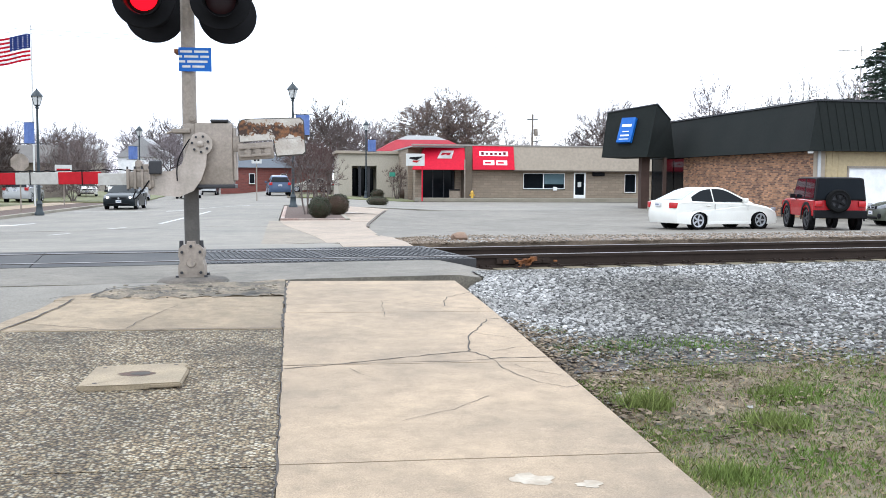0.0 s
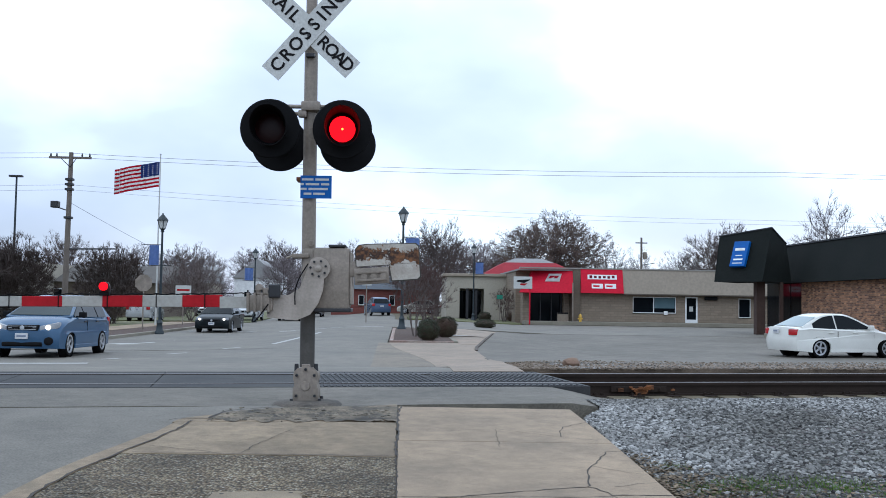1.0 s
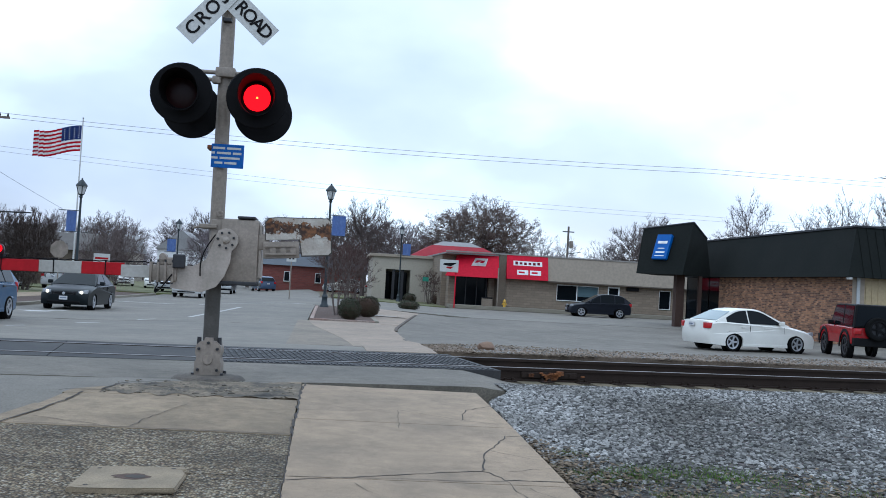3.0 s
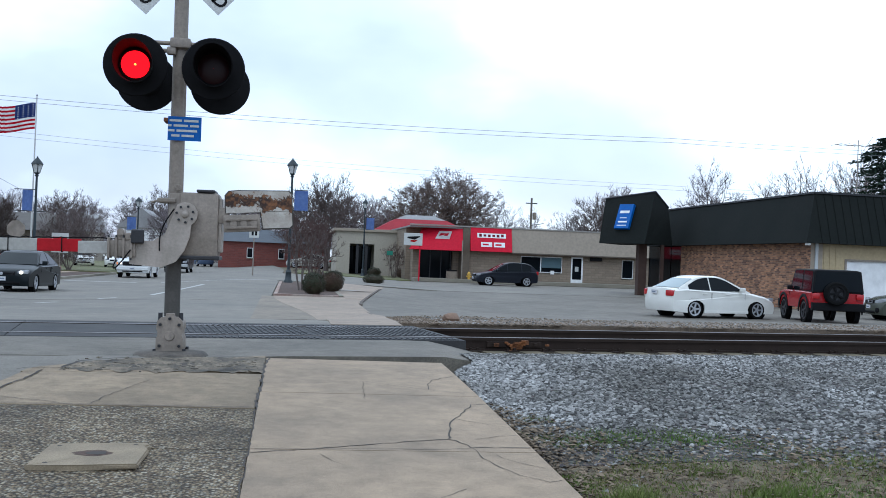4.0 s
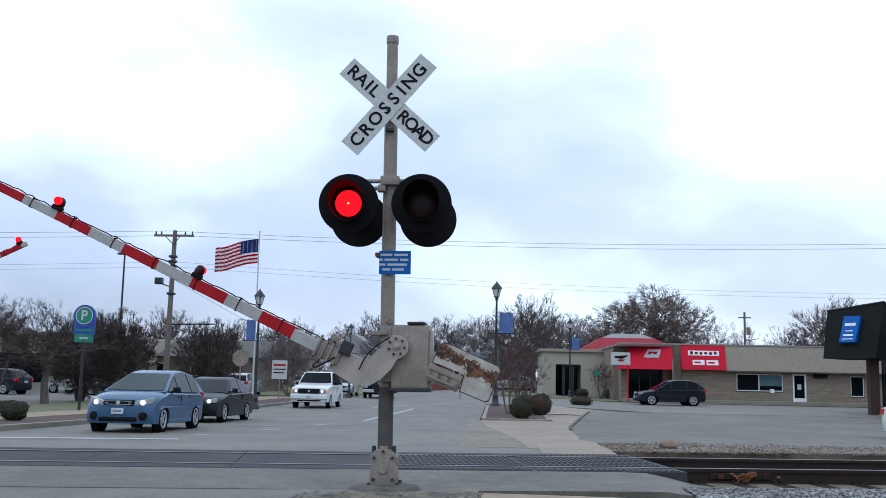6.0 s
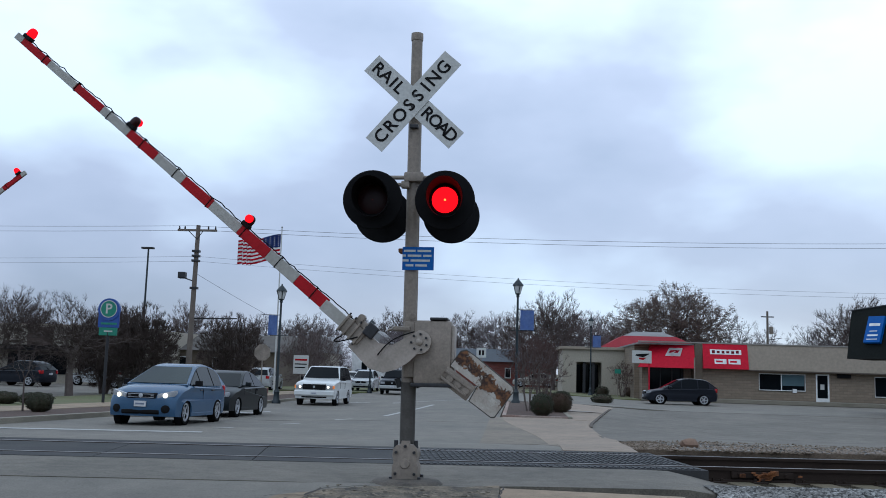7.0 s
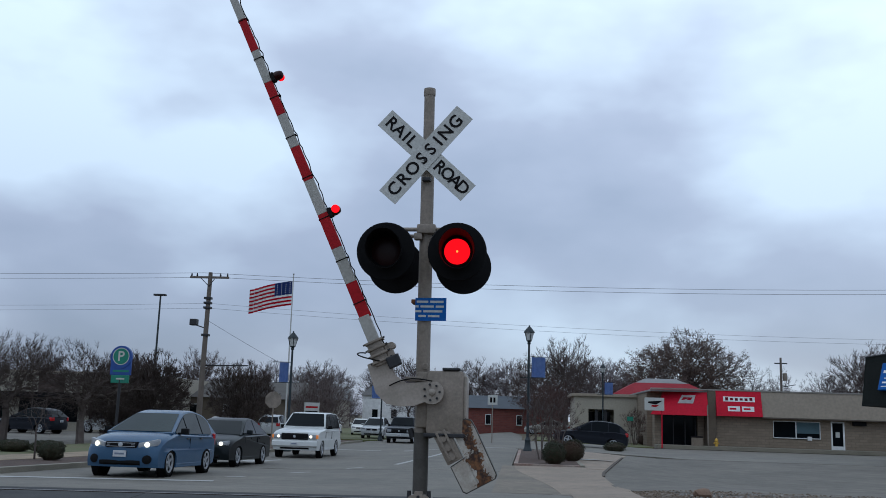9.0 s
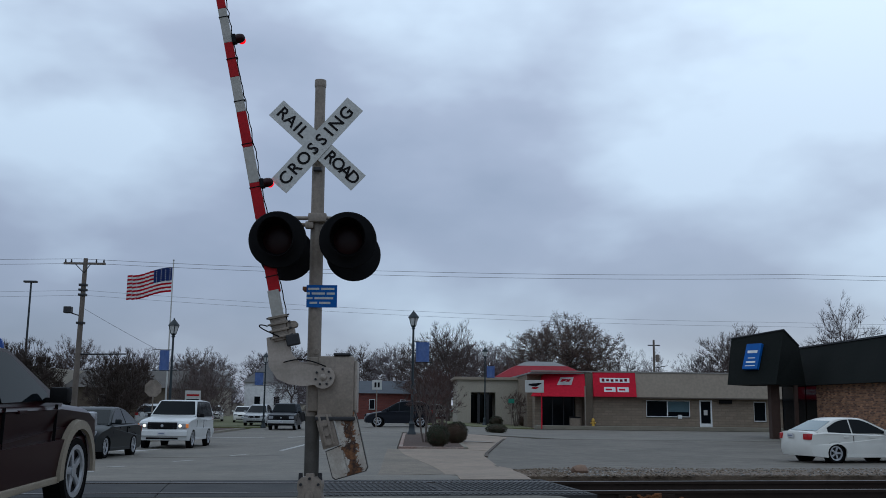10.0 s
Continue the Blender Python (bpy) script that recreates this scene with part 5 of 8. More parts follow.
        box(bm, xf_ - 0.30, xf_ + s.get("lamp_out", -0.055), min(y0, y1), max(y0, y1), hz - s.get("lamp_h", 0.08), hz + s.get("lamp_h", 0.08), 0.03)
        for v in bm.verts:         # swept up and back towards the fender
            f = (abs(v.co.y) - abs(y0)) / (abs(y1) - abs(y0))
            v.co.z += s.get("sweep", 0.05) * f
            v.co.x -= s.get("sweep", 0.05) * 0.8 * f
        hl = part("headlight", nose(bm), CLEAR_LENS, c, "clear headlight", 40)
        if s.get("lit"):
            bm = lathe(B(), [(0.001, 0.012), (0.052, 0.010), (0.062, 0.0)], 14, pose(xf_ + s.get("lamp_out", -0.055) + 0.003, sg * (W / 2 - 0.30), hz + 0.4 * s.get("sweep", 0.05), 0, 90))
            part("lit_lamp", nose(bm), HEADLAMP, hl, "lit headlight bulb", 40)
        if s.get("amber"):
            bm = box(B(), xf_ - 0.2, xf_ + s.get("lamp_out", -0.055) - 0.02, *sorted((sg * (W / 2 - 0.10), sg * (W / 2 - 0.02))), hz - 0.07, hz + 0.07, 0.01)
            part("indicator", nose(bm), AMBER, c, "amber indicator")
        tz = s["tail_z"]
        bm = box(B(), -xf_ + 0.01, -xf_ + 0.24, *sorted((sg * (W / 2 - 0.30), sg * (W / 2 - 0.055))), tz - s.get("tail_h", 0.08), tz + s.get("tail_h", 0.08), 0.03)
        part("tail_light", nose(bm), TAIL_RED, c, "red tail light", 40)
        # mirror and handles
        mx = x3 - 0.42
        bm = B()
        box(bm, mx - 0.08, mx + 0.06, *sorted((sg * (W / 2 - 0.02), sg * (W / 2 + 0.16))), zb + 0.02, zb + 0.17, 0.03)
        box(bm, mx - 0.03, mx + 0.03, *sorted((sg * (wb - 0.08), sg * (W / 2 + 0.04))), zb + 0.02, zb + 0.07, 0.01)
        part("mirror", bm, s.get("mirror", paint), c, "wing mirror", 40)
        for hx in s["handles"]:
            bm = box(B(), hx - 0.09, hx + 0.09, *sorted((sg * (W / 2 - 0.06), sg * (W / 2 + 0.006))), s["belt"] - 0.125, s["belt"] - 0.09, 0.008)
            part("door_handle", bm, s.get("trim", paint), c)
        for dx in s["seams"]:
            if min(abs(dx - s["fa"]), abs(dx - s["ra"])) < r + 0.10:
                continue
            bu, me_ = s.get("bulge", 0.02), s.get("mid", 0.62)
            lo_y, hi_y = (sg * (W / 2 * (1 - bu * ((zz - me_) / 0.5) ** 2) + 0.003) for zz in (gc, s["belt"] - 0.06))
            bm = B()
            rim_ = [bm.verts.new((dx + e, y, z)) for e, y, z in ((-0.003, lo_y, gc + 0.12), (0.003, lo_y, gc + 0.12), (0.003, hi_y, s["belt"] - 0.06), (-0.003, hi_y, s["belt"] - 0.06))]
            back_ = [bm.verts.new((v.co.x, v.co.y - sg * 0.03, v.co.z)) for v in rim_]
            bm.faces.new(rim_)
            for k in range(4):
                bm.faces.new((rim_[k], rim_[(k + 1) % 4], back_[(k + 1) % 4], back_[k]))
            part("door_seam", bm, PLASTIC, c)
        bm = box(B(), s["ra"] + r + 0.08, s["fa"] - r - 0.08, *sorted((sg * (W / 2 - 0.08), sg * (W / 2 - 0.005))), gc, gc + s.get("sill_h", 0.10), 0.015)
        part("sill", bm, s.get("sill", paint), c, "")
        for ax in (s["fa"], s["ra"]):
            bm = lathe(B(), [(r + 0.06, 0.0), (r + 0.06, 0.16), (0.001, 0.16)], 20, pose(ax, sg * (W / 2 - 0.03), r, 90 * sg))
            part("wheel_well", bm, PLASTIC, c)
            if s.get("flare"):
                bm = lathe(B(), [(r + 0.05, 0.0), (r + 0.06, -0.03), (r + 0.15, -0.025), (r + 0.16, 0.03)], 18, pose(ax, sg * (W / 2 - 0.005), r, 90 * sg), math.pi * 1.06, -0.1 if sg > 0 else math.pi - 0.1)
                part("arch_flare", bm, s["flare"], c, "", 40)
    bm = B()
    g0, g1, gw = s["grille"]
    bm = strips(xf_ - 0.2, xf_ + s.get("grille_out", -0.02), -gw / 2, gw / 2, g0, g1)
    gr = part("grille", nose(bm), PLASTIC, c, "black grille", 40)
    bm = B()
    for k in range(3):
        z = g0 + (g1 - g0) * (k + 0.8) / 3.6
        box(bm, xf_ - 0.1, xf_ + s.get("grille_out", -0.02) + 0.006, -gw / 2 + 0.03, gw / 2 - 0.03, z - 0.006, z + 0.006)
    part("grille_bar", nose(bm), s.get("bars", DARKMETAL), gr)
    bm = lathe(B(), [(0.001, 0.01), (0.045, 0.008), (0.055, 0)], 14, pose(xf_ + s.get("grille_out", -0.02) + 0.006, 0, (g0 + g1) / 2, 0, 90))
    part("badge", bm, RIM, gr, "round chrome badge")
    bm = B()
    i0, i1, iw = s["intake"]
    bm = strips(xf_ - 0.2, xf_ - 0.004, -iw / 2, iw / 2, i0, i1)
    part("intake", nose(bm), PLASTIC, c, "black lower intake", 40)
    if s.get("fog"):
        for sg in (-1, 1):
            part("fog_lamp_pocket", nose(lathe(B(), [(0.001, 0.012), (0.08, 0.010), (0.10, 0.0), (0.10, -0.1)], 14, pose(xf_ - 0.004, sg * (W / 2 - 0.27), 0.40, 0, 90))), PLASTIC, c, "round black fog lamp pocket", 40)
    if s.get("bumper"):
        b0, b1, bmat = s["bumper"]
        for x0_, x1_ in ((xf_ - 0.18, xf_ + 0.05), (-xf_ - 0.05, -xf_ + 0.18)):
            part("bumper", nose(strips(x0_, x1_, -W / 2 + 0.03, W / 2 - 0.03, b0, b1)), bmat, c, "", 40)
    for sgn, pz in ((1, s["plate"][0]), (-1, s["plate"][1])):
        ex = 0.055 if s.get("bumper") and sgn > 0 else 0.012
        bm = box(B(), *sorted((sgn * (xf_ - 0.03), sgn * (xf_ + ex))), -0.15, 0.15, pz - 0.07, pz + 0.07, 0.006)
        pl = part("number_plate", bm, PLATE, c, "pale number plate")
        bm = box(B(), *sorted((sgn * (xf_ + ex - 0.002), sgn * (xf_ + ex + 0.004))), -0.11, 0.11, pz - 0.02, pz + 0.02)
        part("plate_bar", bm, PLATE_MARK, pl)
    for ax in (s["fa"], s["ra"]):
        for sg in (-1, 1):
            wheel(c, ax, sg * (W / 2 - 0.115), r, 0.21, s.get("rim", RIM), s.get("spokes", 5))
    return c


BLUE_PAINT = car_paint("steel_blue_paint", (0.045, 0.092, 0.165, 1))
DARK_PAINT = car_paint("charcoal_paint", (0.008, 0.011, 0.013, 1))
WHITE_PAINT = car_paint("white_paint", (0.66, 0.65, 0.60, 1))
SUV_WHITE = car_paint("truck_white_paint", (0.62, 0.63, 0.62, 1))
NAVY_PAINT = car_paint("blue_black_paint", (0.012, 0.014, 0.02, 1))
MAROON = car_paint("maroon_paint", (0.018, 0.004, 0.005, 1))
RED_PAINT = car_paint("jeep_red_paint", (0.30, 0.010, 0.014, 1))
OLIVE = car_paint("olive_paint", (0.06, 0.065, 0.05, 1))
MIST_PAINT = car_paint("slate_blue_paint", (0.06, 0.085, 0.14, 1))
SILVER_PAINT = car_paint("silver_paint", (0.40, 0.41, 0.41, 1))
TAN_CLAD = mat("tan_cladding", (0.26, 0.22, 0.16, 1), 0.6, scale=4, bump=0.05)

PLATE_MARK = mat("faded_blue_marking", (0.16, 0.19, 0.26, 1), 0.6, scale=8, bump=0)
SCREEN = mat("tinted_windscreen", (0.016, 0.026, 0.028, 1), 0.06, scale=1, amount=0.3, bump=0, spec=0.09)
HATCH = dict(glass_windscreen=SCREEN, L=4.35, W=1.78, r=0.32, gc=0.20, fa=1.33, ra=-1.27, top=[(-2.16, 0.42), (-2.17, 0.62), (-2.10, 0.95), (-1.6, 1.0), (0.8, 1.03), (1.05, 1.02), (1.65, 0.92), (2.0, 0.79), (2.13, 0.66), (2.17, 0.36)],
             cab=[(-2.12, 0.95), (-1.72, 1.46), (-0.1, 1.54), (1.12, 1.0)], wb=1.66, wr=1.20, crown=0.035, win=[(-1.72, -1.02), (-0.95, 0.02), (0.09, 1.0)], belt=0.98,
             lamp_z=0.69, lamp_h=0.075, lamp_out=-0.06, sweep=0.10, tail_z=0.85, tail_h=0.15, handles=(-0.75, 0.22), seams=(-0.98, 0.05, 1.0), grille=(0.65, 0.79, 0.72), fog=True, intake=(0.27, 0.40, 0.95), plate=(0.52, 0.75), lit=True, trim=DARKMETAL, lamp_in=0.50, bars=RIM, mirror=PLASTIC)
SEDAN = dict(L=5.0, W=1.84, r=0.33, gc=0.19, fa=1.50, ra=-1.31, top=[(-2.48, 0.42), (-2.49, 0.66), (-2.42, 0.97), (-1.75, 1.03), (0.9, 0.97), (1.2, 0.95), (1.95, 0.84), (2.35, 0.72), (2.48, 0.58), (2.49, 0.34)],
             cab=[(-1.95, 1.00), (-1.10, 1.44), (0.05, 1.46), (1.12, 0.94)], wb=1.70, wr=1.24, crown=0.03, win=[(-1.50, -0.62), (-0.55, 0.9)], belt=0.96,
             lamp_z=0.66, lamp_h=0.075, lamp_out=-0.09, tail_z=0.82, tail_h=0.09, handles=(-0.85, 0.1), seams=(-0.95, -0.58, 0.85), grille=(0.56, 0.70, 0.85), intake=(0.26, 0.38, 1.2), plate=(0.46, 0.78), lit=True)
MALIBU = dict(SEDAN, round=0.27, L=4.78, W=1.78, fa=1.42, ra=-1.28, top=[(-2.37, 0.42), (-2.385, 0.66), (-2.30, 1.02), (-1.7, 1.06), (0.9, 0.97), (1.15, 0.95), (1.85, 0.83), (2.25, 0.70), (2.37, 0.56), (2.385, 0.34)],
              cab=[(-1.92, 1.03), (-1.08, 1.45), (0.05, 1.47), (1.10, 0.94)], wb=1.66, wr=1.2, tail_z=0.86, tail_h=0.10, lit=False, plate=(0.46, 0.88), glass_rear_window=GLASS_LT, handles=(-0.85, 0.1))
TRUCK = dict(L=5.05, W=1.95, r=0.375, gc=0.30, fa=1.55, ra=-1.42, top=[(-2.50, 0.50), (-2.52, 0.8), (-2.48, 1.14), (-1.5, 1.16), (0.75, 1.25), (0.95, 1.24), (2.1, 1.14), (2.40, 1.06), (2.50, 0.93), (2.52, 0.5)], bow=0.07, sweep=0.0, ends=0.03, round=0.12,
             cab=[(-2.46, 1.16), (-2.28, 1.84), (0.12, 1.86), (0.86, 1.25)], wb=1.86, wr=1.50, crown=0.02, win=[(-2.25, -1.35), (-1.27, -0.42), (-0.34, 0.75)], belt=1.14, mid=0.8,
             lamp_z=0.87, lamp_h=0.09, lamp_out=0.015, tail_z=1.0, tail_h=0.2, handles=(-0.95, -0.02), seams=(-1.3, -0.38, 0.85), grille=(0.74, 1.0, 1.10), grille_out=0.02, intake=(0.36, 0.44, 1.2),
             plate=(0.58, 0.7), lit=True, amber=True, bumper=(0.46, 0.70, SUV_WHITE), spokes=6, mirror=PLASTIC, bulge=0.03)
CROSSOVER = dict(L=4.77, W=1.88, r=0.36, gc=0.24, fa=1.45, ra=-1.37, top=[(-2.37, 0.45), (-2.38, 0.7), (-2.30, 1.08), (-1.6, 1.14), (0.9, 1.04), (1.2, 1.02), (1.9, 0.90), (2.25, 0.78), (2.37, 0.62), (2.38, 0.38)],
                 cab=[(-2.28, 1.08), (-1.62, 1.64), (0.0, 1.68), (1.22, 1.01)], wb=1.74, wr=1.26, crown=0.03, win=[(-1.72, -1.05), (-0.98, 0.0), (0.07, 1.05)], belt=1.05, mid=0.7,
                 lamp_z=0.74, lamp_h=0.08, lamp_out=-0.09, tail_z=0.98, tail_h=0.12, handles=(-0.8, 0.15), seams=(-1.0, 0.03, 1.0), grille=(0.62, 0.80, 0.9), intake=(0.30, 0.44, 1.2), plate=(0.52, 0.85), bars=RIM)
EXPLORER = dict(TRUCK, L=4.85, W=1.87, r=0.375, fa=1.48, ra=-1.42, top=[(-2.40, 0.50), (-2.42, 0.8), (-2.38, 1.12), (-1.5, 1.15), (0.8, 1.12), (1.0, 1.12), (1.95, 1.05), (2.28, 0.97), (2.40, 0.82), (2.42, 0.45)],
                cab=[(-2.36, 1.08), (-2.1, 1.60), (0.15, 1.63), (1.12, 1.09)], wb=1.76, wr=1.40, lit=False, amber=False, bumper=None, flare=TAN_CLAD, sill=TAN_CLAD, sill_h=0.07, ends=0.10, lamp_out=-0.03,
                grille=(0.76, 0.96, 1.0), grille_out=-0.01, spokes=5)
JEEP = dict(bow=0.0, sweep=0.0, L=4.1, W=1.80, r=0.43, gc=0.56, round=0.08, fa=1.25, ra=-1.18, top=[(-1.98, 0.58), (-1.99, 0.8), (-1.97, 1.14), (-1.0, 1.16), (0.55, 1.16), (0.7, 1.16), (1.85, 1.10), (1.94, 1.04), (1.98, 0.85), (1.98, 0.6)], ends=0.02,
            cab=[(-1.99, 1.10), (-1.90, 1.86), (0.28, 1.87), (0.66, 1.12)], wb=1.70, wr=1.56, crown=0.01, win=[(-1.8, -0.85), (-0.75, 0.5)], belt=1.12, mid=0.9, bulge=0.01,
            lamp_z=0.92, lamp_h=0.09, lamp_out=0.0, tail_z=0.96, tail_h=0.10, handles=(-0.5,), seams=(-0.7, 0.55), grille=(0.75, 1.06, 0.7), intake=(0.5, 0.56, 1.0), plate=(0.62, 0.80), bumper=(0.46, 0.74, PLASTIC),
            flare=PLASTIC, roof_paint=PLASTIC, mirror=PLASTIC, rim=DARKMETAL)

blue_car = car("hatchback", "steel blue hatchback waiting at the railway with lit headlights", "car", BLUE_PAINT, HATCH)
dark_sedan = car("sedan", "charcoal sedan pulling up behind the blue hatchback", "car", DARK_PAINT, SEDAN)
white_truck = car("sport_utility_vehicle", "white full-size sport utility vehicle with lit headlights", "car", SUV_WHITE, TRUCK)
navy_car = car("crossover", "blue-black crossover driving across the car park", "car", NAVY_PAINT, CROSSOVER)
maroon_car = car("sport_utility_vehicle", "maroon sport utility vehicle with tan wheel-arch trim", "car", MAROON, EXPLORER)
leaving_car = car("crossover", "slate blue crossover driving away along the street", "car", MIST_PAINT, CROSSOVER)
white_car = car("sedan", "white sedan parked on the car park beside the brick building", "car", WHITE_PAINT, MALIBU)
white_car.matrix_basis = pose(15.05, 32.8, land(15.05, 32.8) + 0.006, 0, 0, 13)
jeep = car("off_roader", "red off-road vehicle with black hard top and spare wheel", "car", RED_PAINT, JEEP)
jeep.matrix_basis = pose(18.95, 32.2, land(18.95, 32.2) + 0.006, 0, 0, 77)
sw = wheel(jeep, -2.12, 0.15, 0.40, 0.24, PLASTIC)
sw.name = "spare_wheel"
sw.matrix_basis = pose(-2.14, 0.12, 1.06, 0, 0, 90)
olive_car = car("hatchback", "dark olive hatchback parked by the building", "car", OLIVE, dict(HATCH, lit=False))
olive_car.matrix_basis = pose(24.7, 34.4, land(24.7, 34.4) + 0.006, 0, 0, 170)

# ---- buildings ----
def brick_mat(name, c1, c2, mortar, width, height, mottle=0.25):
    m = bpy.data.materials.new(name)
    m.use_nodes = True
    n, l = m.node_tree.nodes, m.node_tree.links
    b = n["Principled BSDF"]
    b.inputs["Roughness"].default_value = 0.9
    co = n.new("ShaderNodeTexCoord")
    sep = n.new("ShaderNodeSeparateXYZ")
    l.new(co.outputs["Object"], sep.inputs[0])
    add = n.new("ShaderNodeMath")
    add.operation = "ADD"
    l.new(sep.outputs["X"], add.inputs[0])
    l.new(sep.outputs["Y"], add.inputs[1])
    comb = n.new("ShaderNodeCombineXYZ")
    l.new(add.outputs[0], comb.inputs["X"])
    l.new(sep.outputs["Z"], comb.inputs["Y"])
    br = n.new("ShaderNodeTexBrick")
    br.inputs["Scale"].default_value = 1.0
    br.inputs["Brick Width"].default_value, br.inputs["Row Height"].default_value = width, height
    br.inputs["Mortar Size"].default_value = height * 0.10
    br.inputs["Color1"].default_value, br.inputs["Color2"].default_value, br.inputs["Mortar"].default_value = c1, c2, mortar
    br.inputs["Bias"].default_value = 0.1
    l.new(comb.outputs[0], br.inputs["Vector"])
    ns = n.new("ShaderNodeTexNoise")
    ns.inputs["Scale"].default_value, ns.inputs["Detail"].default_value = 1.6, 7.0
    ns.inputs["Roughness"].default_value = 0.7
    l.new(comb.outputs[0], ns.inputs["Vector"])
    ov = n.new("ShaderNodeMixRGB")
    ov.blend_type, ov.inputs["Fac"].default_value = "OVERLAY", mottle
    l.new(br.outputs["Color"], ov.inputs["Color1"])
    l.new(ns.outputs["Fac"], ov.inputs["Color2"])
    l.new(ov.outputs["Color"], b.inputs["Base Color"])
    bp = n.new("ShaderNodeBump")
    bp.inputs["Strength"].default_value, bp.inputs["Distance"].default_value = 0.6, 0.02
    l.new(br.outputs["Fac"], bp.inputs["Height"])
    bp.invert = True
    l.new(bp.outputs["Normal"], b.inputs["Normal"])
    return m


RED_BRICK = brick_mat("old_red_brick", (0.40, 0.205, 0.105, 1), (0.10, 0.052, 0.036, 1), (0.22, 0.15, 0.10, 1), 0.27, 0.085, 1.0)
TAN_BRICK = brick_mat("tan_block", (0.245, 0.194, 0.142, 1), (0.202, 0.159, 0.116, 1), (0.172, 0.142, 0.107, 1), 0.6, 0.2)
DULL_BRICK = brick_mat("dull_red_brick", (0.19, 0.055, 0.042, 1), (0.14, 0.042, 0.034, 1), (0.14, 0.06, 0.05, 1), 0.5, 0.2)


def window(parent, x0, x1, y, z0, z1, glass=GLASS, frame_mat=WHITE_TRIM, mullions=(), sill=True):
    """A framed window in a wall that faces -y."""
    w = new("window")
    w.parent = parent
    for a, b, c, d in ((x0, x1, z1 - 0.06, z1), (x0, x1, z0, z0 + 0.06), (x0, x0 + 0.06, z0 + 0.06, z1 - 0.06), (x1 - 0.06, x1, z0 + 0.06, z1 - 0.06)):
        part("frame", box(B(), a, b, y - 0.05, y + 0.05, c, d, 0.006), frame_mat, w)
    for x in mullions:
        part("frame", box(B(), x - 0.035, x + 0.035, y - 0.045, y + 0.05, z0 + 0.06, z1 - 0.06), frame_mat, w)
    part("pane", box(B(), x0 + 0.05, x1 - 0.05, y - 0.01, y + 0.01, z0 + 0.05, z1 - 0.05), glass, w, "dark glass pane")
    if sill:
        part("sill", box(B(), x0 - 0.06, x1 + 0.06, y - 0.10, y + 0.04, z0 - 0.08, z0 - 0.003, 0.008), KERB, w)
    return w


def wall_with_holes(bm, x0, x1, y0, y1, z0, z1, holes):
    """A wall along x, with openings (x0, x1, z0, z1) right through it."""
    x = x0
    for a, b, c, d in sorted(holes):
        box(bm, x, a, y0, y1, z0, z1)
        if c > z0:
            box(bm, a, b, y0, y1, z0, c)
        if d < z1:
            box(bm, a, b, y0, y1, d, z1)
        x = b
    box(bm, x, x1, y0, y1, z0, z1)
    return bm


SIGN_MAROON = mat("dark_red_letter", (0.13, 0.008, 0.016, 1), 0.6, scale=3, bump=0, spec=0.1)


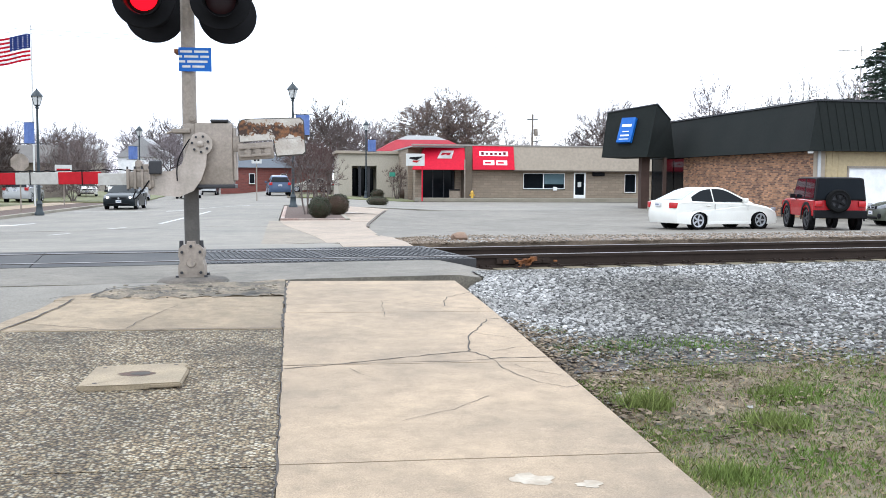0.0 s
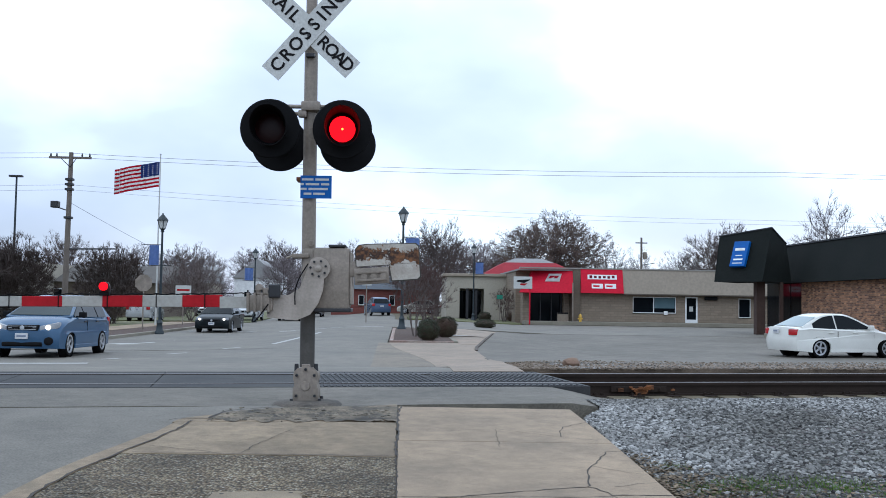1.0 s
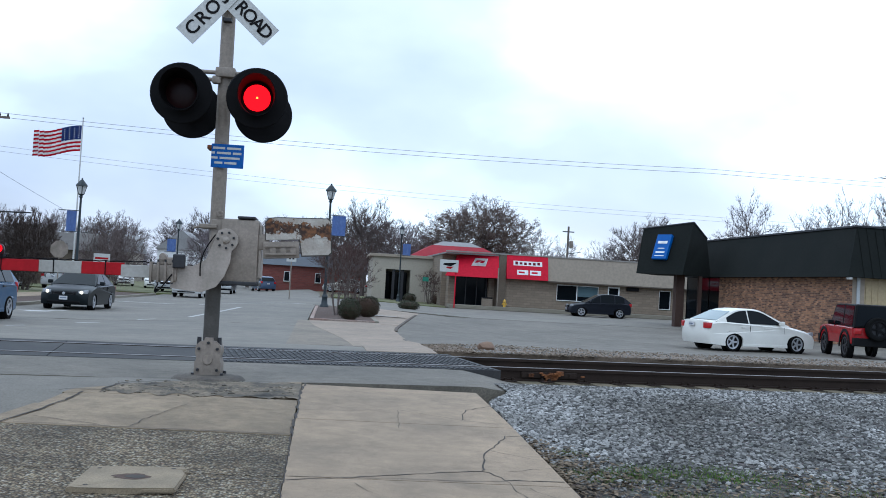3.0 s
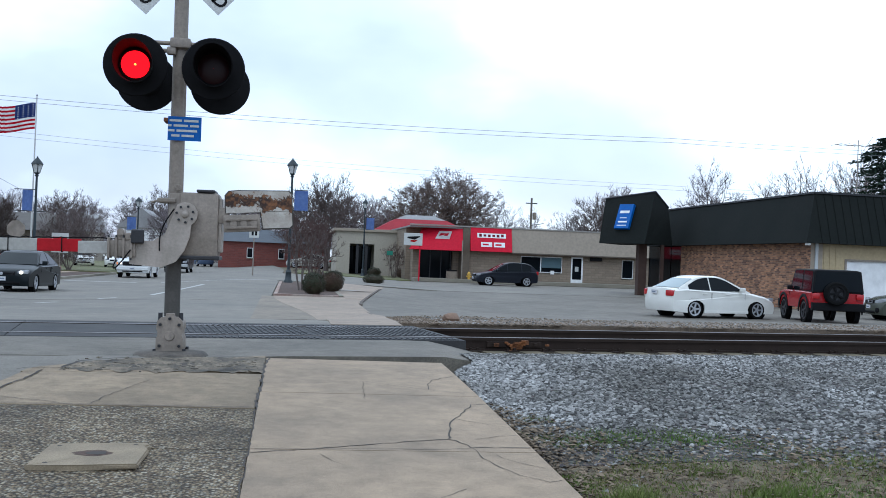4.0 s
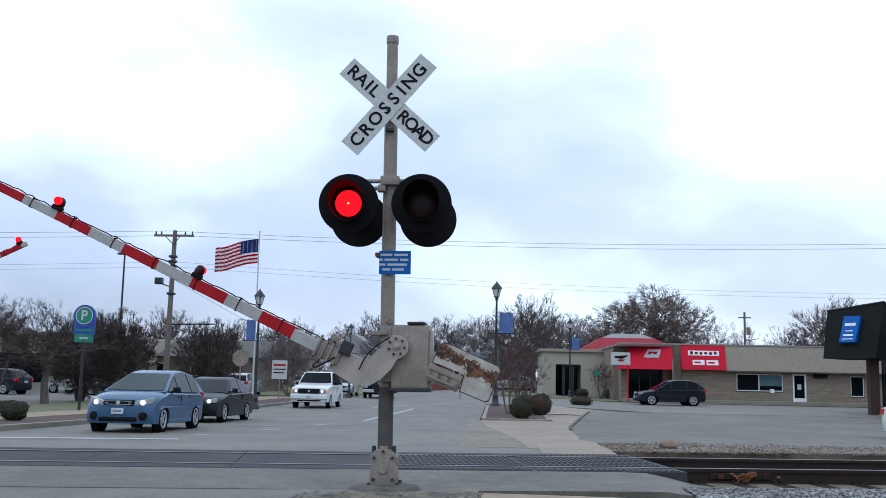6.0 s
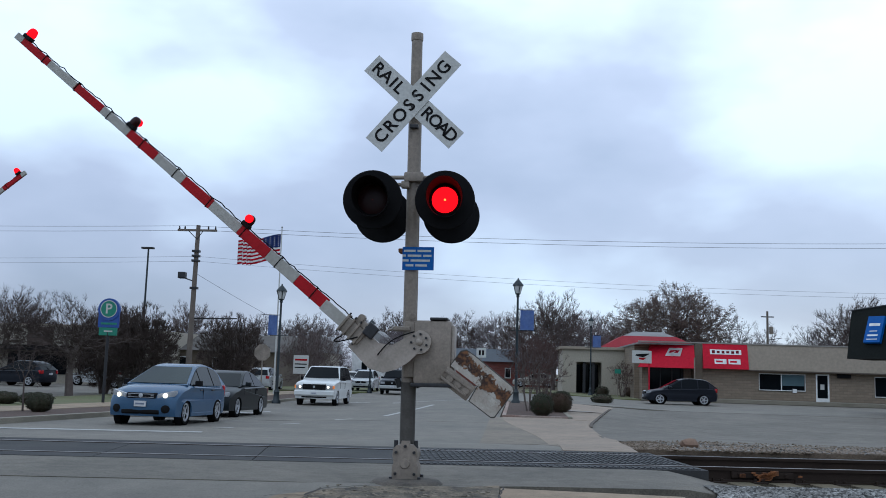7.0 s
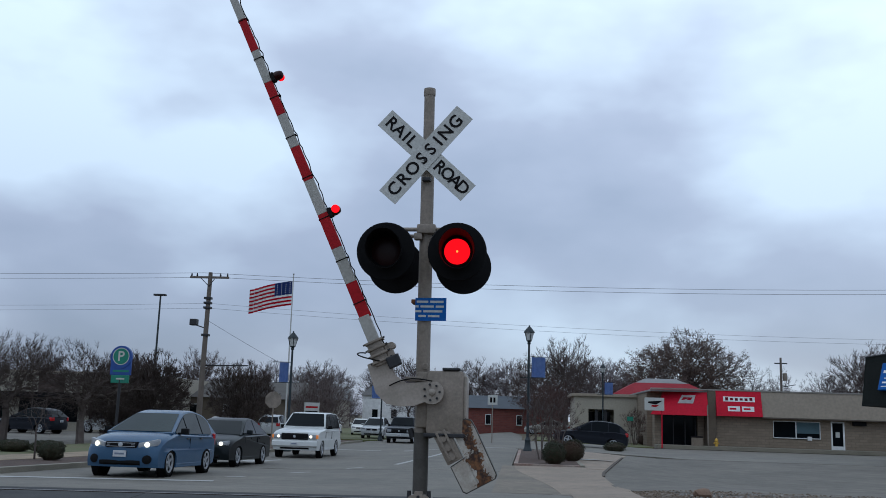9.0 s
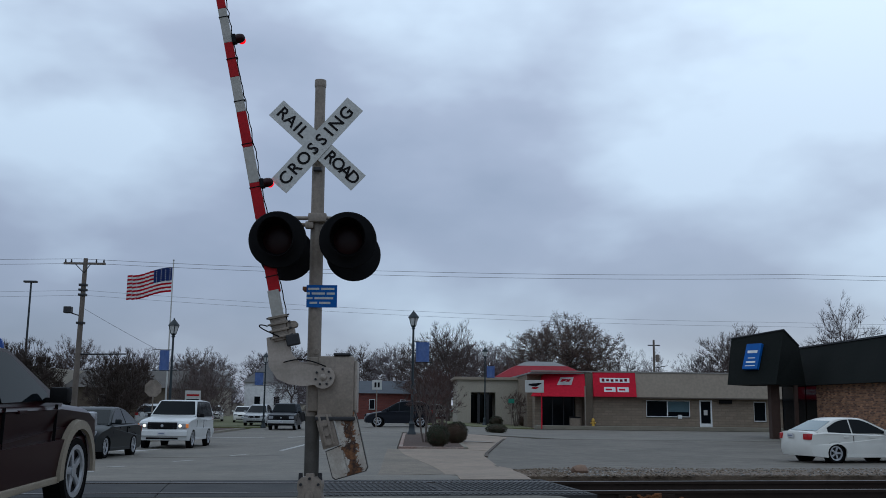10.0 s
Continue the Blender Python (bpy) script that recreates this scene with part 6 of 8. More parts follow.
def build_shop():
    s = thing("shop", Matrix(), "long low tan shop with red awnings and flat roof", "shop building")
    Y = 76.0
    holes = [(18.5, 22.0, 0.72, 2.02), (22.75, 23.75, -0.15, 2.08), (27.1, 28.1, 0.45, 2.0)]
    part("wall", wall_with_holes(B(), 14.2, 46, Y, Y + 0.3, -0.3, 4.0, holes), TAN_BRICK, s, "tan block front wall")
    part("wall", box(B(), 13.6, 14.2, Y - 0.35, Y + 3.0, -0.3, 4.1, 0.01), mat("brown_pier", (0.11, 0.085, 0.06, 1), 0.8, scale=1, fine=10, bump=0.2), s, "dark brown corner pier")
    part("wall", box(B(), 9.4, 45.8, Y + 3.0, Y + 15, -0.3, 4.0), TAN_BRICK, s)
    part("roof", box(B(), 9.3, 46.1, Y - 0.1, Y + 15.1, 4.0, 4.12), ROOF_GREY, s)
    bm = B()
    def slant(bm, xa, xb, lo=0.55, hi=0.2, z0=2.25, z1=4.15):
        v = [bm.verts.new(p) for p in ((xa, Y - lo, z0), (xb, Y - lo, z0), (xb, Y - 0.003, z0), (xa, Y - 0.003, z0), (xa, Y - hi, z1), (xb, Y - hi, z1), (xb, Y - 0.003, z1), (xa, Y - 0.003, z1))]
        for f in ((0, 1, 5, 4), (1, 2, 6, 5), (2, 3, 7, 6), (3, 0, 4, 7), (4, 5, 6, 7), (3, 2, 1, 0)):
            bm.faces.new([v[i] for i in f])
        return bm
    part("fascia", slant(bm, 17.6, 46), FASCIA, s, "plain tan fascia board")
    part("gutter", box(B(), 17.6, 46, Y - 0.58, Y - 0.10, 2.16, 2.24), mat("brown_gutter", (0.10, 0.08, 0.06, 1), 0.6, scale=2, bump=0.05), s)
    part("coping", box(B(), 9.35, 46, Y - 0.26, Y + 0.2, 4.153, 4.25), mat("coping_metal", (0.28, 0.26, 0.23, 1), 0.5, 0.3, scale=2, bump=0.03), s)
    aw = part("awning", slant(B(), 14.21, 17.59, 0.75, 0.22), RED_PANEL, s, "bright red fascia panel with white signs")
    def on_slant(xa, xb, za, zb, material, name, out=0.012):
        bm = B()
        def yy(z):
            return Y - 0.75 + (z - 2.25) / 1.9 * 0.53 - out
        v = [bm.verts.new(p) for p in ((xa, yy(za), za), (xb, yy(za), za), (xb, yy(zb), zb), (xa, yy(zb), zb))]
        v2 = [bm.verts.new(p.co + Vector((0, out * 0.9, 0))) for p in v]
        bm.faces.new(v)
        for k in range(4):
            bm.faces.new((v[k], v[(k + 1) % 4], v2[(k + 1) % 4], v2[k]))
        return part(name, bm, material, aw)
    on_slant(14.75, 17.1, 3.35, 3.72, WHITE_TRIM, "sign_panel")
    for k in range(6):
        x = 14.9 + k * 0.36
        on_slant(x, x + 0.22, 3.42 + 0.03 * (k % 2), 3.62 + 0.05 * (k in (0, 5)), SIGN_MAROON, "sign_bar", 0.016)
    for a in (15.05, 16.1):
        on_slant(a, a + 0.9, 2.62, 3.0, WHITE_TRIM, "sign_panel")
        on_slant(a + 0.12, a + 0.62, 2.74, 2.88, RED_PANEL, "sign_mark", 0.016)
    # corner awning that leans out over the entrance
    bm = B()
    lo = [(9.3, Y - 0.2), (13.58, Y - 0.75), (13.58, Y + 2.9), (10.1, Y + 2.9)]
    hi = [(10.6, Y + 1.0), (13.58, Y - 0.15), (13.58, Y + 2.9), (10.6, Y + 2.9)]
    def skin(fx, fz):
        p, q = Vector((*lo[0], 2.22)).lerp(Vector((*lo[1], 2.22)), fx), Vector((*hi[0], 4.0)).lerp(Vector((*hi[1], 4.0)), fx)
        return p.lerp(q, fz)
    grid = [[bm.verts.new(skin(i / 8, j / 8)) for i in range(9)] for j in range(9)]
    for j in range(8):
        for i in range(8):
            bm.faces.new((grid[j][i], grid[j][i + 1], grid[j + 1][i + 1], grid[j + 1][i]))
    back = [bm.verts.new(p) for p in ((*lo[2], 2.22), (*lo[3], 2.22), (*hi[3], 4.0), (*hi[2], 4.0))]
    bm.faces.new([grid[j][0] for j in range(9)] + [back[2], back[1]])
    bm.faces.new([grid[j][8] for j in range(9)] + [back[3], back[0]])
    bm.faces.new(grid[8] + [back[3], back[2]])
    bm.faces.new(grid[0] + [back[0], back[1]])
    aw2 = part("awning", bm, RED_PANEL, s, "red corner awning over the entrance")
    bm = B()
    def on_corner(bm, fx, fz, out):
        p0, p1, p2, p3 = (Vector((*lo[0], 2.22)), Vector((*lo[1], 2.22)), Vector((*hi[1], 4.0)), Vector((*hi[0], 4.0)))
        p = (p0 + (p1 - p0) * fx) * (1 - fz) + (p3 + (p2 - p3) * fx) * fz
        return p + Vector((-0.1, -0.95, 0.3)).normalized() * out
    for (fa, fb, za, zb, out, material, name) in ((0.40, 0.74, 0.5, 0.86, 0.05, WHITE_TRIM, "sign_panel"), (0.45, 0.68, 0.64, 0.76, 0.07, RED_PANEL, "sign_mark")):
        bm = B()
        v = [bm.verts.new(on_corner(bm, f, z, out)) for f, z in ((fa, za), (fb - 0.03, za), (fb, zb), (fa + 0.03, zb))]
        bm.faces.new(v)
        bmesh.ops.solidify(bm, geom=bm.faces[:], thickness=0.012)
        part(name, bm, material, aw2)
    # glazed entrance under the awning
    for k, x in enumerate((10.4, 11.3, 12.2, 13.0)):
        part("entrance_frame", box(B(), x - 0.04, x + 0.04, Y + 1.7, Y + 1.8, -0.2, 2.2), DARKMETAL, s)
    part("entrance_glass", box(B(), 10.4, 13.5, Y + 1.74, Y + 1.77, -0.2, 2.2), GLASS, s, "dark entrance glass")
    part("pier", box(B(), 13.1, 13.58, Y + 1.2, Y + 2.9, -0.3, 2.2), TAN_BRICK, s)
    part("pier", box(B(), 9.8, 10.35, Y + 1.3, Y + 2.9, -0.3, 2.2), TAN_BRICK, s)
    window(s, 18.5, 22.0, Y + 0.1, 0.72, 2.02, GLASS, WHITE_TRIM, (20.2,))
    part("blind", box(B(), 20.26, 21.92, Y + 0.085, Y + 0.088, 1.12, 1.94), GLASS_LT, s, "pale blind behind the pane")
    d = new("door")
    d.parent = s
    part("frame", box(B(), 22.75, 22.86, Y + 0.0, Y + 0.12, -0.15, 2.08), WHITE_TRIM, d)
    part("frame", box(B(), 23.64, 23.75, Y + 0.0, Y + 0.12, -0.15, 2.08), WHITE_TRIM, d)
    part("frame", box(B(), 22.86, 23.64, Y + 0.0, Y + 0.12, 1.97, 2.08), WHITE_TRIM, d)
    part("leaf", box(B(), 22.86, 23.64, Y + 0.06, Y + 0.10, -0.15, 0.25), WHITE_TRIM, d)
    part("pane", box(B(), 22.86, 23.64, Y + 0.07, Y + 0.09, 0.25, 1.97), GLASS, d)
    part("sticker", box(B(), 23.1, 23.4, Y + 0.06, Y + 0.066, 0.9, 1.3), SIGN_WHITE, d)
    window(s, 27.1, 28.1, Y + 0.1, 0.45, 2.0, GLASS, WHITE_TRIM, (), True)
    part("wall_box", box(B(), 24.3, 25.3, Y - 0.25, Y - 0.005, 1.82, 2.1, 0.03), PLASTIC, s)
    part("wall_box", box(B(), 21.0, 21.3, Y - 0.12, Y - 0.005, 0.6, 0.9, 0.02), WHITE_TRIM, s)
    part("step", box(B(), 9.6, 30, Y - 1.8, Y - 0.006, -0.3, -0.02, 0.02), KERB, s, "concrete walk along the shop")
    # hydrant-yellow post, bin and sign
    h = thing("fire_hydrant", pose(14.0, 74.6, -0.27), "yellow fire hydrant in front of the shop", "hydrant")
    YEL = mat("hydrant_yellow", (0.55, 0.33, 0.04, 1), 0.5, scale=5, bump=0.05)
    part("barrel", lathe(B(), [(0.16, 0), (0.16, 0.06), (0.11, 0.08), (0.11, 0.6), (0.14, 0.62), (0.14, 0.66), (0.10, 0.78), (0.03, 0.86), (0.001, 0.88)], 14), YEL, h, "", 40)
    bm = tube(B(), (-0.2, 0, 0.48), (0.2, 0, 0.48), 0.06, 0.06, 10)
    part("outlet", bm, YEL, h, "", 40)
    bn = thing("litter_bin", pose(12.6, 74.7, -0.27), "brown litter bin by the shop entrance", "bin")
    part("body", box(B(), -0.38, 0.38, -0.3, 0.3, 0, 0.85, 0.04), mat("bin_brown", (0.20, 0.16, 0.12, 1), 0.8, scale=6, bump=0.3), bn)
    part("lid", box(B(), -0.41, 0.41, -0.33, 0.33, 0.853, 0.95, 0.03), PLASTIC, bn)
    sg = thing("pole_sign", pose(9.4, 74.2, -0.27), "white sign with a red winged mark on two red poles", "sign")
    part("board", box(B(), -0.72, 0.72, -0.12, 0.12, 2.75, 3.7, 0.03), SIGN_WHITE, sg)
    bm = prism(B(), [(-0.5, 3.3), (0.1, 3.2), (0.5, 3.42), (0.55, 3.5), (-0.45, 3.42)], 0.01, pose(0, -0.131, 0))
    part("mark", bm, LETTER, sg)
    bm = prism(B(), [(-0.25, 3.05), (0.1, 3.0), (0.35, 3.18), (-0.2, 3.17)], 0.01, pose(0, -0.131, 0))
    part("mark", bm, ARM_RED, sg)
    for x in (0.55,):
        part("pole", tube(B(), (x, 0, 0), (x, 0, 2.75), 0.05, 0.05, 8), RED_PANEL, sg)
    part("pole", tube(B(), (4.0, 0.4, 0), (4.0, 0.4, 3.3), 0.05, 0.05, 8), POST_PAINT, sg)


build_shop()


def build_office():
    s = thing("office_building", Matrix(), "beige rendered low building with a recessed portico", "building")
    Y = 86.0
    part("wall", wall_with_holes(B(), 4.0, 14.0, Y, Y + 0.3, -0.2, 3.7, [(5.2, 7.4, -0.2, 2.6), (9.9, 10.5, 0.8, 2.2)]), BEIGE, s, "beige rendered front wall")
    part("wall", box(B(), 4.0, 4.3, Y + 0.3, Y + 10, -0.2, 3.7), BEIGE, s)
    part("wall", box(B(), 4.6, 8.0, Y + 2.5, Y + 2.7, -0.2, 3.6), BEIGE, s)
    part("roof", box(B(), 3.7, 14.2, Y - 0.25, Y + 10.2, 3.7, 3.95, 0.02), FASCIA, s, "flat roof with tan edge")
    for x in (5.9, 6.7):
        part("column", box(B(), x - 0.12, x + 0.12, Y + 0.2, Y + 0.5, -0.2, 2.6), DARKMETAL, s)
    part("entrance_glass", box(B(), 5.3, 7.3, Y + 2.4, Y + 2.45, -0.1, 2.4), GLASS, s)
    window(s, 9.9, 10.5, Y + 0.1, 0.8, 2.2)
    t = thing("hip_roof_building", Matrix(), "low building with red hipped roof and grey cap behind the shops", "building")
    part("wall", box(B(), 9.0, 18.0, 98.5, 107.5, -0.2, 4.3), BEIGE, t)
    bm = B()
    a = [bm.verts.new(p) for p in ((8.4, 98, 4.3), (18.6, 98, 4.3), (18.6, 108, 4.3), (8.4, 108, 4.3))]
    b = [bm.verts.new(p) for p in ((10.8, 100.4, 5.6), (16.2, 100.4, 5.6), (16.2, 105.6, 5.6), (10.8, 105.6, 5.6))]
    for k in range(4):
        bm.faces.new((a[k], a[(k + 1) % 4], b[(k + 1) % 4], b[k]))
    bm.faces.new(b)
    part("roof", bm, ROOF_RED, t, "red hipped roof")
    bm = B()
    a = [bm.verts.new(p) for p in ((10.9, 100.5, 5.61), (16.1, 100.5, 5.61), (16.1, 105.5, 5.61), (10.9, 105.5, 5.61))]
    b = [bm.verts.new(p) for p in ((12.0, 101.6, 6.1), (15.0, 101.6, 6.1), (15.0, 104.4, 6.1), (12.0, 104.4, 6.1))]
    for k in range(4):
        bm.faces.new((a[k], a[(k + 1) % 4], b[(k + 1) % 4], b[k]))
    bm.faces.new(b)
    part("roof_cap", bm, ROOF_GREY, t, "grey upper roof")


build_office()


def build_black_roof():
    s = thing("brick_building", Matrix(), "brick building with black metal mansard roof and blue sign", "building")
    X, Y0, Y1 = 23.9, 41.4, 58.0
    part("wall", box(B(), X, X + 0.3, Y0, 56.4, -0.3, 3.0), RED_BRICK, s, "mottled red brick wall")
    part("wall", box(B(), X + 0.1, X + 0.2, 56.4, 62, -0.3, 3.0), GLASS, s, "dark shop window")
    for y in (56.47, 58.2, 60.0, 61.9):
        part("window_frame", box(B(), X + 0.1, X + 0.25, y - 0.06, y + 0.06, -0.3, 2.9), DARKMETAL, s)
    # side wall of tan siding with white door
    part("wall", wall_with_holes(B(), X + 0.3, 50, Y0, Y0 + 0.3, -0.3, 3.0, [(25.6, 28.4, -0.3, 2.2)]), SIDING, s, "tan ribbed metal siding")
    bm = B()
    for k in range(70):
        x = X + 0.35 + k * 0.3
        if not 25.4 < x < 28.6:
            box(bm, x - 0.02, x + 0.02, Y0 - 0.025, Y0 - 0.001, -0.3, 2.95)
    tagged(part("siding_rib", bm, SIDING, s), kind="stuff")
    part("corner_trim", box(B(), X - 0.02, X + 0.55, Y0 - 0.05, Y0 - 0.004, -0.3, 2.95), FASCIA, s)
    part("downpipe", box(B(), X + 0.15, X + 0.3, Y0 - 0.13, Y0 - 0.055, -0.3, 2.95, 0.02), SILVER_PAINT, s)
    d = part("large_door", box(B(), 25.7, 28.3, Y0 + 0.08, Y0 + 0.15, -0.3, 2.12), WHITE_TRIM, s, "white sheet-metal door")
    for a, b, c, e in ((25.6, 25.7, -0.3, 2.2), (28.3, 28.4, -0.3, 2.2), (25.7, 28.3, 2.12, 2.2)):
        part("door_frame", box(B(), a, b, Y0 - 0.03, Y0 + 0.2, c, e), POST_PAINT, s)
    part("wall", box(B(), 49.7, 50, Y0 + 0.3, 62, -0.3, 3.0), SIDING, s)
    part("roof_deck", box(B(), X + 0.4, 50, Y0 + 0.4, 62, 3.0, 3.1), ROOF_GREY, s)
    # mansard: slopes back as it rises
    E, T, ZE, ZT = 0.55, 0.75, 2.87, 5.2
    x_e, y_e = X - E, Y0 - E
    bm = B()
    v = [bm.verts.new(p) for p in ((x_e, y_e, ZE), (x_e, 61.0, ZE), (x_e + T, 61.0, ZT), (x_e + T, y_e + T, ZT), (x_e + T + 0.2, 61.0, ZT), (x_e + T + 0.2, y_e + T + 0.2, ZT),
                                   (X + 0.35, 61.0, ZE), (X + 0.35, Y0 + 0.35, ZE))]
    for f in ((0, 1, 2, 3), (3, 2, 4, 5), (1, 0, 7, 6)):
        bm.faces.new([v[i] for i in f])
    part("mansard_slope", bm, MANSARD, s, "black metal mansard facing the street")
    bm = B()
    v = [bm.verts.new(p) for p in ((x_e, y_e, ZE), (50.5, y_e, ZE), (50.5, y_e + T, ZT), (x_e + T, y_e + T, ZT), (50.5, y_e + T + 0.2, ZT), (x_e + T + 0.2, y_e + T + 0.2, ZT), (50.5, Y0 + 0.35, ZE), (X + 0.35, Y0 + 0.35, ZE))]
    for f in ((0, 1, 2, 3), (3, 2, 4, 5), (1, 0, 7, 6)):
        bm.faces.new([v[i] for i in f])
    part("mansard_slope", bm, MANSARD, s, "black metal mansard with standing ribs")
    rib = B()
    q = [rib.verts.new(p) for p in ((-0.02, -0.035, 0), (0.02, -0.035, 0), (0.02, T - 0.035, ZT - ZE), (-0.02, T - 0.035, ZT - ZE), (-0.02, 0.01, 0), (0.02, 0.01, 0), (0.02, T + 0.01, ZT - ZE), (-0.02, T + 0.01, ZT - ZE))]
    for f in ((0, 1, 2, 3), (0, 3, 7, 4), (1, 5, 6, 2), (0, 4, 5, 1), (3, 2, 6, 7)):
        rib.faces.new([q[i] for i in f])
    rib_me = finish(rib, "roof_rib", MANSARD)
    for k in range(60):
        o = part("roof_rib", rib_me, None, s)
        o.matrix_basis = pose(x_e + 0.8 + k * 0.42, y_e, ZE)
    part("roof_edge", box(B(), x_e + T - 0.05, 50.5, y_e + T - 0.06, y_e + T + 0.2, ZT + 0.003, ZT + 0.09), DARKMETAL, s)
    part("roof_edge", box(B(), x_e + T - 0.06, x_e + T + 0.2, y_e + T + 0.203, 61.0, ZT + 0.003, ZT + 0.09), DARKMETAL, s)
    part("eave_light", box(B(), X - 0.5, X - 0.3, Y0 - 0.5, Y0 - 0.3, ZE - 0.12, ZE - 0.004, 0.03), SIGN_WHITE, s)
    # canopy with the sign, stepping out to the drive
    zt = 5.95
    lo = [(19.0, 57.6), (20.95, 54.9), (23.3, 56.4), (21.4, 60.4)]
    hi = [(19.65, 58.2), (21.85, 55.75), (23.1, 56.7), (21.4, 59.7)]
    bm = B()
    ups = [-0.25, 0.12, -0.75, -0.8]
    p0, p1, p2 = Vector((*lo[0], ZE)), Vector((*lo[1], ZE)), Vector((*hi[1], zt + ups[1]))
    face_n = (p1 - p0).cross(p2 - p0).normalized()          # the sign face is one flat plane
    hz0 = zt + ups[0] - p0.z
    hi[0] = (hi[0][0], p0.y - (face_n.x * (hi[0][0] - p0.x) + face_n.z * hz0) / face_n.y)
    a = [bm.verts.new((x, y, ZE)) for x, y in lo]
    b = [bm.verts.new((x, y, zt + dz)) for (x, y), dz in zip(hi, ups)]
    for k in range(4):
        bm.faces.new((a[k], a[(k + 1) % 4], b[(k + 1) % 4], b[k]))
    bm.faces.new(a[::-1])
    bm.faces.new(b)
    part("canopy", bm, MANSARD, s, "black metal entrance canopy")
    bm = B()
    for k in range(4):
        p, r = Vector((*hi[k], zt + 0.02 + ups[k])), Vector((*hi[(k + 1) % 4], zt + 0.02 + ups[(k + 1) % 4]))
        tube(bm, p, r, 0.06, 0.06, 6)
    part("canopy_edge", bm, DARKMETAL, s)
    side_v = (p1 - p0).normalized()
    out_n = face_n if face_n.y < 0 else -face_n
    mid_v = (p0 + p1 + p2 + Vector((*hi[0], zt + ups[0]))) / 4 + out_n * 0.02 + Vector((0, 0, 0.1))
    sm = Matrix.Translation(mid_v) @ Matrix((side_v, -out_n, side_v.cross(-out_n))).transposed().to_4x4()
    sgn = part("sign_box", box(B(), -0.52, 0.52, -0.22, 0.0, -0.82, 0.82, 0.03, sm), SIGN_BLUE, s, "lit blue box sign with white bars")
    for z, w, h in ((0.28, 0.34, 0.17), (-0.12, 0.24, 0.05), (-0.38, 0.32, 0.10), (-0.62, 0.34, 0.05)):
        part("sign_bar", box(B(), -w, w, -0.232, -0.224, z - h / 2, z + h / 2, 0, sm), WHITE_TRIM, sgn)
    for x, y, q in ((21.3, 56.3, 0.26), (22.5, 56.0, 0.10)):
        part("pillar", box(B(), x - q, x + q, y - q, y + q, -0.3, ZE, 0.01), mat("dark_brown_brick", (0.05, 0.028, 0.02, 1), 0.9, scale=3, fine=20, bump=0.4), s, "square brown brick pillar")
    part("planter_kerb", box(B(), 19.4, 23.8, 50.4, 50.7, -0.3, -0.02, 0.03), KERB, s)
    # aerial
    a = thing("roof_aerial", pose(29.0, 46.0, 3.1), "thin metal television aerial on the roof", "aerial")
    part("mast", tube(B(), (0, 0, 0), (0, 0, 5.4), 0.03, 0.025, 6), POST_PAINT, a)
    part("boom", tube(B(), (-1.3, 0, 5.1), (1.3, 0.2, 5.15), 0.02, 0.02, 6), POST_PAINT, a)
    for k in range(7):
        x = -1.2 + k * 0.4
        part("rod", tube(B(), (x, -0.6 + 0.05 * k, 5.12), (x + 0.1, 0.7 - 0.05 * k, 5.14), 0.012, 0.012, 5), POST_PAINT, a)
    part("rod", tube(B(), (0.2, 0, 4.7), (0.8, 0, 5.6), 0.012, 0.012, 5), POST_PAINT, a)


build_black_roof()


def house(name, label, x0, x1, y0, y1, ze, zr, wall, roof, along="x", windows=()):
    s = thing(name, Matrix(), label, "building")
    part("wall", box(B(), x0, x1, y0, y1, -0.7, ze), wall, s)
    bm = B()
    o = 0.4
    if along == "x":
        ym = (y0 + y1) / 2
        v = [(x0 - o, y0 - o, ze), (x1 + o, y0 - o, ze), (x1 + o, y1 + o, ze), (x0 - o, y1 + o, ze), (x0 - o, ym, zr), (x1 + o, ym, zr)]
        fs = ((0, 1, 5, 4), (2, 3, 4, 5), (1, 2, 5), (3, 0, 4), (3, 2, 1, 0))
    else:
        xm = (x0 + x1) / 2
        v = [(x0 - o, y0 - o, ze), (x1 + o, y0 - o, ze), (x1 + o, y1 + o, ze), (x0 - o, y1 + o, ze), (xm, y0 - o, zr), (xm, y1 + o, zr)]
        fs = ((0, 1, 4), (1, 2, 5, 4), (2, 3, 5), (3, 0, 4, 5), (3, 2, 1, 0))
    vs = [bm.verts.new(p) for p in v]
    for f in fs:
        bm.faces.new([vs[i] for i in f])
    part("roof", bm, roof, s)
    for a, b, c, d in windows:
        window(s, a, b, y0 - 0.03, c, d)
    return s


house("brick_house", "low red brick building with dark slate roof", -8.5, 4.0, 116, 126, 2.7, 4.3, DULL_BRICK, SLATE, "x", ((-5.2, -4.5, 0.8, 2.0), (-1.5, -0.8, 0.8, 2.0)))
house("white_house", "white gabled house far along the street", -26, -19, 150, 160, 4.5, 7.5, WHITE_TRIM, ROOF_GREY, "y", ((-24.5, -23.5, 1, 2.4), (-21.5, -20.5, 1, 2.4)))
house("pale_house", "pale house with grey roof far along the street", -36, -28, 140, 150, 3.5, 6.0, BEIGE, ROOF_GREY, "x", ((-34, -33, 1, 2.3),))
house("low_office", "low brown building with wide grey roof beyond the car park", -34, -21, 84, 94, 2.6, 4.2, mat("brown_wall", (0.12, 0.095, 0.07, 1), 0.9, scale=1, fine=8, bump=0.2), mat("brown_roof", (0.10, 0.09, 0.08, 1), 0.9, scale=1, fine=8, bump=0.2), "x", ((-31, -29, 0.7, 2.0), (-27, -25, 0.7, 2.0)))


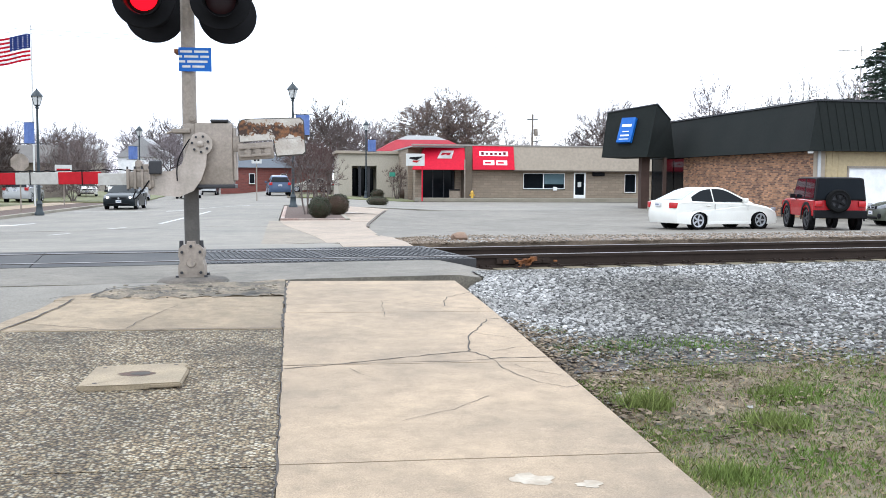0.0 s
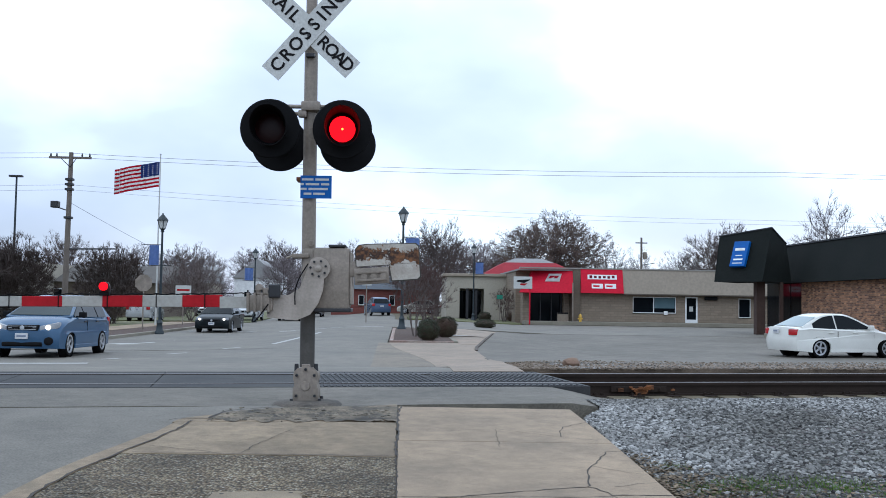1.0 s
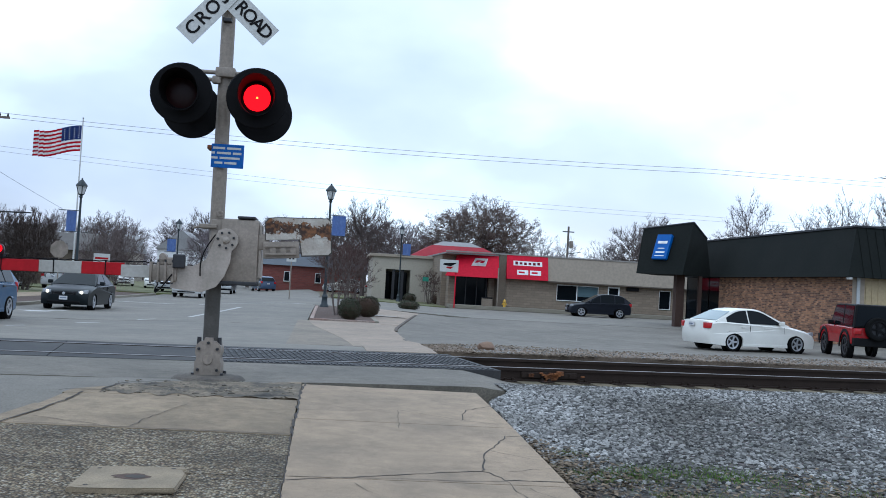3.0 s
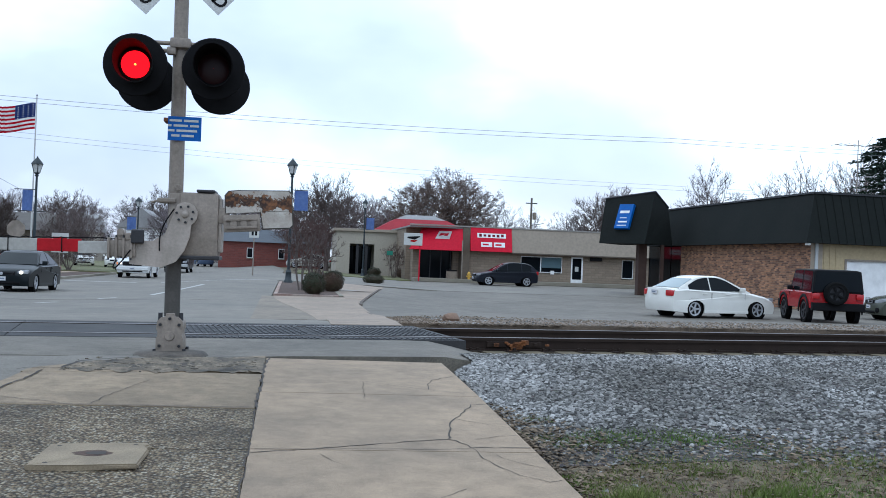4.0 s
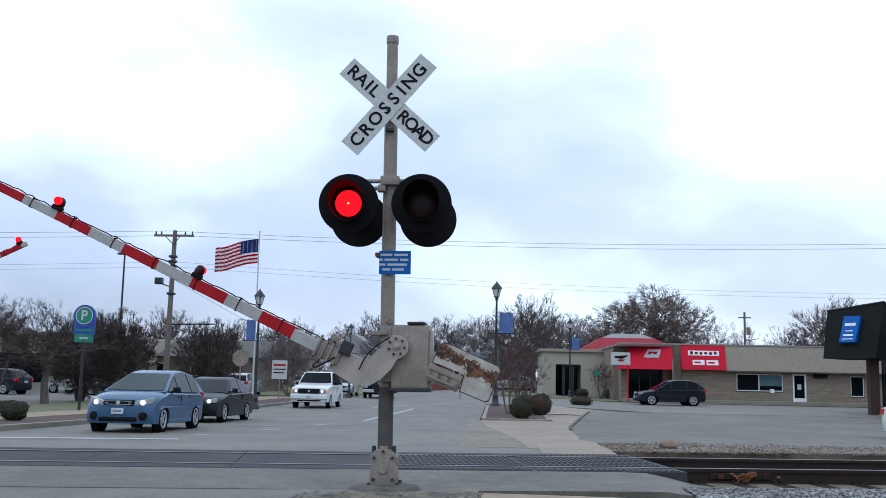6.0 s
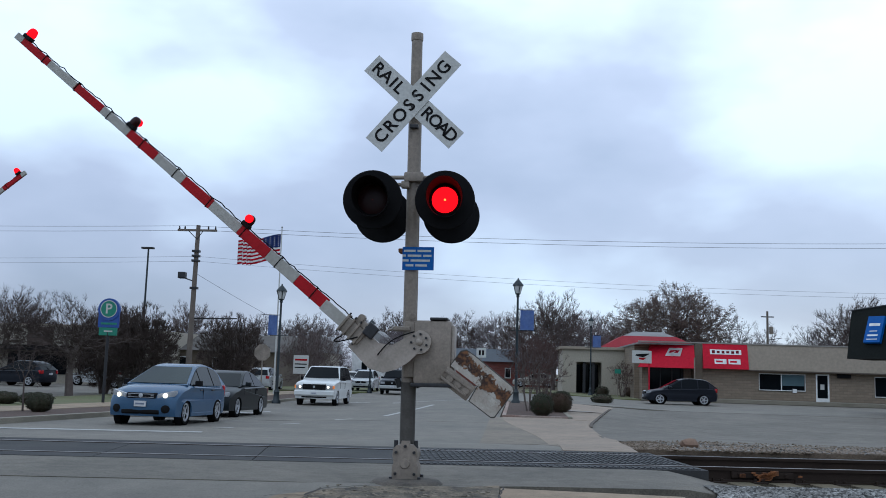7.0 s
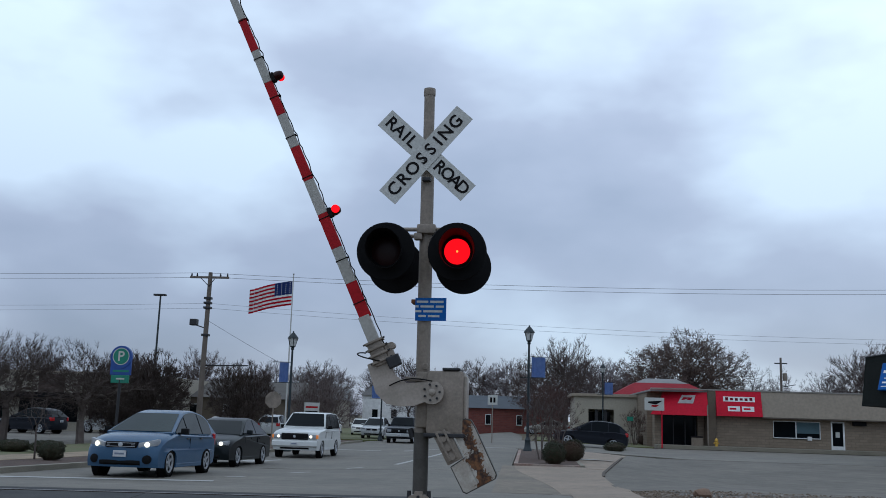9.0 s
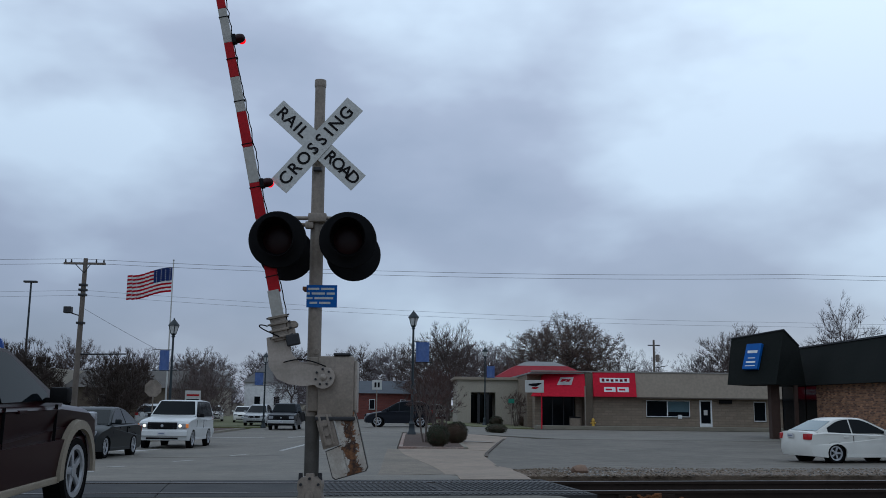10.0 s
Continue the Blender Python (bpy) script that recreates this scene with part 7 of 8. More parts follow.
def build_left_store():
    s = thing("tan_store", Matrix(), "long tan flat-roofed store with dark window bays beyond the car park", "building")
    part("wall", box(B(), -80, -30, 76, 90, -0.7, 4.1), BEIGE, s)
    part("canopy", box(B(), -80, -29.5, 74.2, 75.99, 2.1, 2.5), PLASTIC, s)
    for x in (-76, -70, -64, -58, -52, -46, -40, -34):
        part("bay", box(B(), x, x + 2.2, 75.9, 75.996, 2.5, 4.0), mat("brown_bay", (0.085, 0.06, 0.05, 1), 0.8, scale=2, bump=0.1), s)
        part("shop_window", box(B(), x - 1.5, x + 3.5, 75.92, 75.997, 0.2, 2.0), GLASS, s)
    part("parapet", box(B(), -80.1, -29.9, 75.85, 76.2, 4.103, 4.25), FASCIA, s)


build_left_store()

# ---- far side of the street ----
sheet("kerb_far", [(y, -12.2, -11.95) for y in (16.2, 18, 20, 24, 30, 40, 55, 70)], KERB, 0.13, 0.3, 1, False, "pale concrete kerb across the street", "kerb")
sheet("mulch_strip", [(y, -14.5, -12.21) for y in (17, 20, 24, 30, 40, 50, 70)], MULCH, 0.10, 0.2, 3, False, "mulched planting strip behind the kerb", "planting")
sheet("footpath_far", [(y, -16.6, -14.52) for y in (17, 20, 24, 30, 40, 50, 70)], CONCRETE, 0.11, 0.2, 3, False, "concrete footpath across the street", "footpath")
sheet("lawn_far", [(y, -21.2, -16.62) for y in (17, 20, 24, 30, 40, 50, 70)], LAWN, 0.10, 0.2, 3, False, "strip of winter lawn before the car park", "lawn")
sheet("car_park_far", [(y, -70, -21.3) for y in (20, 25, 40, 55, 73)], LOT, 0.02, 0.2, 6, False, "large car park across the street", "car park")
sheet("lawn_bend", [(y, -30, -11.5 - 0.004 * max(y - 70, 0) ** 1.7) for y in (74, 84, 96, 110, 130)], LAWN, 0.08, 0.2, 6, False, "grass beside the bend of the street", "lawn")
sheet("lawn_office", [(y, 0.5, 9.2) for y in (73, 78, 85.5)], LAWN, 0.07, 0.2, 4, False, "strip of lawn in front of the beige building", "lawn")

# planting bed beside the street
bed_t = thing("planting_bed", pose(0.75, 41, 0), "mulched planting bed with concrete kerb beside the street", "planting bed")
part("soil", box(B(), -1.05, 1.05, -7.4, 7.4, -0.1, 0.05), MULCH, bed_t)
for a in ((-1.2, -1.053, -7.55, 7.55), (1.053, 1.2, -7.55, 7.55), (-1.05, 1.05, -7.55, -7.403), (-1.05, 1.05, 7.403, 7.55)):
    part("edging", box(B(), *a, -0.1, 0.06, 0.02), KERB if a[2] > -7.5 or a[0] > 0 else KERB_RED, bed_t)


# ---- street furniture ----
def lamp_post(x, y, top, banner=1, wide=0.66, label="dark blue lantern street lamp with a blue banner"):
    base = land(x, y)
    H = top - base
    s = thing("street_lamp", pose(x, y, base), label, "street lamp", "lantern lamps along the street")
    part("base", lathe(B(), [(0.22, 0), (0.22, 0.12), (0.16, 0.2), (0.13, 0.5), (0.15, 0.55), (0.09, 0.7)], 16), LAMP_BLUE, s, "", 40)
    part("pole", tube(B(), (0, 0, 0.6), (0, 0, H - 0.85), 0.075, 0.05, 12), LAMP_BLUE, s, "", 40)
    part("neck", lathe(B(), [(0.05, H - 0.95), (0.10, H - 0.9), (0.06, H - 0.84), (0.12, H - 0.80), (0.13, H - 0.76)], 14), LAMP_BLUE, s, "", 40)
    lan = part("lantern", lathe(B(), [(0.12, H - 0.77), (0.23, H - 0.38)], 8), LAMP_GLASS, s, "frosted lantern glass")
    for k in range(4):
        a = k * math.tau / 4 + 0.39
        part("rib", tube(B(), (0.125 * math.cos(a), 0.125 * math.sin(a), H - 0.77), (0.235 * math.cos(a), 0.235 * math.sin(a), H - 0.37), 0.018, 0.018, 5), LAMP_BLUE, lan)
    part("cap", lathe(B(), [(0.001, H - 0.40), (0.27, H - 0.39), (0.26, H - 0.33), (0.13, H - 0.17), (0.07, H - 0.10), (0.03, H - 0.07), (0.045, H - 0.04), (0.001, H)], 16), LAMP_BLUE, s, "", 40)
    if banner:
        b = banner
        for z in (H - 1.55, H - 2.55):
            part("banner_arm", tube(B(), (0, 0, z), (b * 0.95, 0, z), 0.02, 0.015, 6), LAMP_BLUE, s)
        bm = B()
        n = 6
        rows = []
        for j in range(n + 1):
            xx = b * (0.14 + wide * j / n)
            rows.append([bm.verts.new((xx, 0.03 * math.sin(j * 1.3), z)) for z in (H - 1.57, H - 2.05, H - 2.53)])
        for p, q in zip(rows, rows[1:]):
            for k in range(2):
                bm.faces.new((p[k], q[k], q[k + 1], p[k + 1]))
        bmesh.ops.solidify(bm, geom=bm.faces[:], thickness=0.008)
        part("banner", bm, BANNER, s, "faded blue banner", 60)
        part("stub_arm", tube(B(), (0, 0, H - 2.55), (-b * 0.45, 0, H - 2.55), 0.02, 0.015, 6), LAMP_BLUE, s)
    return s


lamp_post(-0.01, 47.03, 6.08, 1)
lamp_post(-11.66, 46.79, 5.50, -1, 0.46)
lamp_post(-11.45, 75, 5.33, -1)
lamp_post(6.0, 80, 6.27, 1)

up = thing("utility_pole", pose(-20.1, 58, 0), "tall wooden utility pole with crossarm and flood light", "utility pole")
part("pole", tube(B(), (0, 0, -0.5), (0.1, 0, 10.0), 0.19, 0.13, 12), WOOD_POLE, up, "", 40)
part("crossarm", box(B(), -1.2, 1.3, -0.06, 0.06, 9.62, 9.75), WOOD_POLE, up)
for x in (-1.1, -0.75, 0.75, 1.2):
    part("insulator", lathe(B(), [(0.04, 9.75), (0.06, 9.8), (0.03, 9.95), (0.001, 9.97)], 8, pose(x, 0, 0)), DARKMETAL, up)
for x in (-0.5, 0.45):
    part("brace", tube(B(), (x, -0.08, 9.65), (0.1, -0.15, 9.1), 0.025, 0.025, 5), DARKMETAL, up)
part("bracket_arm", tube(B(), (0, 0, 4.2), (2.9, 0, 4.25), 0.05, 0.04, 8), DARKMETAL, up)
part("floodlight_arm", tube(B(), (0, 0, 6.5), (-0.65, 0, 6.7), 0.04, 0.04, 6), DARKMETAL, up)
part("floodlight", box(B(), -0.95, -0.5, -0.25, 0.2, 6.65, 7.05, 0.05), DARKMETAL, up)
for z in (6.0, 7.7, 8.0, 8.3):
    part("fitting", box(B(), -0.16, 0.3, -0.2, 0.16, z, z + 0.14, 0.02), DARKMETAL, up)

lp = thing("car_park_light", pose(-29.95, 75, 0), "tall thin car park light with flat head", "light pole")
part("pole", tube(B(), (0, 0, -0.5), (0, 0, 10.5), 0.10, 0.07, 10), LAMP_BLUE, lp)
part("head", box(B(), -0.55, 0.45, -0.2, 0.2, 10.5, 10.65, 0.03), DARKMETAL, lp)
for x, y, z in ((28.3, 112, 9.3), (60.5, 98, 11.2)):
    p2 = thing("utility_pole", pose(x, y, 0), "distant wooden utility pole behind the shops", "utility pole")
    part("pole", tube(B(), (0, 0, 0), (0, 0, z), 0.16, 0.12, 8), WOOD_POLE, p2)
    part("transformer", lathe(B(), [(0.001, z - 2.6), (0.24, z - 2.58), (0.24, z - 1.75), (0.001, z - 1.7)], 12, pose(0.42, 0, 0)), POST_PAINT, p2, "grey can transformer", 40)
    part("crossarm", box(B(), -0.7, 0.7, -0.06, 0.06, z - 0.7, z - 0.58), DARKMETAL, p2)
    part("service_arm", tube(B(), (0, 0, z - 3.3), (1.6, 0, z - 3.0), 0.05, 0.04, 6), DARKMETAL, p2)


def wire(pts, r, label="overhead power wire sagging between poles"):
    s = thing("overhead_wire", Matrix(), label, "wire")
    bm = B()
    prev = None
    for (a, b) in zip(pts, pts[1:]):
        a, b = Vector(a), Vector(b)
        for k in range(13):
            t = k / 12
            p = a.lerp(b, t) - Vector((0, 0, 0.008 * (b - a).length * 4 * t * (1 - t)))
            ring = [bm.verts.new(p + Vector((0, r * dy, r * dz))) for dy, dz in ((1, 0), (0, 1), (-1, 0), (0, -1))]
            for q in range(4):
                if prev:
                    bm.faces.new((prev[q], prev[(q + 1) % 4], ring[(q + 1) % 4], ring[q]))
            prev = ring
    part("strand", bm, WIRE, s)


for x, z in ((-1.1, 9.97), (1.2, 9.70)):
    wire([(-75, 57.6 + x * 0.4, z + 0.1), (-20.1 + x * 0.3, 58, z), (24, 59, z - 0.1), (85, 57, z + 0.9)], 0.011)
for z in (7.75, 8.05):
    wire([(-75, 57.8, z - 0.3), (-20.0, 58, z), (26, 66, z - 0.6), (90, 60, z + 0.2)], 0.007)
wire([(-20, 58, 7.0), (-15.0, 68, 3.6)], 0.012)

ps = thing("parking_sign", pose(-16.45, 37.9, land(-16.45, 37.9)), "green and blue public parking sign on a black post", "sign")
z0 = 2.80
part("post", tube(B(), (0, 0, 0), (0, 0, z0 + 0.2), 0.06, 0.06, 10), DARKMETAL, ps)
part("board", box(B(), -0.43, 0.43, -0.05, 0.05, z0 + 0.32, z0 + 1.0, 0.02), mat("sign_deep_blue", (0.02, 0.07, 0.30, 1), 0.5, scale=3, bump=0), ps)
part("roundel", lathe(B(), [(0.001, 0.085), (0.45, 0.085), (0.45, -0.05), (0.001, -0.05)], 28, pose(0, 0, z0 + 1.05, 90)), mat("sign_deep_blue", (0, 0, 0, 1)), ps)
GREEN = mat("sign_green", (0.02, 0.20, 0.13, 1), 0.5, scale=3, bump=0)
part("disc", lathe(B(), [(0.001, 0.095), (0.32, 0.095), (0.32, 0.08)], 28, pose(0, 0, z0 + 1.07, 90)), GREEN, ps)
part("ring", lathe(B(), [(0.32, 0.096), (0.35, 0.096)], 28, pose(0, 0, z0 + 1.07, 90)), SIGN_WHITE, ps)
words("P", 0.56, SIGN_WHITE, pose(0.0, -0.10, z0 + 1.06), ps, "letter")
part("foot_panel", box(B(), -0.37, 0.37, -0.055, 0.045, z0, z0 + 0.318, 0.02), GREEN, ps)
part("text_bar", box(B(), -0.3, 0.36, -0.066, -0.056, z0 + 0.44, z0 + 0.52), GREEN, ps)
part("text_bar", box(B(), -0.15, 0.2, -0.066, -0.057, z0 + 0.14, z0 + 0.2), SIGN_WHITE, ps)

fp = thing("flagpole", pose(-15.2, 60, -0.42), "thin white metal flagpole on the lawn", "flagpole")
part("pole", tube(B(), (0, 0, 0), (0, 0, 10.67), 0.06, 0.035, 10), SIGN_WHITE, fp)
part("finial", lathe(B(), [(0.001, 10.62), (0.07, 10.70), (0.001, 10.78)], 10), RIM, fp)
flag = thing("flag", pose(-15.25, 60, 8.27), "striped red, white and blue national flag in the wind", "flag")
FLAG_RED = mat("flag_red", (0.52, 0.014, 0.035, 1), 0.8, scale=3, bump=0, spec=0.1)
FLAG_WHITE = mat("flag_white", (0.82, 0.80, 0.80, 1), 0.8, scale=3, bump=0)
FLAG_BLUE = mat("flag_blue", (0.018, 0.042, 0.19, 1), 0.8, scale=3, bump=0)
FLAG_COLS = []
COLS, CW, FH = 10, 0.275, 1.56


def flag_y(u):
    return 0.16 * u * math.sin(u * 3.2) * 0.5


for k in range(COLS):
    col = new("flag_fold")
    col.parent = flag
    u0, u1 = k * CW, (k + 1) * CW + 0.02
    sag0, sag1 = -0.20 * u0 + 0.03 * math.sin(u0 * 3), -0.20 * u1 + 0.03 * math.sin(u1 * 3)
    for j in range(13):
        za, zb = FH - j * FH / 13, FH - (j + 1) * FH / 13
        canton = k < 4 and j < 7
        bm = B()
        v = [bm.verts.new(p) for p in ((-u0, flag_y(u0), za + sag0), (-u1, flag_y(u1), za + sag1), (-u1, flag_y(u1), zb + sag1), (-u0, flag_y(u0), zb + sag0))]
        bm.faces.new(v)
        bmesh.ops.solidify(bm, geom=bm.faces[:], thickness=0.006)
        part("stripe" if not canton else "canton", bm, FLAG_BLUE if canton else FLAG_RED if j % 2 == 0 else FLAG_WHITE, col)
    if k < 4:
        for j in range(6):
            uu = u0 + CW * 0.5
            zz = FH - 0.08 - j * 0.13 - (0.06 if k % 2 else 0) - 0.20 * uu
            part("star", box(B(), -uu - 0.022, -uu + 0.022, flag_y(uu) - 0.014, flag_y(uu) - 0.008, zz - 0.022, zz + 0.022), FLAG_WHITE, col)
    FLAG_COLS.append((col, u0))


def flag_waves():
    for col, u in FLAG_COLS:
        walk(col, [(k * 0.25, pose(0, 0.06 * u * math.sin(k * 1.55 - u * 2.6), 0.045 * u * math.sin(k * 1.15 - u * 1.9))) for k in range(41)])


def post_sign(x, y, z, w, h, material, label, bars=(), shape="box"):
    s = thing("street_sign", pose(x, y, land(x, y)), label, "sign")
    part("post", tube(B(), (0, 0.03, 0), (0, 0.03, z + h / 2), 0.035, 0.035, 6), POST_PAINT, s)
    if shape == "octagon":
        part("plate", lathe(B(), [(0.001, 0.01), (w / 2, 0.01), (w / 2, -0.01), (0.001, -0.01)], 8, pose(0, -0.02, z, 90) @ pose(0, 0, 0, 0, 0, 22.5)), material, s)
    else:
        part("plate", box(B(), -w / 2, w / 2, -0.02, 0.0, z - h / 2, z + h / 2, 0.008), material, s)
    for a, b, c, d, m in bars:
        part("sign_bar", box(B(), a, b, -0.03, -0.022, z + c, z + d), m, s)


post_sign(-13.2, 49.5, 2.5, 0.9, 0.9, POST_PAINT, "grey back of an octagonal traffic sign", (), "octagon")
post_sign(-14.0, 62, 2.0, 1.0, 1.2, SIGN_WHITE, "white notice board with dark red lines", [(-0.4, 0.4, 0.25, 0.37, ARM_RED), (-0.4, 0.4, 0.0, 0.07, LETTER), (-0.4, 0.3, -0.22, -0.15, LETTER)])
post_sign(-2.3, 62, 2.7, 0.62, 0.62, SIGN_WHITE, "white route marker sign with dark figure bars", [(-0.16, -0.03, -0.16, 0.16, LETTER), (0.05, 0.18, -0.16, 0.16, LETTER)])
post_sign(8.1, 79, 2.1, 0.5, 0.35, GREEN, "small green street sign by the beige building")

# ---- parked and queued cars far off ----
far_suv = car("sport_utility_vehicle", "dark sport utility vehicle queueing down the street", "car", NAVY_PAINT, dict(TRUCK, lit=False, amber=False, bumper=(0.46, 0.70, SILVER_PAINT)))
silver = car("crossover", "silver crossover parked across the street", "car", SILVER_PAINT, CROSSOVER)
silver.matrix_basis = pose(-30.6, 69.5, land(-30.6, 69.5) + 0.03, 0, 0, 165)
tan_car = car("sedan", "pale sedan parked across the street", "car", mat("champagne_paint", (0.36, 0.34, 0.29, 1), 0.35, 0.2, scale=2, bump=0, coat=0.5), dict(SEDAN, lit=False))
tan_car.matrix_basis = pose(-26.2, 66.0, land(-26.2, 66.0) + 0.03, 0, 0, 170)
for src, x, y, h, z in ((navy_car, -36.5, 69, 170, 0.03), (olive_car, -42.2, 69.5, 170, 0.03), (tan_car, -49.5, 69, 85, 0.03), (olive_car, -23.5, 61, 165, 0.03), (tan_car, -23.0, 72.0, 95, 0.03), (silver, -19.5, 74, 90, 0.05), (silver, -12.6, 80, -90, 0.08),
                     (white_car, -16.0, 92, -80, 0.08), (white_car, -19.5, 96, -80, 0.08), (tan_car, -23.5, 101, -75, 0.08), (silver, -27.5, 108, -70, 0.08), (white_car, -39.0, 64, 168, 0.03), (olive_car, -46.5, 66, 92, 0.03), (jeep, -43.5, 63, 100, 0.03),
                     (navy_car, -33.6, 63.5, 168, 0.03), (tan_car, 2.0, 104, 170, 0.02)):
    c2 = copy_thing(src, pose(x, y, land(x, y) + z, 0, 0, h))
    c2["label"] = "parked car in a row across the street" if x < -15 else "parked car far along the street"

# ---- trees and shrubs ----
def grow(seed, height, wide, base, trunk, tips, twig, fans=7, reach=0.07, skin=TWIG_HAZED, stems=1, leaf=0, leaf_size=0.1, lift=0.35, lumps=0.22):
    """A winter tree whose limbs fork again and again to fill a crown. wide: the crown's radius, base: its foot as a share of the height,
    tips: how many branch ends, fans: twigs on each, reach: their length as a share of the height. Gives two meshes."""
    rng = random.Random(seed)
    wv, wf, tv, tf, lv, lf = [], [], [], [], [], []
    mid, tall = height * (base + 0.97) / 2, height * (0.97 - base) / 2
    def rod(a, b, r0, r1):
        q = (b - a).to_track_quat("Z", "Y").to_matrix()
        n, seg = len(wv), 6 if r0 > 0.05 else 3
        for p, r in ((a, r0), (b, r1)):
            for k in range(seg):
                wv.append(p + q @ Vector((r * math.cos(k * math.tau / seg), r * math.sin(k * math.tau / seg), 0)))
        for k in range(seg):
            h = (k + 1) % seg
            wf.append((n + k, n + h, n + seg + h, n + seg + k))
    def blade(a, b, w):
        side = (b - a).cross(Vector((rng.uniform(-1, 1), rng.uniform(-1, 1), rng.uniform(-1, 1)))).normalized() * w
        n = len(tv)
        tv.extend((a - side, a + side, b))
        tf.append((n, n + 1, n + 2))
    ends = []
    while len(ends) < tips:
        d = Vector((rng.gauss(0, 1), rng.gauss(0, 1), rng.gauss(0, 1))).normalized()
        lump = 1 + lumps * noise.noise(d * 2.1 + Vector((seed, 0, 0))) * 1.6
        f = rng.random() ** 0.42 * lump
        p = Vector((d.x * wide * f, d.y * wide * f, mid + d.z * tall * f))
        if p.z > height * base * 0.7:
            ends.append(p)
    thin = trunk / math.sqrt(tips)
    def twigs(p, d):
        for k in range(fans):
            out = (p - Vector((0, 0, mid * 0.8))).normalized()
            e = (out * 0.6 + d * 0.5 + Vector((rng.gauss(0, 0.55), rng.gauss(0, 0.55), lift + rng.gauss(0, 0.45)))).normalized()
            ln = height * reach * rng.uniform(0.5, 1.2)
            q = p + e * ln * 0.5
            e2 = (e + Vector((rng.gauss(0, 0.4), rng.gauss(0, 0.4), rng.gauss(0.1, 0.35)))).normalized()
            tip = q + e2 * ln * 0.5
            blade(p, q + e * ln * 0.15, twig)
            blade(q, tip, twig * 0.8)
            blade(q, q + (e - e2 * 0.6 + Vector((0, 0, 0.3))).normalized() * ln * 0.45, twig * 0.8)
            for g in range(leaf):
                c = p.lerp(tip, rng.random()) + Vector((rng.gauss(0, 0.12), rng.gauss(0, 0.12), rng.gauss(0, 0.12)))
                u = Vector((rng.gauss(0, 1), rng.gauss(0, 1), rng.gauss(0, 1))).normalized() * leaf_size
                w = u.orthogonal().normalized() * leaf_size * 0.6
                n = len(lv)
                lv.extend((c - u, c + w, c + u, c - w))
                lf.append((n, n + 1, n + 2, n + 3))
    def fork(p, pts, way):
        c = sum(pts, Vector()) / len(pts)
        r = thin * math.sqrt(len(pts))
        if len(pts) <= 2:
            for q in pts:
                m = p.lerp(q, 0.5) + Vector((rng.gauss(0, 1), rng.gauss(0, 1), rng.gauss(0, 1))) * (q - p).length * 0.07
                rod(p, m, max(r * 0.8, twig), max(r * 0.6, twig))
                rod(m, q, max(r * 0.6, twig), twig * 0.7)
                twigs(q, (q - m).normalized())
                if rng.random() < 0.5:
                    twigs(m, (q - m).normalized())
            return
        share = 0.34 if len(pts) > 12 else 0.45
        goal = p.lerp(c, share)
        m = (p + goal) / 2 + way * (goal - p).length * 0.14 + Vector((rng.gauss(0, 1), rng.gauss(0, 1), rng.gauss(0, 1))) * (goal - p).length * 0.06
        rod(p, m, r, r * 0.93)
        rod(m, goal, r * 0.93, r * 0.86)
        d = (goal - m).normalized()
        cut = d.cross(Vector((rng.gauss(0, 1), rng.gauss(0, 1), rng.gauss(0, 1)))).normalized()
        order = sorted(pts, key=lambda q: (q - c).dot(cut))
        k = int(len(order) * rng.uniform(0.32, 0.68))
        k = min(max(k, 1), len(order) - 1)
        fork(goal, order[:k], d)
        fork(goal, order[k:], d)
    ends.sort(key=lambda q: math.atan2(q.y, q.x))
    for k in range(stems):
        own = ends[k * tips // stems:(k + 1) * tips // stems]
        a = math.tau * (k + 0.5) / stems - math.pi
        foot = Vector((0.09 * math.cos(a), 0.09 * math.sin(a), -0.1)) if stems > 1 else Vector((0, 0, -0.1))
        top = foot + Vector((math.cos(a) * 0.25, math.sin(a) * 0.25, 1)) * height * base * 0.75 if stems > 1 else Vector((rng.gauss(0, 0.1), rng.gauss(0, 0.1), height * base * 0.9))
        r = thin * math.sqrt(len(own))
        rod(foot, top, r * 1.25, r)
        fork(top, own, (top - foot).normalized())
    wood = mesh_of("trunk", wv, wf, BARK)
    n = len(tv)
    crown = bpy.data.meshes.new("crown")
    crown.from_pydata(tv + lv, [], tf + [tuple(n + i for i in f) for f in lf])
    crown.materials.append(skin)
    crown.materials.append(LEAF_BROWN)
    for i, p in enumerate(crown.polygons):
        p.material_index = 1 if i >= len(tf) else 0
    return wood, crown


def tree(name, meshes, label, x, y, z=0.0, turn=0, size=1.0, group=""):
    t = thing(name, pose(x, y, z + min(0.0, land(x, y)), 0, 0, turn), label, "tree", group)
    t.scale = (size, size, size)
    part("trunk", meshes[0], None, t)
    part("crown", meshes[1], None, t)
    return t


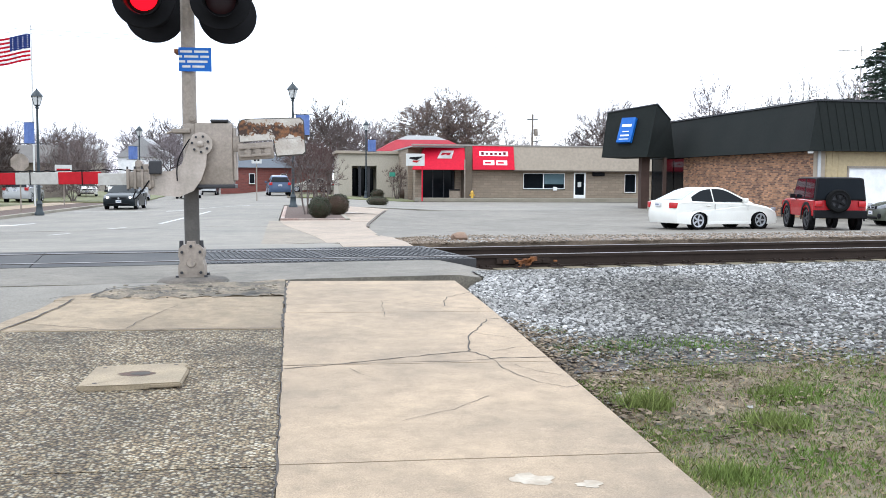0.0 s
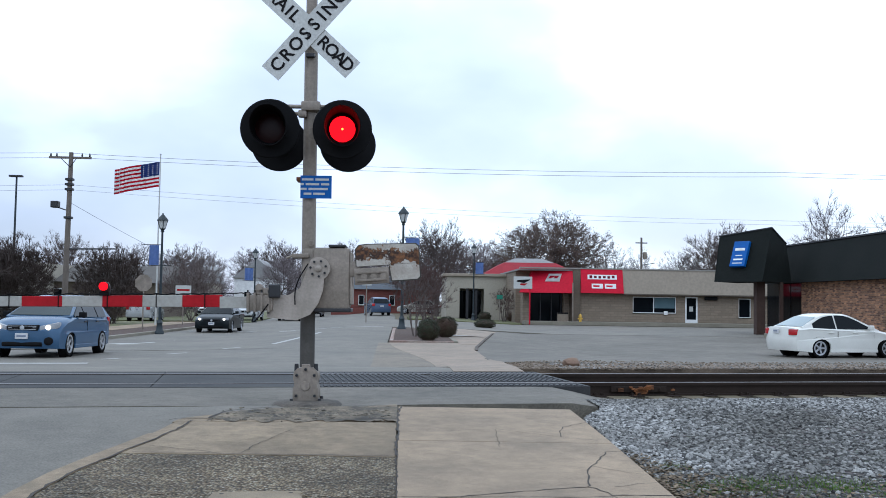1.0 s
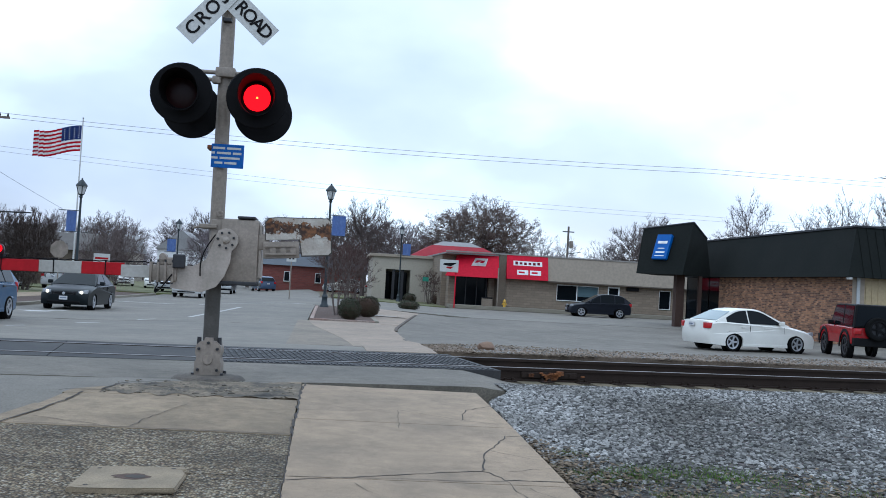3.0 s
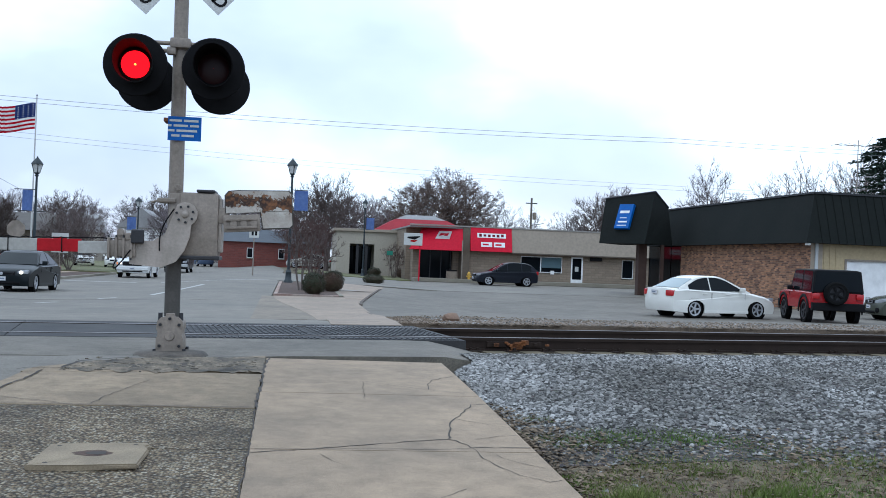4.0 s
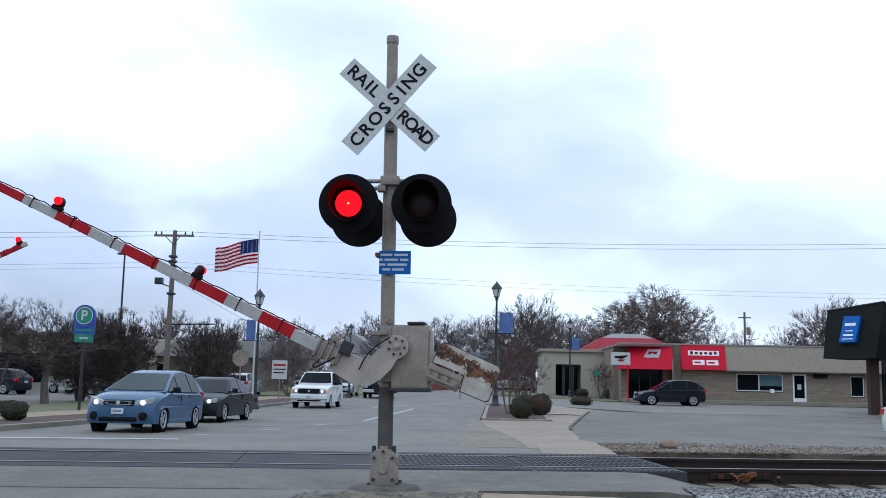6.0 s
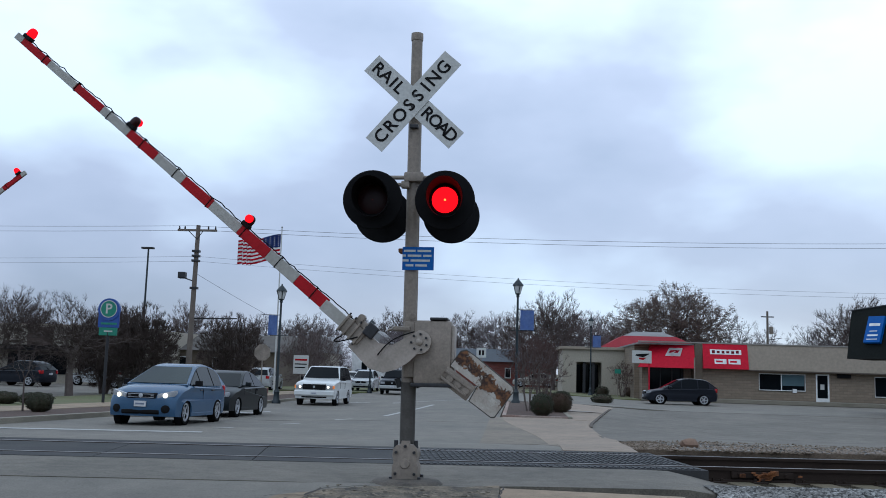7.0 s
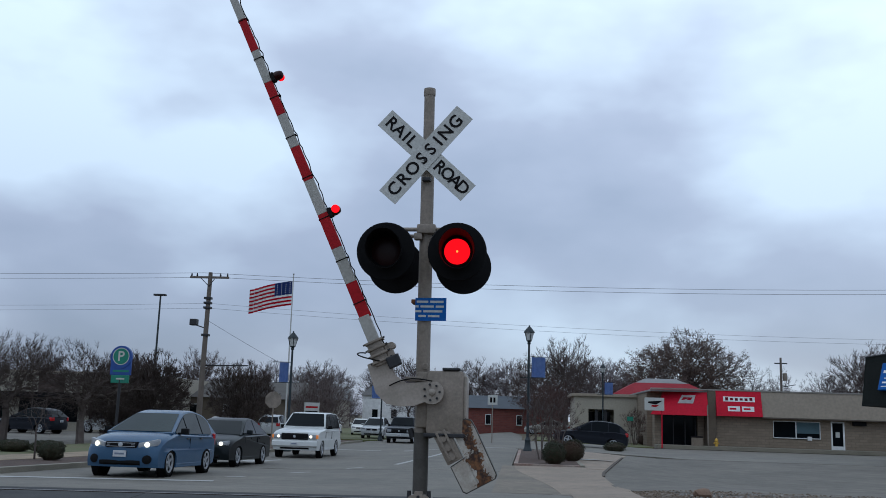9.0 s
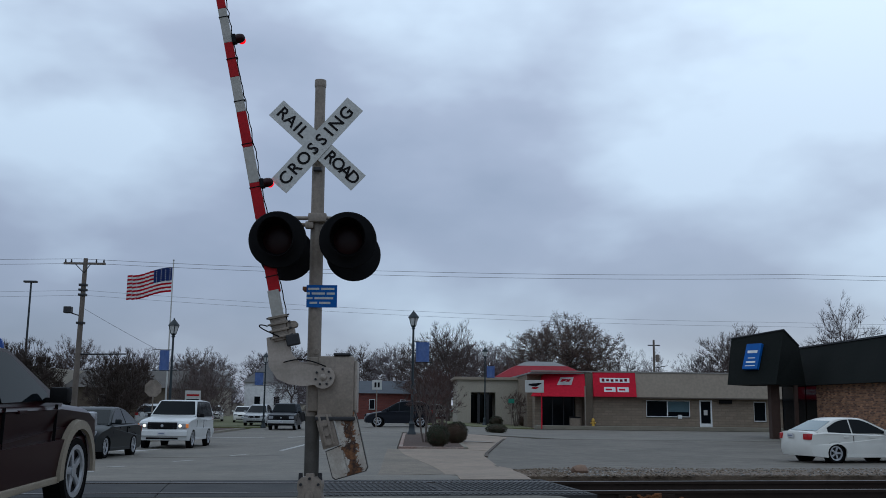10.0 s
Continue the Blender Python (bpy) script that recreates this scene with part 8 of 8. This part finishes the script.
OAK = grow(42, 11.8, 6.6, 0.20, 0.40, 900, 0.020, 8, 0.075, TWIG_OAK, leaf=2, leaf_size=0.095, lift=0.15, lumps=0.30)
WIDE = grow(5, 5.3, 3.3, 0.26, 0.19, 420, 0.010, 8, 0.10, TWIG_BACKLIT, lift=0.25, lumps=0.35)
OVAL = grow(8, 5.2, 2.1, 0.13, 0.15, 800, 0.013, 11, 0.08, TWIG_BACKLIT, stems=4, lift=0.5, lumps=0.12)
FAN = grow(21, 4.8, 2.6, 0.10, 0.10, 380, 0.013, 9, 0.11, TWIG_OAK, stems=6, lift=0.7, lumps=0.2)
AIRY = grow(33, 10.0, 3.1, 0.30, 0.17, 170, 0.016, 7, 0.085, TWIG_HAZED, lift=0.35, lumps=0.4)
TALL = grow(47, 9.8, 3.6, 0.20, 0.21, 420, 0.018, 9, 0.085, TWIG_OAK, lift=0.4, lumps=0.35)
GREY = grow(53, 9.4, 3.4, 0.22, 0.20, 360, 0.017, 9, 0.085, TWIG_HAZED, lift=0.4, lumps=0.35)
MYRTLE = grow(17, 2.8, 0.95, 0.24, 0.075, 130, 0.007, 8, 0.10, TWIG_RED, stems=6, lift=0.5, lumps=0.25)
SAPLING = grow(19, 2.0, 0.55, 0.40, 0.028, 26, 0.006, 5, 0.12, TWIG_BACKLIT, lift=0.4)

tree("tree", OAK, "large dark winter oak holding brown leaves behind the shops", 17.6, 111, 0, 20, 1.0).scale = (1.06, 1.06, 1.03)
tree("tree", OAK, "winter oak with brown leaves at the edge of town", 12.0, 117, -0.5, 130, 0.66)
tree("tree", OAK, "winter oak with brown leaves at the edge of town", 21.0, 117, -0.5, 220, 0.62)
for x, y, s, a in ((3.6, 98, 1.0, 0), (0.6, 112, 0.92, 140), (-6.5, 132, 1.0, 290), (-11, 135, 0.95, 100), (-30, 135, 0.95, 10), (-48, 138, 1.1, 190), (-74, 140, 1.2, 20), (-22, 175, 1.3, 220)):
    tree("tree", TALL, "bare leafless brown tree beyond the street", x, y, 0, a, s, "bare trees in the distance")
for x, y, s, a in ((7.4, 105, 0.9, 70), (10.2, 120, 1.0, 200), (-2.5, 128, 1.0, 30), (5, 128, 1.1, 160), (-16, 128, 0.8, 50), (-38, 140, 1.0, 90), (-60, 140, 1.1, 280), (-14, 170, 1.1, 140), (-20, 168, 1.0, 60), (-28, 180, 1.2, 10), (-35, 172, 1.1, 250), (-42, 176, 1.1, 130)):
    tree("tree", GREY, "pale grey leafless tree beyond the street", x, y, 0, a, s, "bare trees in the distance")
for x, y, s, a in ((24.4, 112, 0.86, 0), (30.0, 125, 0.7, 50), (45.5, 100, 1.3, 90), (54, 101, 1.2, 200), (58.5, 104, 1.42, 280), (64, 102, 1.5, 20), (71, 108, 1.6, 120), (67, 104, 1.45, 220), (34, 135, 0.9, 60), (-26, 122, 0.7, 150), (-34, 118, 0.7, 40)):
    tree("tree", AIRY, "thin bare tree behind the buildings", x, y, 0, a, s, "thin bare trees")
tree("tree", TALL, "broad winter tree behind the shops", 40.8, 121, 0, 75, 1.25)
tree("tree", GREY, "broad winter tree behind the shops", 36.5, 123, 0, 175, 0.9)
for x, y, s, a in ((-9, 150, 0.8, 20), (-13, 158, 0.8, 110), (-17, 165, 0.85, 200), (-22, 166, 0.8, 290), (-26, 170, 0.85, 60), (-31, 166, 0.8, 150), (-37, 170, 0.85, 240), (-43, 172, 0.8, 330), (-50, 175, 0.85, 45), (-57, 172, 0.8, 135), (-4, 146, 0.75, 80)):
    tree("tree", GREY, "low pale grey thicket tree beyond the houses", x, y, -2.2, a, s, "bare trees in the distance")
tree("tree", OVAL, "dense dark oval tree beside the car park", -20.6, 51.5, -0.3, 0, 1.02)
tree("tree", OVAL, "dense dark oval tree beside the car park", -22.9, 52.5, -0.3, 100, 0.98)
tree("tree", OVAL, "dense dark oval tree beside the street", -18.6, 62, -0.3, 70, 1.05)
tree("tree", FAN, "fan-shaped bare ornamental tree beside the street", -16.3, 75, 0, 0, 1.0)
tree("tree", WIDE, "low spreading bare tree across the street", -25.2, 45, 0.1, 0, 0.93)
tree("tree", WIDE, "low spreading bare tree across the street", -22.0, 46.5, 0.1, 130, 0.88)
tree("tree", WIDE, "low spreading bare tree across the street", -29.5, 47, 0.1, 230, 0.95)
tree("sapling", SAPLING, "thin young tree in the planting strip", -14.3, 27.6, 0.08, 0, 1.0)
tree("crape_myrtle", MYRTLE, "reddish multi-stemmed bare crape myrtle in the planting bed", 0.55, 37.6, 0.04, 0, 1.0)
tree("crape_myrtle", MYRTLE, "reddish multi-stemmed bare crape myrtle in the planting bed", 1.1, 39.6, 0.04, 90, 1.08)
tree("crape_myrtle", MYRTLE, "bare multi-stemmed shrub by the beige building", 8.6, 80, 0.0, 40, 1.05)


def shrub(x, y, r, h, material, label, name="shrub", z=0.1):
    """A clipped mound of many small leaves."""
    rng = np.random.RandomState(int(abs(x * 31 + y * 17)) % 1000)
    s = thing(name, pose(x, y, land(x, y) + z), label, "shrub")
    vs, fs = [], []
    for k in range(4200):
        d = rng.normal(size=3)
        d /= np.linalg.norm(d)
        rad = rng.uniform(0.86, 1.03) * (1 + 0.05 * math.sin(d[0] * 9 + d[1] * 7) + 0.04 * math.sin(d[2] * 11))
        c = d * (r, r, h * 0.56) * rad + (0, 0, h * 0.5)
        if c[2] < 0.01:
            continue
        u = rng.normal(size=3)
        u /= np.linalg.norm(u)
        w = np.cross(u, d)
        u, w = u * 0.028, w * 0.018
        n = len(vs)
        vs += [tuple(c - u), tuple(c + w), tuple(c + u), tuple(c - w)]
        fs.append((n, n + 1, n + 2, n + 3))
    part("leaves", mesh_of("leaves", vs, fs, material), None, s)
    bm = B()
    lathe(bm, [(0.001, h * 0.90), (r * 0.5, h * 0.80), (r * 0.78, h * 0.5), (r * 0.66, h * 0.2), (r * 0.45, 0.0)], 12)
    part("inner_twigs", bm, MULCH, s, "", 60)


shrub(0.92, 34.0, 0.40, 0.74, SHRUB, "clipped dark green round shrub in the planting bed", z=0.04)
shrub(1.70, 37.4, 0.42, 0.70, SHRUB_RED, "clipped reddish shrub in the planting bed", z=0.04)
shrub(1.85, 39.6, 0.42, 0.74, SHRUB, "clipped green shrub in the planting bed", z=0.04)
shrub(1.30, 42.6, 0.42, 0.66, SHRUB_RED, "clipped reddish shrub in the planting bed", z=0.04)
shrub(5.0, 57.5, 0.65, 0.55, SHRUB, "small dark shrub on the drive corner", z=0.0)
shrub(-13.7, 27.4, 0.36, 0.50, SHRUB, "round dark shrub in the planting strip")
shrub(-17.0, 33.6, 0.62, 0.42, SHRUB, "low dark hedge across the street")
shrub(-18.2, 33.4, 0.62, 0.42, SHRUB, "low dark hedge across the street")
shrub(-17.8, 29.6, 0.6, 0.40, SHRUB, "low dark hedge across the street")
shrub(9.6, 82, 0.7, 0.9, SHRUB_RED, "brownish shrub by the beige building", z=0)
shrub(7.2, 83, 0.6, 0.8, SHRUB, "dark shrub by the beige building", z=0)


def conifer(x, y, h, r):
    t = thing("conifer", pose(x, y, 0), "dark evergreen spruce behind the brick building", "tree")
    rng = random.Random(3)
    part("trunk", tube(B(), (0, 0, 0), (0, 0, h * 0.97), 0.3, 0.04, 8), BARK, t)
    vs, fs = [], []
    for k in range(420):
        f = rng.uniform(0.08, 1.0)
        z, a = h * f, rng.uniform(0, math.tau)
        ln = r * (1 - f) ** 0.38 * rng.uniform(0.6, 1.15) + 0.2
        for j in range(44):
            q = rng.uniform(0.15, 1)
            px, py = math.cos(a) * ln * q, math.sin(a) * ln * q
            pz = z - 0.10 * ln * q + rng.gauss(0, 0.06)
            ux, uy = math.cos(a + rng.gauss(0, 0.9)) * 0.28, math.sin(a + rng.gauss(0, 0.9)) * 0.28
            n = len(vs)
            vs += [(px, py, pz), (px + ux, py + uy, pz - rng.uniform(-0.05, 0.16)), (px + ux * 0.5 - uy * 0.3, py + uy * 0.5 + ux * 0.3, pz + 0.05)]
            fs.append((n, n + 1, n + 2))
    part("crown", mesh_of("crown", vs, fs, CONIFER), None, t)


conifer(45.6, 68, 12.3, 5.0)
conifer(50.5, 70, 12.0, 4.8)


# grass and dead leaves on the verge
def blades(name, count, place, label, seed, lo, hi, material, w=0.004, lean=0.7):
    rng = np.random.RandomState(seed)
    vs, fs = [], []
    for k in range(count):
        x, y, f = place(rng)
        z = land(x, y) - 0.04
        h = rng.uniform(lo, hi) * f
        a, b = rng.uniform(0, 6.28), rng.uniform(0, 6.28)
        dx, dy = math.cos(a) * w, math.sin(a) * w
        q = lean * rng.uniform(0.3, 1.6)
        lx, ly = math.cos(b) * h * q, math.sin(b) * h * q
        n = len(vs)
        vs += [(x - dx, y - dy, z), (x + dx, y + dy, z), (x + lx, y + ly, z + h)]
        fs.append((n, n + 1, n + 2))
    tagged(new(name, mesh_of(name, vs, fs, material)), label, "grass", "", "stuff")


def verge_edge(x):
    return max(6.5 - 0.32 * (x - 2), 5.3) + 0.40 * math.sin(x * 1.7) + 0.25 * math.sin(x * 4.1)


def verge_place(rng):
    while True:
        x, y = 1.73 + 6.4 * rng.rand() ** 1.3, 2.0 + 5.9 * rng.rand()
        n = noise.noise((x * 1.1, y * 1.1, 3.0)) + 0.6 * noise.noise((x * 3.1, y * 3.1, 7.0))
        if y < verge_edge(x) + 0.5 * n and n > -0.05 - 0.28 * (y < 5.0) - 0.12 * (x > 3):
            return x, y, 0.55 + max(0, n) * 1.3


def straw_place(rng):
    while True:
        x, y = 1.73 + 6.6 * rng.rand() ** 1.3, 2.0 + 6.0 * rng.rand()
        if y < verge_edge(x) + 0.6 * rng.rand():
            return x, y, 1.0


STRAW = mat("straw", (0.33, 0.255, 0.155, 1), 0.95, dark=(0.19, 0.125, 0.075, 1), scale=3, amount=1.0, bump=0, island=0.4, spec=0.1)
blades("verge_grass", 60000, verge_place, "patchy green and straw grass on the verge", 5, 0.02, 0.055, GRASS, 0.0035)
blades("dead_grass", 30000, straw_place, "flattened straw and dead grass on the verge", 9, 0.012, 0.028, STRAW, 0.004, 1.8)


def leaf_litter(name, count, place, label, seed, size=1.0):
    rng = np.random.RandomState(seed)
    vs, fs = [], []
    for k in range(count):
        x, y = place(rng)
        z = land(x, y) - 0.02 + rng.uniform(0, 0.012)
        a, r = rng.uniform(0, 6.28), rng.uniform(0.012, 0.032) * size
        c, s = math.cos(a) * r, math.sin(a) * r
        n = len(vs)
        vs += [(x - c, y - s, z), (x + s * 0.6, y - c * 0.6, z + rng.uniform(0, 0.012)), (x + c, y + s, z + rng.uniform(-0.004, 0.012)), (x - s * 0.6, y + c * 0.6, z + rng.uniform(0, 0.01))]
        fs.append((n, n + 1, n + 2, n + 3))
    tagged(new(name, mesh_of(name, vs, fs, LITTER)), label, "leaves", "", "stuff")


LITTER = mat("leaf_litter", (0.165, 0.128, 0.090, 1), 0.95, dark=(0.085, 0.066, 0.046, 1), scale=3, amount=1.0, bump=0, island=0.5, spec=0.1)


def litter_place(rng):
    x = 1.74 + 3.6 * rng.rand() ** 1.8
    return x, verge_edge(x) - 2.6 * rng.rand() ** 1.5 + 1.1 * rng.rand()


def far_litter(rng):
    """Drifts of leaves, thick in patches, along the ragged edge of the car park."""
    while True:
        x, v = 1.9 + 24 * rng.rand() ** 1.5, 15.1 + 3.2 * rng.rand()
        if noise.noise((x * 0.55, v * 2.0, 5.0)) + 0.5 * noise.noise((x * 1.7, v * 4.0, 2.0)) > 0.05 + 0.25 * (v - 16.2):
            return x, (v + x * TS) / TC


leaf_litter("dead_leaves", 3800, litter_place, "brown dead leaves where gravel meets the grass", 12)
leaf_litter("dead_leaves_far", 7000, far_litter, "brown dead leaves along the car park edge", 13, 1.7)


def tuft(x, y, r, h, seed):
    blades("grass_tuft", 700, lambda g: (x + r * g.normal() * 0.5, y + r * g.normal() * 0.4, 1.0), "bright green grass tuft at the path edge", seed, h * 0.4, h, GRASS, 0.004, 0.6)


tuft(1.98, 5.15, 0.16, 0.13, 1)
tuft(2.55, 4.75, 0.2, 0.10, 2)
tuft(2.9, 5.3, 0.25, 0.08, 3)
tuft(1.95, 4.0, 0.15, 0.07, 4)
tuft(3.6, 5.0, 0.3, 0.08, 6)
for k_, (x_, y_, r_) in enumerate(((1.9, 5.6, 0.12), (2.3, 5.5, 0.2), (2.6, 6.0, 0.25), (3.3, 6.2, 0.3), (3.4, 4.6, 0.35), (2.5, 4.1, 0.3), (3.1, 4.0, 0.3), (4.1, 5.4, 0.3), (4.4, 4.7, 0.35), (1.85, 4.6, 0.1), (2.1, 3.5, 0.2), (3.0, 6.75, 0.2), (4.3, 6.9, 0.25), (2.15, 6.6, 0.18), (2.45, 6.75, 0.22), (2.9, 7.05, 0.2), (3.5, 6.55, 0.3), (3.9, 6.1, 0.3), (5.0, 6.2, 0.35), (2.0, 7.3, 0.1))):
    tuft(x_, y_, r_ * 1.6, 0.022 + 0.015 * (k_ % 3), 20 + k_)

# ---- everything that moves ----
def track_rows(keys):
    """Rows of (t, value...) smoothed to a value at any time."""
    def value(t):
        ts = [k[0] for k in keys]
        return [float(np.interp(t, ts, [k[i] for k in keys])) for i in range(1, len(keys[0]))]
    return value


def drive(vehicle, keys, r, axle):
    """keys: seconds, x and y of the front axle's middle, heading in degrees. Wheels roll as far as it goes."""
    at = track_rows(keys)
    rows = []
    for t in [k * 0.25 for k in range(41)]:
        x, y, h = at(t)
        cx, cy = x - axle * math.cos(radians(h)), y - axle * math.sin(radians(h))
        bx, by = x - 2 * axle * math.cos(radians(h)), y - 2 * axle * math.sin(radians(h))
        tilt = math.degrees(math.atan2(land(bx, by) - land(x, y), 2 * axle))
        rows.append((t, pose(cx, cy, (land(x, y) + land(bx, by)) / 2+ 0.012, 0, tilt, h)))
    walk(vehicle, rows)
    ts = [k / 15 for k in range(151)]
    gone, last = [0.0], at(0)
    for t in ts[1:]:
        now = at(t)
        gone.append(gone[-1] + math.hypot(now[0] - last[0], now[1] - last[1]))
        last = now
    for w in [o for o in vehicle.children if o.name.startswith("wheel") and not o.name.startswith("wheel_")]:
        p = w.location.copy()
        walk(w, [(t, pose(p.x, p.y, p.z, 0, math.degrees(g / r) % 360, 0)) for t, g in zip(ts, gone)])


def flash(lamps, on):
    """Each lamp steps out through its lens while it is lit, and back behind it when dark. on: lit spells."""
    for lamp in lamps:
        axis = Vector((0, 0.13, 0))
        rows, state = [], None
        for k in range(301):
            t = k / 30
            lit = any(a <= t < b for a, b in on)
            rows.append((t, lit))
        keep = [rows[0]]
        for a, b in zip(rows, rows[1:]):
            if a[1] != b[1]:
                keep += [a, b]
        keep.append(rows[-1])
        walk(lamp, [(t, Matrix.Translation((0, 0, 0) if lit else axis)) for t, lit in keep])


def motions():
    lift = [(0, -1.0), (4.2, -1.0), (4.5, 2.9), (5.0, 10), (5.5, 17), (6.0, 24.8), (6.2, 28), (7.5, 45.5), (8.0, 52), (8.5, 58.7), (9.0, 64.9), (9.5, 70.9), (10.0, 77.3)]
    up = track_rows(lift)
    ts = [k * 0.25 for k in range(41)]
    p, q = arm.location.copy(), far_arm.location.copy()
    walk(arm, [(t, pose(p.x, p.y, p.z, 0, up(t)[0], 0)) for t in ts])
    walk(far_arm, [(t, pose(q.x, q.y, q.z, 0, 0, 180) @ pose(0, 0, 0, 0, up(t)[0], 0)) for t in ts])
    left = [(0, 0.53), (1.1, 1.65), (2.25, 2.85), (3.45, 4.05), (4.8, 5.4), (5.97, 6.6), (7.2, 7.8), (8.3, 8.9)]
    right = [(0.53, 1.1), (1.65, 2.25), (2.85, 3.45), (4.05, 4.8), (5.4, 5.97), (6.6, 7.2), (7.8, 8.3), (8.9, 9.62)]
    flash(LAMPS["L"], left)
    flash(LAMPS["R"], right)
    drive(blue_car, [(0, -9.20, 24.54, -90), (6.5, -9.20, 24.54, -90), (7.5, -9.20, 24.39, -90), (8, -9.20, 24.13, -90), (8.5, -9.20, 23.56, -90), (9, -9.20, 22.57, -90), (9.5, -9.20, 21.42, -90), (10, -9.20, 18.51, -90)], 0.32, 1.30)
    drive(dark_sedan, [(t, -9.75, y, -90) for t, y in ((0, 57.2), (0.5, 54.5), (1, 50.7), (1.5, 47.4), (2, 43.7), (2.5, 41.3), (3, 38.8), (3.2, 38.2), (4.5, 35.1), (5.5, 33.2), (6, 31.9), (7.5, 30.3), (8, 30.0), (9, 29.7), (9.5, 29.3), (10, 28.5))], 0.33, 1.41)
    drive(white_truck, [(t, -9.54, y, -90) for t, y in ((0, 89.4), (3.2, 67.1), (4.5, 59.3), (5.5, 53.7), (6, 50.4), (7.5, 44.6), (8, 42.8), (8.5, 41.6), (9, 40.6), (9.5, 39.2), (10, 38.4))], 0.375, 1.48)
    drive(navy_car, [(0, 44, 69, 180), (2, 26, 69, 180), (2.5, 22.4, 68.6, 180), (3, 18.4, 68.4, 178), (3.2, 17.1, 68.2, 178), (4.5, 12.0, 67.3, 185), (5, 11.0, 66.8, 188), (5.5, 10.5, 66.6, 188), (6, 10.3, 66.5, 186),
                     (6.5, 9.8, 65.5, 184), (7.5, 8.6, 63.3, 182), (8, 6.8, 63, 180), (8.5, 4.8, 62.8, 180), (9, 2.5, 62.8, 180), (10, -2.2, 64.5, 178)], 0.36, 1.41)
    drive(maroon_car, [(0, -4.43, 0.6, 90), (7.0, -4.43, 0.6, 90), (8, -4.43, 1.8, 90), (8.5, -4.43, 3.2, 90), (9, -4.43, 5.0, 90), (9.2, -4.43, 6.3, 90), (9.5, -4.43, 7.8, 90), (10, -4.43, 10.3, 90)], 0.375, 1.45)
    drive(far_suv, [(t, -9.3, y, -90) for t, y in ((0, 108), (3.2, 86), (4.5, 80), (6, 75), (7.5, 72), (10, 70))], 0.375, 1.48)
    drive(leaving_car, [(0, -1.4, 84.4, 95), (0.5, -1.8, 87.4, 100), (1, -2.6, 92.4, 102), (1.5, -3.6, 97.4, 104), (2, -4.9, 101.4, 106), (2.5, -6.1, 106.4, 106), (3, -7.6, 111.4, 108), (4.5, -13, 125, 112), (6, -20, 140, 116), (10, -40, 178, 120)], 0.36, 1.41)
    flag_waves()


motions()
